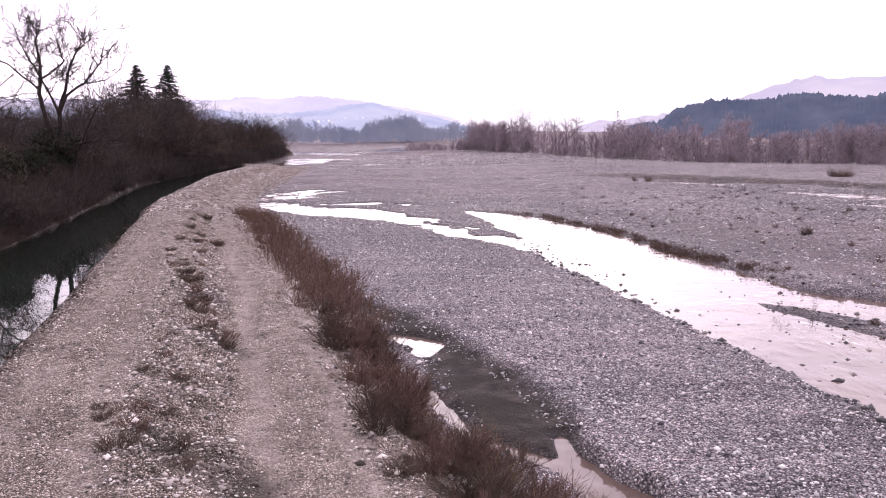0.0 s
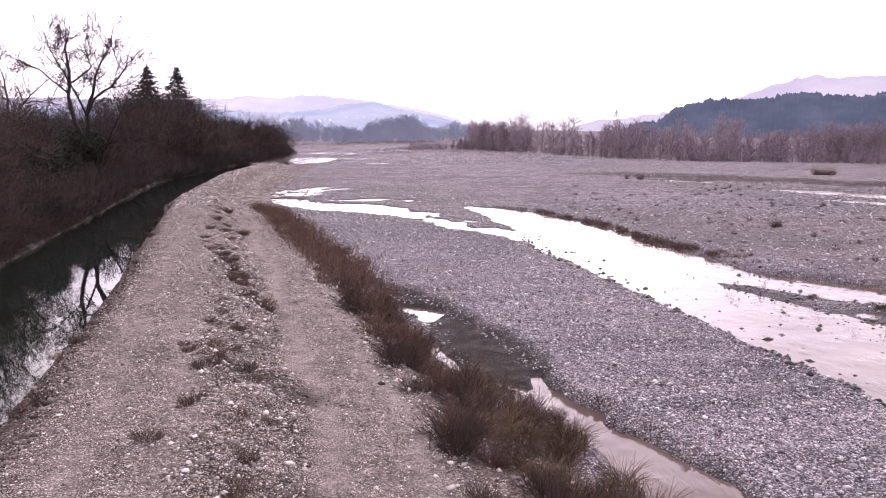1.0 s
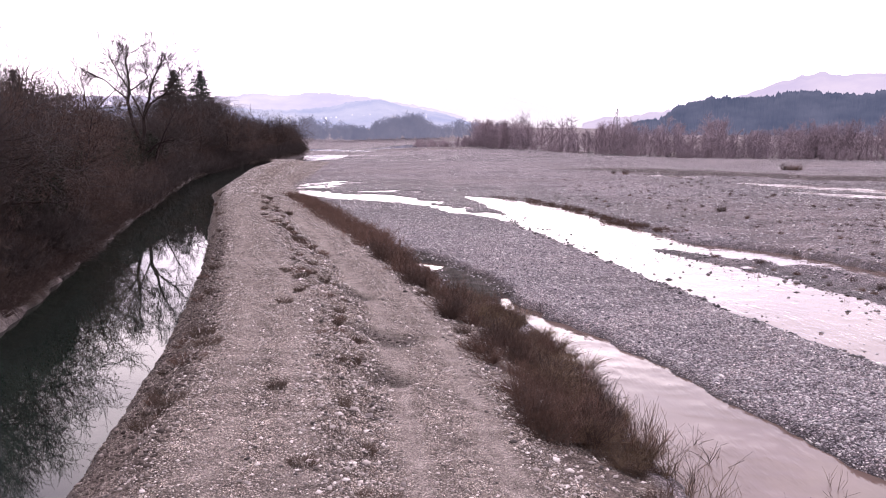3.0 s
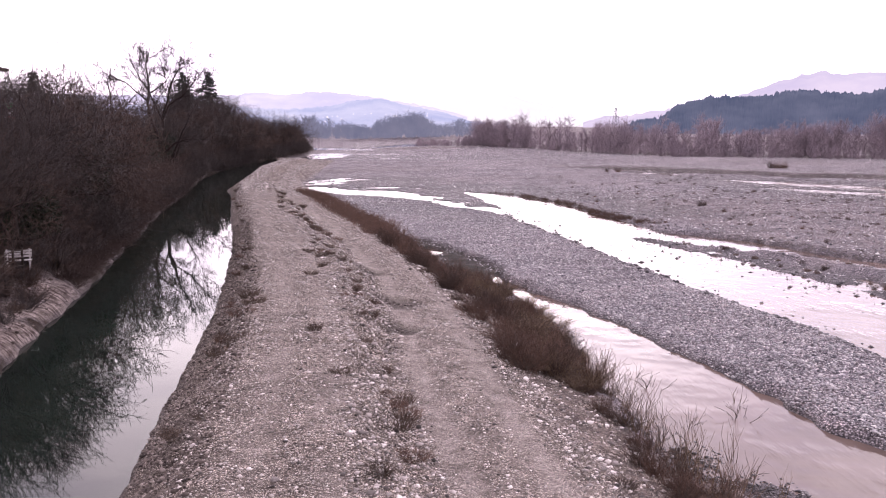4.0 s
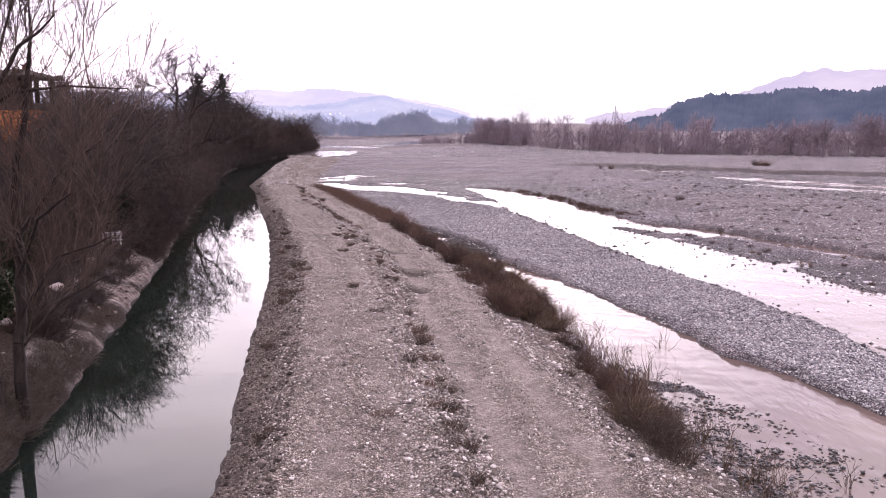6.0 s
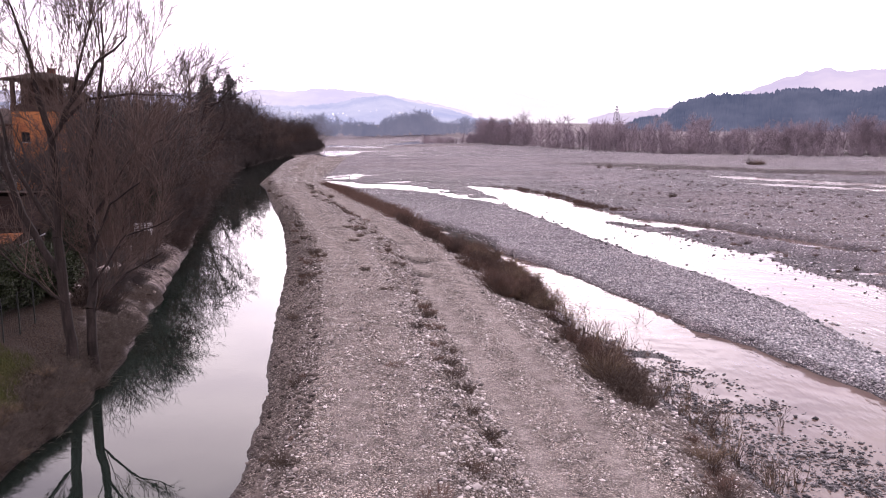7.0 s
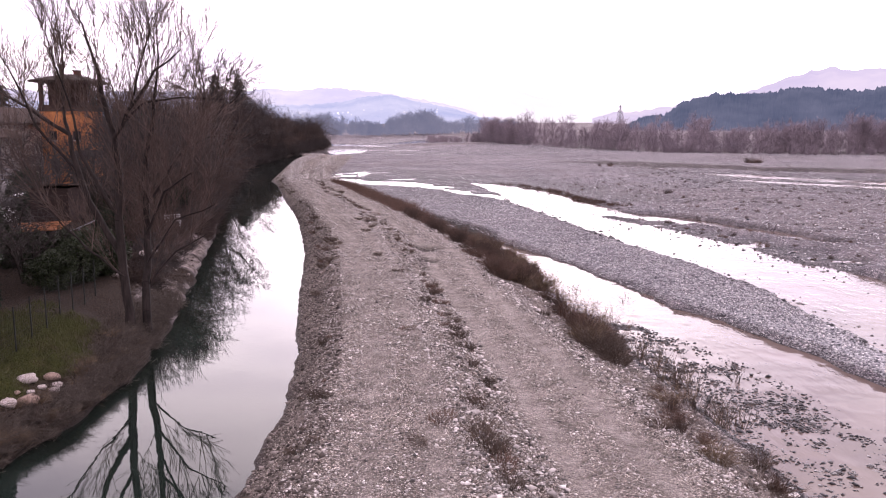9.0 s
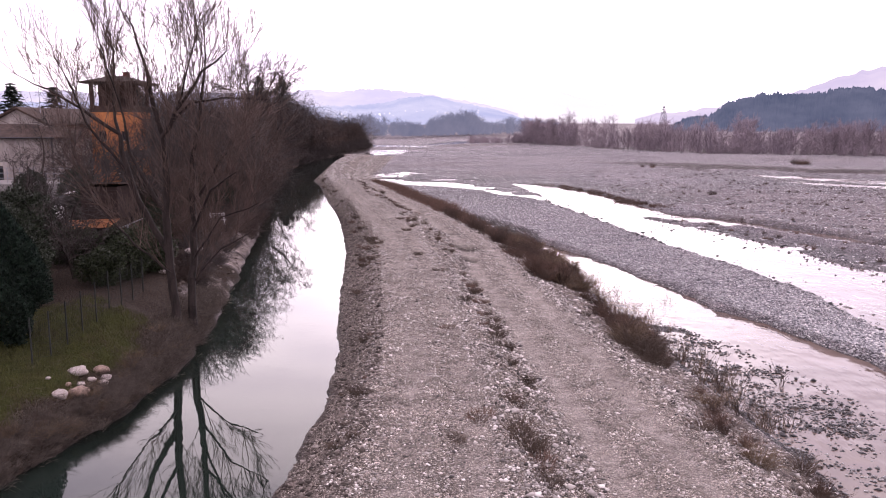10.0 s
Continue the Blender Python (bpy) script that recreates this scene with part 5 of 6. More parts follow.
# ---- dry brush and grass ----
brush_models = [
    shrub("dry_shrub", 61, 0.95, 1.1, 75, BRUSH, "dry reddish brown shrub on the levee's river edge", fine=0.005, forks=4),
    shrub("dry_shrub", 62, 0.75, 1.2, 75, BRUSH, "low tangled brown shrub on the levee's river edge", fine=0.005, forks=4),
    shrub("dry_shrub", 63, 1.1, 0.9, 60, WILLOW, "upright reddish shrub on the levee's river edge", fine=0.005, forks=3),
    shrub("dry_shrub", 64, 0.6, 1.0, 70, DEADGRASS, "withered grey-brown shrub on the levee's river edge", fine=0.005, forks=4),
]
r = random.Random(23)
places = []
belt = []
for k in range(250):
    y = 62 * (k / 250) ** 1.3 + r.uniform(-0.4, 0.4)
    lo, hi = float(track_edge(y)) + 0.5, float(foot(y)) + 0.35
    if 8 < y < 18:
        lo, hi = lo - 0.2, hi + 0.4
    if 18 < y < 34:
        hi -= 0.35
    if y < 27:
        places.append((r.uniform(lo, hi), y, r.uniform(0.6, 1.05)))
    else:
        belt.append((r.uniform(lo, hi), y, r.uniform(0.55, 1.0)))
for k in range(34):
    y = r.uniform(-11.5, -5.5)
    places.append((float(foot(y)) - 0.35 + r.gauss(0, 0.3), y, r.uniform(0.5, 0.85)))
for k in range(9):
    y = r.uniform(-5, 0)
    places.append((float(foot(y)) - 0.2 + r.gauss(0, 0.25), y, r.uniform(0.3, 0.55)))
for x, y, size in ((2.3, -17.2, 0.5), (2.1, -18, 0.6), (2.0, -18.7, 0.55), (2.3, -19.3, 0.45), (3.1, -21.2, 0.55), (2.9, -21.8, 0.5), (2.7, -15, 0.4)):
    places.append((x, y, size))
for k in range(40):
    y = r.uniform(5, 60)
    x = float(main_right(y)) + abs(r.gauss(0.8, 1.2))
    places.append((x, y, r.uniform(0.2, 0.42)))
for k in range(45):
    y = r.uniform(8, 75)
    places.append((float(main_right(min(y, 60))) + r.uniform(3, 26), y, r.uniform(0.15, 0.4)))
places += [(57.3, 100.9, 1.5), (56.5, 101.3, 1.3), (58.2, 100.6, 1.2), (33, 103, 0.9), (31.5, 104, 0.8), (24.8, 49.5, 0.7), (25.4, 49.9, 0.5)]
r.shuffle(places)
scatter(brush_models, places, "dry shrubs on the levee and the river bed")

straw_models = [
    grass_tuft("dry_grass", 71, 0.75, 0.7, 160, STRAW, "straw-coloured dry grass clump at the water's edge"),
    grass_tuft("dry_grass", 72, 0.55, 0.8, 160, DEADGRASS, "brown withered grass clump at the water's edge"),
]
places = [(1.75, -10.6, 1.3), (1.9, -11.2, 1.5), (2.0, -11.8, 1.3), (1.9, -12.4, 1.1), (2.1, -12.9, 1.0), (1.8, -10.0, 1.1), (2.2, -11.5, 1.2), (1.35, 4.7, 1.3), (1.2, 4.0, 1.2), (1.5, 5.3, 1.1), (1.6, 3.5, 0.9), (1.9, 2.2, 0.8), (1.8, 6.2, 0.9), (2.4, 9.0, 0.9), (2.6, 8.2, 0.8), (2.2, 10.2, 0.8), (2.5, -16.4, 0.7), (2.2, -20.4, 0.7), (3.4, -19.8, 0.8), (2.9, 7.4, 0.9), (1.6, 12.5, 0.8)]
for k in range(60):
    y = r.uniform(-1, 17)
    places.append((float(foot(y)) + r.uniform(-1.2, 0.5), y, r.uniform(0.5, 1.0)))
for k in range(70):
    y = r.uniform(-22, -11)
    places.append((float(canal_left(y)) - r.uniform(0.1, 1.0), y, r.uniform(0.25, 0.5)))
scatter(straw_models, places, "dry grass along the water")

tuft_models = [
    grass_tuft("grass_tuft", 73, 0.22, 0.6, 130, DEADGRASS, "small withered grass tuft on the gravel levee"),
    grass_tuft("grass_tuft", 74, 0.16, 0.8, 130, BRUSH, "flat brown tuft on the gravel levee"),
    grass_tuft("grass_tuft", 75, 0.28, 0.5, 110, DEADGRASS, "ragged grey-brown tuft on the gravel levee"),
]
places = [(-7.5, 4.6, 1.2), (-7.7, 3.4, 1.3), (-7.8, 5.6, 1.3), (-3.1, -3.5, 1.2), (-3.15, -4.1, 1.2), (-3.1, -4.7, 1.1), (-3.2, -5.4, 1.0), (-2.9, -6.6, 0.9), (-3.65, -20.1, 1.1), (-4.2, -21.4, 0.7), (-6.2, -18.4, 0.5), (-4.2, -12.6, 0.7), (-4.4, -3.0, 0.8), (-5.2, 14.2, 1.0),
          (-2.9, -20.8, 1.2), (-2.85, -21.5, 1.3), (-2.75, -22.2, 1.2), (-2.7, -23.0, 1.1), (-7.3, 25.4, 1.5), (-7.0, 24.6, 1.4), (-7.8, 27.2, 1.4), (-6.1, 22.6, 1.5), (-5.9, 22, 1.3), (-9.8, 41, 1.8), (-9.5, 40, 1.6), (-12.4, 52, 2), (-8.3, 29.8, 1.4), (-6.6, 23, 1.3), (-6.1, 9.4, 0.9), (-5.3, 1.0, 0.9), (-3.5, -8.4, 0.8)]
for k in range(34):
    y = r.uniform(4, 48)
    c, w = float(crest(y)), float(track_edge(y) - crest(y))
    places.append((c + w * (0.46 + 0.05 * math.sin(y / 3.1) + r.gauss(0, 0.05)), y, r.uniform(0.5, 1.1)))
for k in range(120):
    y = r.uniform(-26, 58)
    c, w = float(crest(y)), float(track_edge(y) - crest(y))
    u = r.random()
    x = c + w * r.gauss(0.5, 0.05) if u < 0.45 else (c - r.uniform(0.1, 0.9) if u < 0.75 else c + w * r.uniform(1.0, 1.15))
    places.append((x, y, r.uniform(0.4, 1.1)))
scatter(tuft_models, places, "grass tufts on the levee")

reed_models = [shrub("reed", 81, 1.25, 0.5, 9, STRAW, "thin dry reed stalks in the shallows", "reed", kinks=3, fine=0.005, forks=0), shrub("reed", 82, 0.9, 0.4, 7, DEADGRASS, "thin dry weed stalks in the shallows", "reed", kinks=3, fine=0.005, forks=1)]
places = []
for k in range(110):
    y = r.uniform(-18, 3)
    places.append((float(foot(y)) + abs(r.gauss(0, 0.9)), y, r.uniform(0.6, 1.25)))
for k in range(14):
    y = r.uniform(14, 30)
    places.append((float(main_right(y)) - r.uniform(0.3, 3), y, r.uniform(0.4, 0.8)))
scatter(reed_models, places, "reeds in the shallows")

# withered stems leaning over the canal's grassy bank
s = Sticks()
for k in range(7000):
    y = r.uniform(-24, -4)
    out_by = abs(r.gauss(0, 0.5))
    if -18.3 < y < -15.6 and out_by > 0.75:
        continue
    x = float(canal_left(y)) - 0.1 - out_by
    z = height(x, y)
    a, h = r.uniform(0, 6.28), r.uniform(0.12, 0.42)
    lean = np.array([math.cos(a) * 0.7 + 0.25, math.sin(a) * 0.7, r.uniform(0.4, 1.1)])
    p = np.array([x, y, z - 0.03])
    q = p + unit(lean) * h
    s.add(p, q, 0.006, 0.004)
    s.add(q, q + unit(lean + np.array([0.5, r.uniform(-0.6, 0.6), -0.9])) * h * 0.6, 0.004, 0.002)
fringe = Sticks()
for k in range(7000):
    y = 11 + 59 * r.random() ** 1.2
    x = float(canal_left(y)) - 0.2 - abs(r.gauss(0.35, 0.4))
    z = height(x, y)
    a, h = r.uniform(0, 6.28), r.uniform(0.2, 0.6) * (1 + y / 90)
    lean = np.array([math.cos(a) * 0.8 + 0.3, math.sin(a) * 0.8, r.uniform(0.3, 1.0)])
    p = np.array([x, y, z - 0.03])
    q = p + unit(lean) * h
    fringe.add(p, q, 0.008 + y * 1e-4, 0.006 + y * 6e-5)
    fringe.add(q, q + unit(lean + np.array([0.5, r.uniform(-0.6, 0.6), -0.9])) * h * 0.6, 0.006 + y * 6e-5, 0.003)
tagged(new("bank_fringe", fringe.mesh("bank_fringe", BRAMBLE, 3)), "dark withered stems hanging over the scoured canal bank", "brush", kind="stuff")
tagged(new("bank_straw", s.mesh("bank_straw", GREYSTEM, 3)), "matted withered stems leaning over the canal bank", "grass", kind="stuff")

# low bank brush and roots on the canal side
bank_models = [
    shrub("bramble", 91, 0.8, 1.3, 65, BRAMBLE, "dry bramble hanging over the canal bank", fine=0.006, forks=4),
    shrub("bramble", 92, 0.6, 1.1, 65, DEADGRASS, "withered grass and stems on the canal bank", fine=0.005, forks=4),
    shrub("bramble", 93, 1.2, 1.4, 60, TWIG, "leafless brown bush on the canal bank", fine=0.006, forks=4),
]
low_models = [
    shrub("bramble", 94, 0.6, 1.1, 70, GREYSTEM, "withered grey bramble on the garden bank", fine=0.004, forks=4),
    shrub("bramble", 95, 0.45, 1.2, 70, GREYSTEM, "low matted grey bramble on the garden bank", fine=0.004, forks=5),
]
places = []
for k in range(130):
    y = r.uniform(-22, -6)
    out_by = r.uniform(0.1, 0.95)
    if -18.6 < y < -15.4 and out_by > 0.55:
        continue
    places.append((float(canal_left(y)) - out_by, y, r.uniform(0.4, 0.75)))
scatter(low_models, places, "bramble on the garden bank")
places = []
for k in range(50):
    y = r.uniform(-6, 13)
    places.append((float(canal_left(y)) - r.uniform(0.9, 2.4), y, r.uniform(0.5, 1.0)))
for k in range(115):
    y = 11 + 48 * r.random() ** 1.2
    places.append((float(canal_left(y)) - r.uniform(0.95, 2.3), y, r.uniform(0.8, 1.5)))
scatter(bank_models, places, "bramble on the canal bank")


def brush_belt(name, seed, spots, material, label, wide=1.0, stems=44):
    """Tangled stems too far off to tell apart, one mesh."""
    rng = np.random.default_rng(seed)
    s = Sticks()
    for x, y, tall in spots:
        z = height(x, y)
        for k in range(stems):
            p = np.array([x + rng.normal(0, 0.5) * wide, y + rng.normal(0, 0.9) * wide, z - 0.03])
            d = unit(np.array([rng.normal(0.25, 0.5), rng.normal(0, 0.5), 1.0]))
            q = p + d * tall * rng.uniform(0.3, 0.7)
            s.add(p, q, 0.006 + 0.006 * tall, 0.004 + 0.004 * tall)
            for j in range(2):
                e = q - (q - p) * rng.uniform(0, 0.6)
                s.add(e, e + unit(d + rng.normal(0, 0.7, 3)) * tall * rng.uniform(0.2, 0.45), 0.004 + 0.004 * tall, 0.003 + 0.002 * tall)
    return tagged(new(name, s.mesh(name, material, 3)), label, "brush", kind="stuff")


edge, bed = [], []
for k in range(110):
    y = r.uniform(36, 66)
    edge.append((float(main_right(y)) + abs(r.gauss(0.15, 0.5)), y, r.uniform(0.25, 0.55)))
for k in range(260):
    y = r.uniform(8, 95)
    bed.append((float(main_right(min(y, 60))) + 1.5 + r.random() ** 0.8 * (22 + 0.3 * y), y, r.uniform(0.15, 0.4)))
brush_belt("river_edge_brush", 98, edge, BRUSH, "low reddish brown brush fringing the river's far bank", 0.45, 26)
brush_belt("bed_tufts", 99, bed, BRAMBLE, "small dark withered tufts dotted over the gravel bed", 0.2, 22)
brush_belt("levee_brush", 97, belt, BRUSH, "dry reddish brown brush along the levee's upstream river edge")
spots = []
for k in range(290):
    y = r.uniform(45, 185)
    spots.append((float(canal_left(y)) - r.uniform(0.35, 2.2) + (0.35 if y > 95 else 0), y, (r.uniform(1.2, 2.8) + y / 150) * (1.0 if y < 130 else 0.8)))
brush_belt("bank_brush", 96, spots, TWIG, "dark tangled leafless brush down to the canal's edge")

# ---- buildings, garden and pylon ----


def block(x0, x1, y0, y1, z0, z1, bm=None, bevel=0.0):
    """A box in a bmesh, with softened edges if asked."""
    bm = bm or bmesh.new()
    made = bmesh.ops.create_cube(bm, size=1, matrix=Matrix.LocRotScale(((x0 + x1) / 2, (y0 + y1) / 2, (z0 + z1) / 2), None, (x1 - x0, y1 - y0, z1 - z0)))
    if bevel:
        edges = {e for v in made["verts"] for e in v.link_edges}
        bmesh.ops.bevel(bm, geom=list(edges), offset=bevel, segments=1, affect="EDGES")
    return bm


def solid(rings, bm=None):
    """A closed solid through rings of points, the first and last capped."""
    bm = bm or bmesh.new()
    rows = [[bm.verts.new(p) for p in ring] for ring in rings]
    for a, b in zip(rows, rows[1:]):
        for k in range(len(a)):
            bm.faces.new((a[k], a[(k + 1) % len(a)], b[(k + 1) % len(a)], b[k]))
    bm.faces.new(rows[0][::-1])
    bm.faces.new(rows[-1])
    bmesh.ops.recalc_face_normals(bm, faces=bm.faces)
    return bm


def wall_with_holes(width, tall, thick, holes):
    """A wall along x from 0 to width, standing in y from 0 to thick, with rectangular openings (x0, x1, z0, z1)."""
    xs = sorted({0, width, *(h[0] for h in holes), *(h[1] for h in holes)})
    zs = sorted({0, tall, *(h[2] for h in holes), *(h[3] for h in holes)})
    bm = bmesh.new()
    for xa, xb in zip(xs, xs[1:]):
        for za, zb in zip(zs, zs[1:]):
            cx, cz = (xa + xb) / 2, (za + zb) / 2
            if not any(h[0] < cx < h[1] and h[2] < cz < h[3] for h in holes):
                block(xa, xb, 0, thick, za, zb, bm)
    bmesh.ops.remove_doubles(bm, verts=bm.verts, dist=1e-4)
    return bm


def roof_tiles(name, light, dark, along):
    s = Shader(name, 0.9, 0, 0.2)
    w = s.node("ShaderNodeTexWave", Scale=9.0, Distortion=0.6)
    w.bands_direction = along
    s.link(s.object, w.inputs["Vector"])
    n = s.noise(2.2, 5, 0.7, s.object)
    c = s.mix(s.ramp(n, (0.35, (0, 0, 0)), (0.65, (1, 1, 1))), dark, light)
    c = s.mix(0.5, c, s.ramp(w.outputs["Fac"], (0.2, (0.4, 0.4, 0.4)), (0.6, (1, 1, 1))), "MULTIPLY")
    s.colour(c)
    s.bump(w.outputs["Fac"], 0.7, 0.05)
    return s.mat


OCHRE = plain("ochre_plaster", (0.66, 0.27, 0.095), (0.34, 0.125, 0.06), 0.9, 0.9)
OCHRE_DARK = plain("brown_timber", (0.10, 0.065, 0.05), (0.05, 0.033, 0.027), 2, 0.9)
WHITE_PLASTER = plain("white_plaster", (0.62, 0.57, 0.53), (0.40, 0.35, 0.32), 0.8, 0.9)
BRICK_RED = plain("red_plaster", (0.26, 0.09, 0.07), (0.14, 0.05, 0.045), 2, 0.9)
TILES = roof_tiles("roof_tile", (0.14, 0.094, 0.076), (0.06, 0.042, 0.036), "X")
TILES_DARK = roof_tiles("roof_tile_dark", (0.10, 0.072, 0.06), (0.05, 0.037, 0.032), "X")
GLASS = plain("window_glass", (0.03, 0.033, 0.036), (0.02, 0.02, 0.022), 2, 0.08, spec=0.6, bump=0.0)
PLANK = plain("dark_plank", (0.065, 0.042, 0.034), (0.026, 0.018, 0.016), 3, 0.85, stretch=(0.3, 1, 6), vary=0.4)
ORANGE_BOARD = plain("orange_board", (0.52, 0.22, 0.09), (0.28, 0.11, 0.05), 3, 0.7, stretch=(0.4, 4, 1), vary=0.3)
GREY_WOOD = plain("grey_wood", (0.06, 0.05, 0.045), (0.03, 0.025, 0.022), 4, 0.9, stretch=(1, 1, 0.3), vary=0.3)
WHITE_PAINT = plain("white_paint", (0.78, 0.76, 0.75), (0.6, 0.57, 0.56), 3, 0.5, spec=0.5)
IRON = plain("iron", (0.10, 0.10, 0.105), (0.05, 0.05, 0.052), 6, 0.55, 0.6)
DARK_IRON = plain("dark_iron", (0.035, 0.04, 0.035), (0.018, 0.02, 0.018), 6, 0.7)
RUBBER = plain("rubber", (0.02, 0.02, 0.02), (0.012, 0.012, 0.012), 5, 0.8)
STEEL = plain("galvanised_steel", (0.42, 0.42, 0.45), (0.26, 0.26, 0.28), 4, 0.5, 0.7)
GREEN_CLOTH = plain("green_cloth", (0.02, 0.28, 0.09), (0.015, 0.2, 0.06), 3, 0.8)
WHITE_CLOTH = plain("white_cloth", (0.75, 0.75, 0.75), (0.6, 0.6, 0.6), 3, 0.8)
RED_CLOTH = plain("red_cloth", (0.55, 0.03, 0.03), (0.4, 0.02, 0.02), 3, 0.8)


def window(parent, x, z, w, h, y=0.0, deep=0.22, shutter=None):
    """A casement set in a wall's opening: frame, pane and sill."""
    win = part("window", block(x, x + w, y + deep * 0.5, y + deep * 0.5 + 0.02, z, z + h), GLASS, parent)
    bm = bmesh.new()
    for box in ((x, x + 0.07, z, z + h), (x + w - 0.07, x + w, z, z + h), (x + 0.07, x + w - 0.07, z, z + 0.07), (x + 0.07, x + w - 0.07, z + h - 0.07, z + h), (x + w / 2 - 0.03, x + w / 2 + 0.03, z + 0.07, z + h - 0.07)):
        block(box[0], box[1], y + deep * 0.5 - 0.05, y + deep * 0.5 - 0.004, box[2], box[3], bm)
    part("window_frame", bm, OCHRE_DARK, win)
    part("window_sill", block(x - 0.08, x + w + 0.08, y - 0.08, y + deep * 0.4, z - 0.08, z - 0.004), WHITE_PLASTER, win)
    if shutter:
        part("shutter", block(x - w * 0.5, x - 0.03, y - 0.06, y - 0.01, z, z + h), shutter, win, "dark wooden shutter")
        part("shutter", block(x + w + 0.03, x + w * 1.5, y - 0.06, y - 0.01, z, z + h), shutter, win, "dark wooden shutter")


def tower_house(x, y, z):
    """A square three-storey house under a low hipped roof, with an open loggia at the top."""
    ob = thing("house", "three-storey ochre tower house with a dark hipped roof", "house", pose(x, y, z))
    w, d, tall, high = 3.7, 4.6, 6.35, 2.45
    front = [(2.6, 3.3, 3.9, 4.7), (0.6, 1.3, 3.9, 4.7), (0.6, 1.4, 1.0, 2.2), (2.3, 3.1, 1.0, 2.2)]
    part("wall", wall_with_holes(w, tall, 0.35, front), OCHRE, ob)
    side = wall_with_holes(d - 0.7, tall, 0.35, [(1.6, 2.5, 3.9, 4.9)])
    part("window", block(w - 0.2, w - 0.18, 1.95, 2.85, 3.9, 4.9), GLASS, ob)
    bmesh.ops.transform(side, matrix=pose(w, 0.35, 0, 0, 0, 90), verts=side.verts)
    part("wall", side, OCHRE, ob)
    part("wall", block(0, 0.35, 0.35, d - 0.35, 0, tall), OCHRE, ob)
    part("wall", block(0, w, d - 0.35, d, 0, tall), OCHRE, ob)
    part("floor", block(0.352, w - 0.352, 0.352, d - 0.352, tall - 0.2, tall - 0.01), OCHRE_DARK, ob)
    for hx, hx1, hz, hz1 in front:
        window(ob, hx, hz, hx1 - hx, hz1 - hz, 0, 0.3)
    part("parapet", block(-0.04, w + 0.04, -0.04, 0.3, tall + 0.003, tall + 0.55), OCHRE_DARK, ob, "dark timber parapet of the loggia")
    part("parapet", block(w - 0.3, w + 0.04, 0.303, d, tall + 0.003, tall + 0.55), OCHRE_DARK, ob, "dark timber parapet of the loggia")
    part("parapet", block(-0.04, 0.3, 0.303, d, tall + 0.003, tall + 0.55), OCHRE_DARK, ob, "dark timber parapet of the loggia")
    for px in (0.0, 1.1, 2.2, w - 0.32):
        for py in (0.0, d - 0.35):
            part("pillar", block(px, px + 0.32, py, py + 0.3, tall + 0.553, tall + high, None, 0.02), OCHRE_DARK, ob)
    part("loggia_wall", block(0.33, 2.2, 1.2, 1.35, tall + 0.0, tall + high), OCHRE_DARK, ob)
    part("loggia_wall", block(0.33, w - 1.4, d - 1.5, d - 1.35, tall + 0.0, tall + high), OCHRE_DARK, ob)
    e = 0.6
    z0 = tall + high + 0.003
    part("roof", solid([[(-e, -e, z0), (w + e, -e, z0), (w + e, d + e, z0), (-e, d + e, z0)], [(-e, -e, z0 + 0.18), (w + e, -e, z0 + 0.18), (w + e, d + e, z0 + 0.18), (-e, d + e, z0 + 0.18)],
                        [(w / 2 - 0.5, d / 2 - 0.3, z0 + 0.78), (w / 2 + 0.5, d / 2 - 0.3, z0 + 0.78), (w / 2 + 0.5, d / 2 + 0.3, z0 + 0.78), (w / 2 - 0.5, d / 2 + 0.3, z0 + 0.78)]]), TILES_DARK, ob, "weathered dark tile roof")
    chimney = part("chimney", block(w - 1.5, w - 1.0, 2.2, 2.7, z0 + 0.3, z0 + 1.05, None, 0.02), BRICK_RED, ob)
    part("cap", block(w - 1.58, w - 0.92, 2.12, 2.78, z0 + 1.053, z0 + 1.13), TILES_DARK, chimney)
    porch = part("porch_roof", solid([[(3.0, -2.0, 2.55), (6.4, -2.0, 2.55), (6.4, -0.004, 2.95), (3.0, -0.004, 2.95)], [(3.0, -2.0, 2.68), (6.4, -2.0, 2.68), (6.4, -0.004, 3.08), (3.0, -0.004, 3.08)]]), TILES_DARK, ob, "dark lean-to porch roof")
    for px in (3.1, 6.2):
        part("post", block(px, px + 0.14, -1.9, -1.76, 0, 2.55), OCHRE_DARK, porch)
    return ob


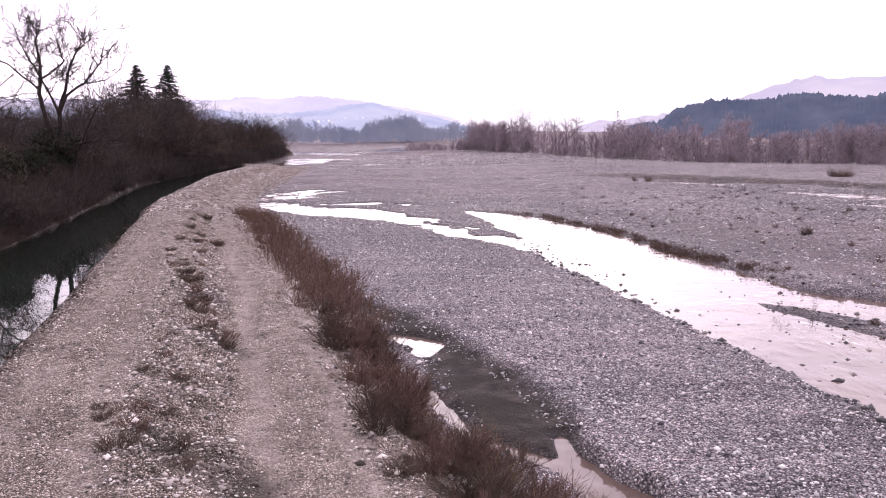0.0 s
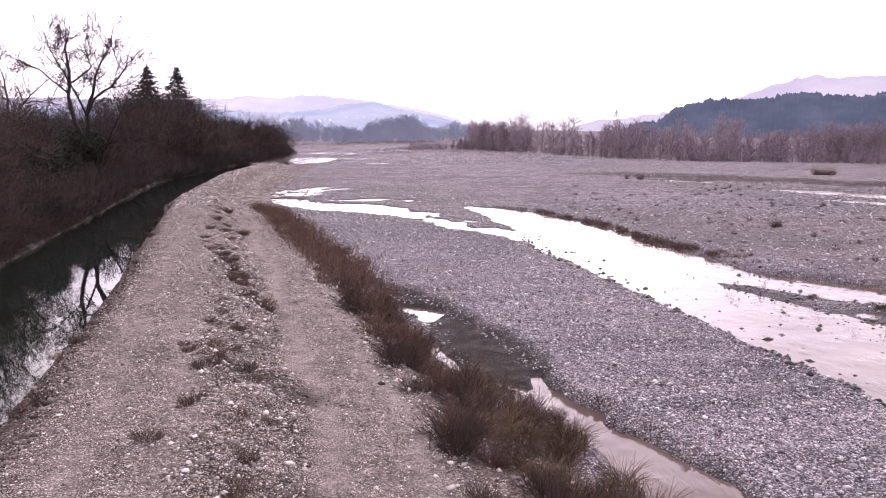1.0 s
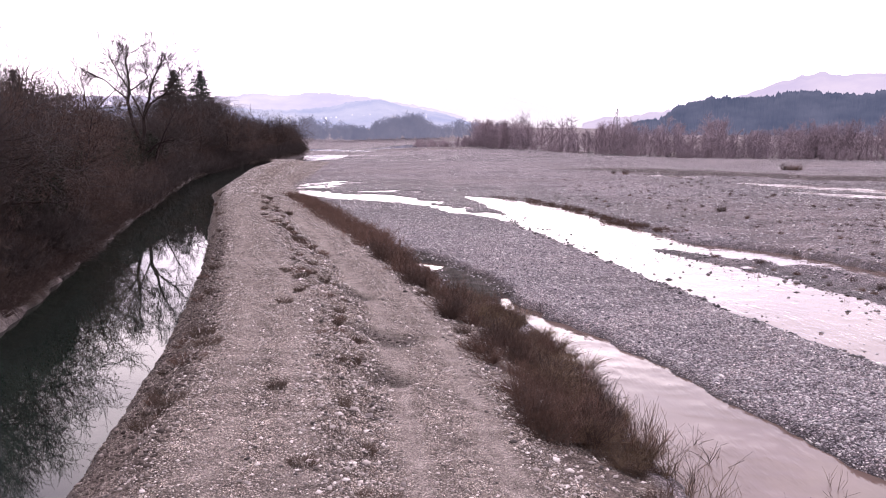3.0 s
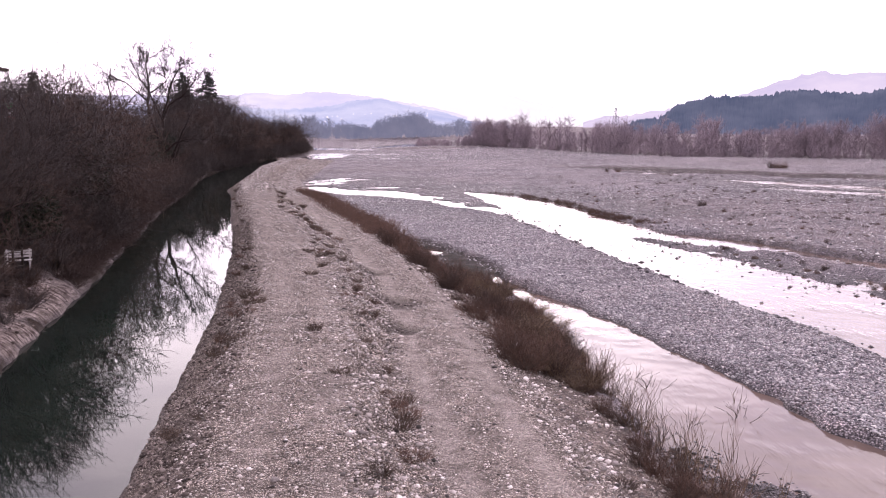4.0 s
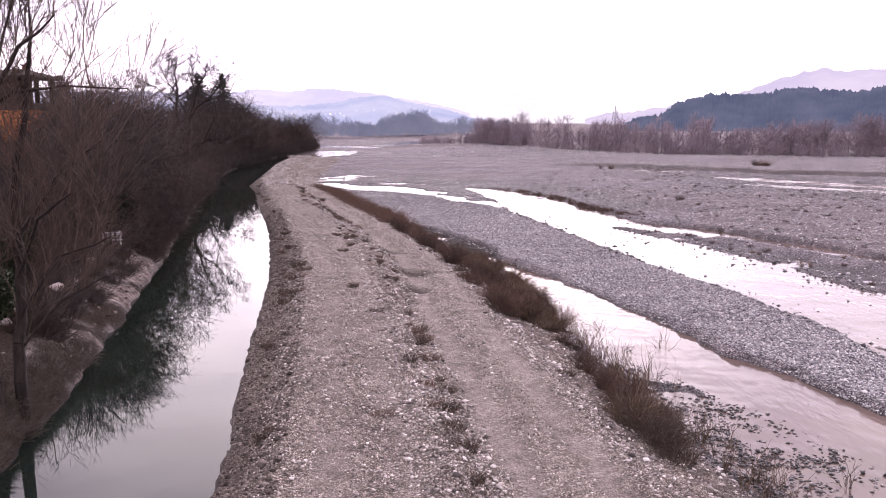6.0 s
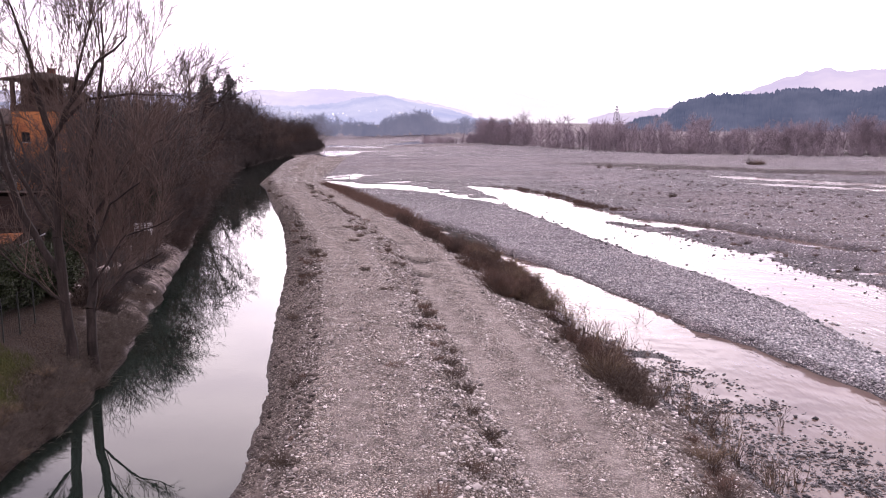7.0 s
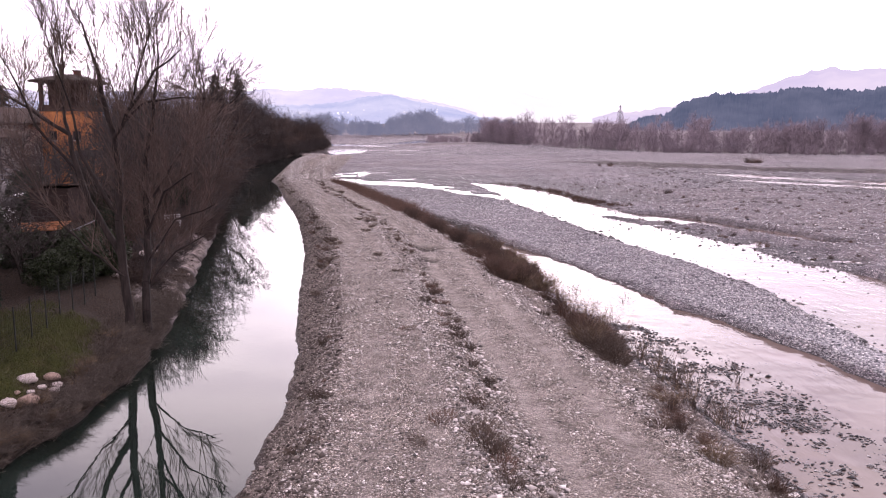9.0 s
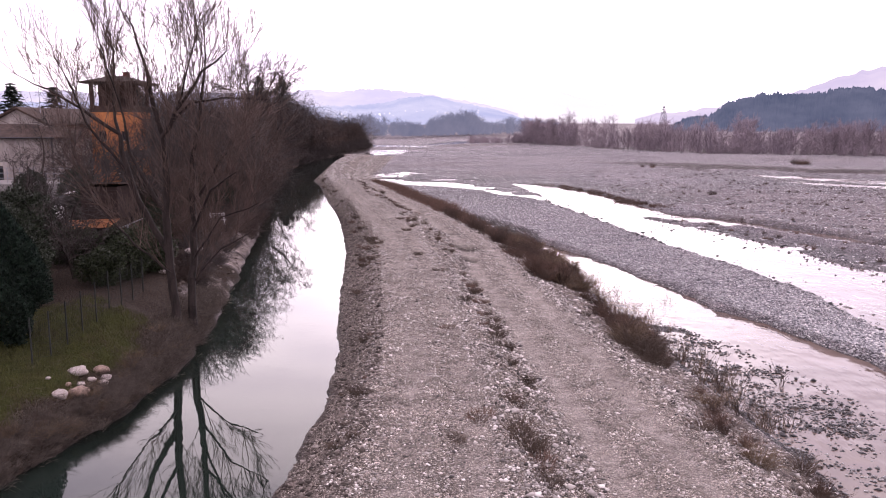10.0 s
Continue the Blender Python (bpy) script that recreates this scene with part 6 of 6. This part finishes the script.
def gable_house(x, y, z, w, d, eave, peak, label, wall, turn=0.0):
    """A gabled house with the gable to the front: walls with openings, two roof slopes, gutter pipe."""
    ob = thing("house", label, "house", pose(x, y, z, 0, 0, turn))
    holes = [(w * 0.28, w * 0.28 + 0.8, eave * 0.55, eave * 0.55 + 1.1), (w * 0.68, w * 0.68 + 0.8, eave * 0.55, eave * 0.55 + 1.1)]
    part("wall", wall_with_holes(w, eave, 0.3, holes), wall, ob)
    for h in holes:
        window(ob, h[0], h[2], 0.8, 1.1, 0, 0.25)
    gable = solid([[(0, 0.002, eave + 0.002), (w, 0.002, eave + 0.002), (w / 2, 0.002, peak - 0.05)], [(0, 0.298, eave + 0.002), (w, 0.298, eave + 0.002), (w / 2, 0.298, peak - 0.05)]])
    part("gable", gable, wall, ob)
    side = wall_with_holes(d - 0.6, eave, 0.3, [(1.0, 1.8, eave * 0.5, eave * 0.5 + 1.2), (3.2, 4.0, 0.3, eave * 0.42), (5.2, 6.0, 0.3, eave * 0.42)])
    bmesh.ops.transform(side, matrix=pose(w, 0.3, 0, 0, 0, 90), verts=side.verts)
    part("wall", side, wall, ob)
    for a, b, c in ((1.0, eave * 0.5, 1.2), (3.2, 0.3, eave * 0.42 - 0.3), (5.2, 0.3, eave * 0.42 - 0.3)):
        part("shutter", block(w - 0.12, w - 0.04, 0.3 + a, 0.3 + a + 0.8, b, b + c), OCHRE_DARK, ob, "closed dark wooden shutter")
    part("wall", block(0, 0.3, 0.3, d - 0.3, 0, eave), wall, ob)
    part("wall", block(0, w, d - 0.3, d, 0, peak - 0.6), wall, ob)
    e, t = 0.45, 0.16
    for sx in (-1, 1):
        edge = w / 2 + sx * (w / 2 + e)
        drop = (peak - eave) / (w / 2) * e
        ring = [(w / 2, peak), (edge, eave - drop), (edge, eave - drop + t), (w / 2, peak + t)]
        part("roof", solid([[(px, -e, pz) for px, pz in ring], [(px, d + e, pz) for px, pz in ring]]), TILES, ob, "weathered brown tile roof")
    pipe = Sticks()
    pipe.add((w + 0.05, -0.06, eave - 0.1), (w + 0.05, -0.06, 0), 0.05, 0.05)
    part("drainpipe", pipe.mesh("drainpipe", IRON, 8), IRON, ob)
    return ob


def outbuilding(x, y, z, w, d, eave, top):
    """A low block under a hipped tile roof, its eave to the front."""
    ob = thing("house", "low outbuilding with pale and brick-red plaster and tile roof", "house", pose(x, y, z))
    hole = (w - 4.6, w - 3.7, 1.2, 2.3)
    part("wall", wall_with_holes(w, eave, 0.3, [hole]), STAINED_PLASTER, ob)
    window(ob, hole[0], hole[2], 0.9, 1.1, 0, 0.25)
    part("wall", block(0, 0.3, 0.303, d, 0, eave), STAINED_PLASTER, ob)
    part("wall", block(w - 0.3, w, 0.303, d, 0, eave), STAINED_PLASTER, ob)
    part("wall", block(0.303, w - 0.303, d - 0.3, d, 0, eave), STAINED_PLASTER, ob)
    part("wall_panel", block(0.0, w - 6.6, -0.05, -0.003, 0.0, eave - 1.2), BRICK_RED, ob, "brick-red painted wall panel")
    e = 0.5
    foot_ring = [(-e, -e), (w + e, -e), (w + e, d + e), (-e, d + e)]
    part("roof", solid([[(a, b, eave + 0.003) for a, b in foot_ring], [(a, b, eave + 0.12) for a, b in foot_ring],
                        [(d / 2, d / 2 - 0.05, top), (w - d / 2, d / 2 - 0.05, top), (w - d / 2, d / 2 + 0.05, top), (d / 2, d / 2 + 0.05, top)]]), TILES, ob, "weathered brown tile roof")
    gutter = Sticks()
    gutter.add((-e, -e - 0.06, eave + 0.04), (w + e, -e - 0.06, eave + 0.04), 0.06, 0.06)
    part("gutter", gutter.mesh("gutter", IRON, 8), IRON, ob)
    pipe = Sticks()
    pipe.add((w + 0.06, -0.06, eave), (w + 0.06, -0.06, 0), 0.05, 0.05)
    part("drainpipe", pipe.mesh("drainpipe", IRON, 8), IRON, ob)
    return ob


STAINED_PLASTER = plain("stained_plaster", (0.56, 0.50, 0.47), (0.27, 0.235, 0.215), 0.55, 0.95, stretch=(1, 1, 0.5))
tower_house(-34.6, 36.5, 1.25)
gable_house(-40.3, 31, 1.2, 4.2, 12.5, 5.5, 6.6, "two-storey pale plastered house with a brown tile roof", WHITE_PLASTER)
outbuilding(-43.0, 25.2, 1.2, 10.0, 4.2, 4.35, 5.4)

mast = thing("roof_antenna", "thin metal aerial mast above the pale house", "antenna", pose(-37.3, 33, 7.7))
rod = Sticks()
rod.add((0, 0, -0.2), (0, 0, 2.1), 0.03, 0.02)
part("mast", rod.mesh("mast", STEEL, 6), STEEL, mast)
rod = Sticks()
for k in range(5):
    rod.add((-0.35, 0.02, 1.2 + 0.14 * k), (0.35, 0.02, 1.2 + 0.14 * k), 0.012, 0.012)
part("aerial", rod.mesh("aerial", STEEL, 4), STEEL, mast)


def hut(x, y, z, turn):
    """A dark plank hut on stilts with a lean-to roof and a railed deck below."""
    ob = thing("hut", "dark plank garden hut standing on stilts", "hut", pose(x, y, z, 0, 0, turn))
    w, d, z0, z1 = 1.75, 1.6, 1.25, 2.65
    for k in range(9):
        za = z0 + (z1 - z0) * k / 9
        part("plank", block(0, w, -0.012 * (k % 2), 0.04, za, za + (z1 - z0) / 9 - 0.012), PLANK, ob)
    for sx in (0.0, w - 0.04):
        part("side_wall", block(sx, sx + 0.04, 0.043, d, z0, z1), PLANK, ob)
    part("back_wall", block(0.043, w - 0.043, d - 0.04, d, z0, z1), PLANK, ob)
    part("floor", block(0.0, w, 0.0, d, z0 - 0.09, z0 - 0.004), PLANK, ob)
    part("roof", solid([[(-0.2, -0.25, z1 + 0.16), (w + 0.2, -0.25, z1 + 0.16), (w + 0.2, d + 0.2, z1 + 0.004), (-0.2, d + 0.2, z1 + 0.004)], [(-0.2, -0.25, z1 + 0.22), (w + 0.2, -0.25, z1 + 0.22), (w + 0.2, d + 0.2, z1 + 0.07), (-0.2, d + 0.2, z1 + 0.07)]]), TILES_DARK, ob, "dark sheet roof")
    for px, py in ((0.04, 0.04), (w - 0.14, 0.04), (0.04, d - 0.14), (w - 0.14, d - 0.14)):
        part("stilt", block(px, px + 0.1, py, py + 0.1, -0.2, z0 - 0.093), GREY_WOOD, ob)
    for k in range(6):
        part("baluster", block(0.25 + 0.22 * k, 0.29 + 0.22 * k, -0.03, 0.01, 0.75, z0 - 0.1), GREY_WOOD, ob)
    return ob


hut(-20.75, 1.0, 1.2, -6)


def lean_to(x, y, z, turn):
    """A low shelter roofed with orange boards on short posts."""
    ob = thing("board_shelter", "low garden shelter roofed with orange boards", "shelter", pose(x, y, z, 0, 0, turn))
    for k in range(8):
        part("board", solid([[(0, 0.17 * k, 1.0 + 0.03 * k), (2.2, 0.17 * k, 1.06 + 0.03 * k), (2.2, 0.17 * k + 0.16, 1.06 + 0.03 * k), (0, 0.17 * k + 0.16, 1.0 + 0.03 * k)],
                             [(0, 0.17 * k, 1.03 + 0.03 * k), (2.2, 0.17 * k, 1.09 + 0.03 * k), (2.2, 0.17 * k + 0.16, 1.09 + 0.03 * k), (0, 0.17 * k + 0.16, 1.03 + 0.03 * k)]]), ORANGE_BOARD, ob)
    for px, py in ((0.1, 0.1), (2.0, 0.1), (0.1, 1.2), (2.0, 1.2)):
        part("post", block(px, px + 0.08, py, py + 0.08, -0.2, 1.0), GREY_WOOD, ob)
    return ob


lean_to(-20.9, -1.1, 1.15, 3)
pole = thing("leaning_pole", "pale pole leaning across the garden", "pole", pose(-18.6, -3, 1.1))
rod = Sticks()
rod.add((-0.3, 0, 0.75), (1.9, 0.4, 1.7), 0.03, 0.025)
rod.add((1.3, 0.3, -0.2), (1.3, 0.3, 1.45), 0.035, 0.03)
part("bar", rod.mesh("bar", STEEL, 6), STEEL, pole)


def car(x, y, z, turn, paint, label, tall=1.0):
    """A parked car: lofted body, glasshouse, wheels, lamps."""
    ob = thing("car", label, "car", pose(x, y, z, 0, 0, turn))
    L, W = 4.1, 1.7

    def ring(px, lo, hi, half):
        return [(px, -half, lo), (px, half, lo), (px, half, (lo + hi) / 2 + 0.08), (px, half * 0.93, hi), (px, -half * 0.93, hi), (px, -half, (lo + hi) / 2 + 0.08)]

    rows = [(0, 0.32, 0.62, 0.72), (0.12, 0.25, 0.74, 0.8), (1.0, 0.22, 0.88, 0.85), (2.4, 0.22, 0.95, 0.85), (3.6, 0.22, 0.96, 0.85), (4.0, 0.26, 0.9, 0.8), (L, 0.36, 0.75, 0.72)]
    part("body", solid([ring(*q) for q in rows]), paint, ob)
    top = 1.42 * tall
    cab = solid([[(1.0, -0.76, 0.9), (1.0, 0.76, 0.9), (3.9, 0.76, 0.96), (3.9, -0.76, 0.96)], [(1.75, -0.62, top), (1.75, 0.62, top), (3.45, 0.62, top), (3.45, -0.62, top)]])
    part("glasshouse", cab, GLASS, ob, "dark car windows")
    part("roof_panel", block(1.72, 3.5, -0.64, 0.64, top + 0.002, top + 0.05, None, 0.02), paint, ob)
    for px in (0.78, 3.25):
        for sy in (-1, 1):
            s = Sticks()
            s.add((px, sy * 0.68, 0.31), (px, sy * 0.88, 0.31), 0.31, 0.31)
            wheel = part("wheel", s.mesh("wheel", RUBBER, 18), RUBBER, ob)
            bm = bmesh.new()
            bmesh.ops.create_cone(bm, cap_ends=True, segments=16, radius1=0.2, radius2=0.18, depth=0.03, matrix=pose(px, sy * 0.885, 0.31, 90))
            part("rim", bm, STEEL, wheel)
    for sy in (-0.55, 0.55):
        part("headlight", block(-0.01, 0.1, sy - 0.14, sy + 0.14, 0.56, 0.68, None, 0.02), GLASS, ob)
    return ob


car(-27.6, 10.5, 1.2, 12, WHITE_PAINT, "white car parked behind the garden bushes", 1.05)
car(-25.0, 8.3, 1.2, 80, WHITE_PAINT, "white car parked beside the garden hut", 1.0)


def wire_fence(points, label):
    """Iron posts with strained wires and a mesh of fine wire."""
    ob = thing("wire_fence", label, "fence")
    z = [height(*p) for p in points]
    for (x, y), zz in zip(points, z):
        s = Sticks()
        s.add((x, y, zz - 0.1), (x, y, zz + 1.2), 0.022, 0.02)
        part("post", s.mesh("post", DARK_IRON, 6), DARK_IRON, ob)
    s = Sticks()
    for (a, za), (b, zb) in zip(zip(points, z), zip(points[1:], z[1:])):
        for h in np.linspace(0.05, 1.15, 10):
            s.add((*a, za + h), (*b, zb + h), 0.0022, 0.0022)
        n = 9
        for k in range(n):
            u = k / n
            px, py, pz = a[0] + (b[0] - a[0]) * u, a[1] + (b[1] - a[1]) * u, za + (zb - za) * u
            s.add((px, py, pz + 0.05), (px, py, pz + 1.15), 0.0022, 0.0022)
    part("wire_mesh", s.mesh("wire_mesh", DARK_IRON, 3), DARK_IRON, ob)
    return ob


wire_fence([(-14.5, -17.0 + 0.98 * k) for k in range(9)], "thin iron wire fence along the grassy bank")


OLD_WOOD = plain("old_wood", (0.07, 0.055, 0.047), (0.03, 0.024, 0.02), 3, 0.95)


def rail_fence(points, label):
    ob = thing("rail_fence", label, "fence")
    for x, y in points:
        zz = height(x, y)
        part("post", block(x - 0.035, x + 0.035, y - 0.035, y + 0.035, zz - 0.2, zz + 1.0, None, 0.01), OLD_WOOD, ob)
    for (xa, ya), (xb, yb) in zip(points, points[1:]):
        for h in (0.35, 0.65, 0.92):
            za, zb = height(xa, ya) + h, height(xb, yb) + h
            s = Sticks()
            s.add((xa + 0.035, ya, za), (xb + 0.035, yb, zb), 0.026, 0.026)
            part("rail", s.mesh("rail", OLD_WOOD, 4), OLD_WOOD, ob)
    return ob


rail_fence([(-15.4 - 0.155 * k, 0.8 + 1.1 * k) for k in range(9)], "weathered dark wooden rail fence on the bank's edge")


def bench(x, y, z, turn):
    ob = thing("garden_bench", "white slatted garden bench beside the rail fence", "bench", pose(x, y, z, 0, 0, turn) @ Matrix.Scale(0.75, 4))
    for k in range(4):
        part("seat_slat", block(0, 1.2, 0.11 * k, 0.11 * k + 0.09, 0.42, 0.45), WHITE_PAINT, ob)
    for k in range(3):
        part("back_slat", block(0, 1.2, 0.46, 0.49, 0.55 + 0.13 * k, 0.64 + 0.13 * k), WHITE_PAINT, ob)
    for px in (0.06, 1.06):
        part("leg", block(px, px + 0.07, 0.02, 0.09, -0.05, 0.42), WHITE_PAINT, ob)
        part("leg", block(px, px + 0.07, 0.493, 0.56, -0.05, 0.95), WHITE_PAINT, ob)
    return ob


bench(-17.2, 9.4, height(-17, 9.6), 20)

flag = thing("flag", "green, white and red flag on a thin pole", "flag", pose(-21.8, 21, 1.2))
rod = Sticks()
rod.add((0, 0, -0.2), (0, 0, 6.3), 0.03, 0.02)
part("pole", rod.mesh("pole", STEEL, 6), STEEL, flag)
for k, cloth in enumerate((GREEN_CLOTH, WHITE_CLOTH, RED_CLOTH)):
    bm = bmesh.new()
    cols = [[bm.verts.new((0.03 + 0.07 * j - 0.02 * i, 0.05 * math.sin(j * 1.3 + i), 6.1 - 0.32 * k - 0.32 * i / 3)) for j in range(6)] for i in range(4)]
    for a, b in zip(cols, cols[1:]):
        for j in range(5):
            bm.faces.new((a[j], a[j + 1], b[j + 1], b[j]))
    ob = part("cloth", bm, cloth, flag)
    ob.modifiers.new("thick", "SOLIDIFY").thickness = 0.006


def railing(x, y, z, turn, length, label):
    ob = thing("railing", label, "railing", pose(x, y, z, 0, 0, turn))
    for k in range(int(length / 0.9) + 1):
        s = Sticks()
        s.add((0.9 * k, 0, -0.2), (0.9 * k, 0, 1.05), 0.025, 0.025)
        part("post", s.mesh("post", STEEL, 6), STEEL, ob)
    for h in (0.35, 0.7, 1.05):
        s = Sticks()
        s.add((-0.1, 0.0, h), (length + 0.1, 0.0, h), 0.022, 0.022)
        part("rail", s.mesh("rail", STEEL, 6), STEEL, ob)
    return ob


railing(-35.5, 20, 2.6, -4, 6.0, "galvanised steel railing before the pale house")
terrace = thing("terrace", "raised grey terrace before the pale house", "terrace", pose(-36, 19.6, 1.2))
part("slab", block(0, 6.4, 0.0, 4, -0.2, 1.38, None, 0.03), plain("concrete", (0.33, 0.31, 0.30), (0.2, 0.19, 0.18), 1.5, 0.9), terrace)

# hedges and evergreen bushes of the gardens
thuja = leafy("thuja", 3, 2.6, 3.9, 62000, 0.085, THUJA, "dense dark green thuja bush by the wire fence", True)
put_first(thuja, -16.4, -15.2, 0, 1.0)
laurel = leafy("evergreen_bush", 4, 2.6, 3.0, 11000, 0.115, LEAF, "rounded dark evergreen bush in the garden")
tagged(laurel, group="evergreen bushes")
put_first(laurel, -20.9, -4.2, 0, 1.0)
hedge = leafy("evergreen_bush", 6, 1.8, 1.5, 7000, 0.09, IVY, "low yellow-green hedge bush in the garden")
tagged(hedge, group="evergreen bushes")
put_first(hedge, -17.2, -4.6, 0, 1.0)
for x, y, size, model in ((-18.3, -4.2, 0.9, hedge), (-19.4, -4.0, 0.95, hedge), (-16.3, -4.6, 1.05, hedge), (-15.5, -5.6, 1.1, hedge), (-15.9, -7.0, 1.0, hedge), (-16.2, -8.3, 0.85, hedge), (-21.4, 3.4, 0.8, laurel), (-23.2, 0.6, 0.8, laurel), (-22.6, 6.6, 0.75, laurel), (-18.4, 4.6, 0.55, laurel), (-17.9, 6.9, 0.5, hedge), (-26.4, 14, 0.9, laurel), (-30.5, 16.4, 0.8, laurel), (-24.5, -2.5, 1.0, laurel), (-17.6, 1.6, 0.55, laurel), (-18.9, 9.5, 0.7, laurel), (-19.8, 12.5, 0.75, hedge), (-20.8, 15.5, 0.8, laurel), (-21.6, 19, 0.9, laurel), (-19.5, 15, 0.9, hedge), (-22.8, 23, 0.9, laurel), (-17.0, 3.2, 0.6, hedge), (-19.0, 17.5, 0.6, laurel), (-23.8, 18, 0.8, hedge), (-20.6, 23, 0.8, laurel), (-19.2, -8.5, 0.9, laurel), (-18.2, -10.2, 0.8, laurel), (-17.4, -11.6, 0.7, laurel)):
    stand(model, x, y, x * 77 % 360, size)

for k in range(14):
    y = 14 + 5.0 * k + (k * 37 % 11) * 0.3
    stand(laurel, float(canal_left(y)) - 2.6 - (k * 53 % 7) * 0.5, y, k * 77 % 360, 0.9 + (k * 29 % 10) * 0.07, label="dark ivy-grown bush in the bank thicket")

orchard_models = [
    bare_tree("garden_tree", 201, dict(WIDE, levels=3, kids=(5, 6, 6), bend=0.25), 4.2, 0.07, 1, None, "small leafless garden tree"),
    bare_tree("garden_tree", 202, dict(WIDE, levels=3, kids=(6, 6, 5), bend=0.3), 3.4, 0.06, 2, None, "small twiggy leafless garden tree"),
]
scatter(orchard_models, [(-17.6, -7.4, 0.8), (-18.3, -6.2, 0.85), (-19.8, -1.8, 1.1), (-21.8, -0.4, 1.2), (-20.9, 5.2, 1.3), (-23.5, 9.0, 1.4), (-24.8, 4.2, 1.2), (-27, 17, 1.5), (-30, 23, 1.7), (-25.5, 25, 1.6), (-32.4, 27, 1.8), (-22.5, 14, 1.3), (-19.6, 9, 1.0)], "bare trees in the gardens")
stand(left_models[1], -33.5, 24.5, 40, 0.85)
stand(left_models[0], -30.8, 29, 140, 0.9)
stand(left_models[2], -24.0, 30, 200, 0.9)
stand(left_models[0], -37, 47, 20, 1.1)
stand(left_models[2], -31, 52, 80, 1.1)


def pylon(x, y, z, tall):
    """A lattice power pylon: four tapering legs, braces and cross-arms."""
    ob = thing("power_pylon", "grey lattice power pylon above the far wood", "pylon", pose(x, y, z, 0, 0, 20))
    half = lambda h: 1.7 * (1 - h / tall) ** 0.8 + 0.28
    corners = ((-1, -1), (1, -1), (1, 1), (-1, 1))
    levels = np.linspace(0, tall, 10)
    for cx, cy in corners:
        s = Sticks()
        for a, b in zip(levels, levels[1:]):
            s.add((cx * half(a), cy * half(a), a), (cx * half(b), cy * half(b), b), 0.13, 0.12)
        part("leg", s.mesh("leg", STEEL, 4), STEEL, ob)
    s = Sticks()
    for a, b in zip(levels, levels[1:]):
        for k in range(4):
            (ax, ay), (bx, by) = corners[k], corners[(k + 1) % 4]
            s.add((ax * half(a), ay * half(a), a), (bx * half(b), by * half(b), b), 0.06, 0.06)
            s.add((bx * half(a), by * half(a), a), (ax * half(b), ay * half(b), b), 0.06, 0.06)
            s.add((ax * half(b), ay * half(b), b), (bx * half(b), by * half(b), b), 0.06, 0.06)
    part("bracing", s.mesh("bracing", STEEL, 3), STEEL, ob)
    for h in (tall * 0.8, tall * 0.9):
        s = Sticks()
        for sx in (-1, 1):
            s.add((0, 0, h + 0.4), (sx * 2.4, 0, h), 0.09, 0.07)
            s.add((0, 0, h - 0.4), (sx * 2.4, 0, h), 0.09, 0.07)
        part("cross_arm", s.mesh("cross_arm", STEEL, 3), STEEL, ob)
    return ob


pylon(118, 400, -0.5, 15.5)

# scattered far houses on the slope and one by the wood
# walls and roofs glow pale to stand in for the haze before them
HAZED_HOUSE = haze_mat("far_house", (0.74, 0.71, 0.84), (0.98, 0.94, 0.98), 0.80, 0.02)
r = random.Random(31)
model = None
for k in range(40):
    az, el = radians(r.uniform(-8.5, 3.5)), radians(r.uniform(0.2, 0.9))
    d = 1950
    m = pose(math.sin(az) * d - 2, math.cos(az) * d, math.tan(el) * d + 2, 0, 0, r.uniform(-30, 30))
    if model is None:
        w, h = 12, 6
        model = thing("far_house", "pale house on the hazy slope", "house", m @ Matrix.Scale(0.5, 4), "houses on the far slope")
        part("wall", block(-w / 2, w / 2, -4, 4, -4, h), HAZED_HOUSE, model)
        part("roof", solid([[(-w / 2, -4.5, h), (-w / 2, 4.5, h), (-w / 2, 0, h + 3)], [(w / 2, -4.5, h), (w / 2, 4.5, h), (w / 2, 0, h + 3)]]), HAZED_HOUSE, model)
    else:
        copy_thing(model, m @ Matrix.Scale(r.uniform(0.25, 0.6), 4))


# ---- grass of the lawn ----
r = np.random.default_rng(12)
n = 16000
y = -22 + 13 * r.uniform(0, 1, n)
x = canal_left(y) - r.uniform(0.7, 4.5, n)
z, shares = survey(x[None], y[None])
z, green = z[0], shares["lawn"][0]
blades = Sticks()
for px, py, pz, g, a, h in zip(x, y, z, green, r.uniform(0, 6.28, n), r.uniform(0.05, 0.16, n)):
    if g > 0.25:
        blades.add((px, py, pz - 0.02), (px + math.cos(a) * h * 0.5, py + math.sin(a) * h * 0.5, pz + h), 0.006, 0.002)
GRASS = plain("grass_blade", (0.105, 0.112, 0.032), (0.045, 0.05, 0.015), 3, 0.7, at_object=False)
tagged(new("lawn_grass", blades.mesh("lawn_grass", GRASS, 3)), "short yellowish green grass on the garden bank", "grass", kind="stuff")
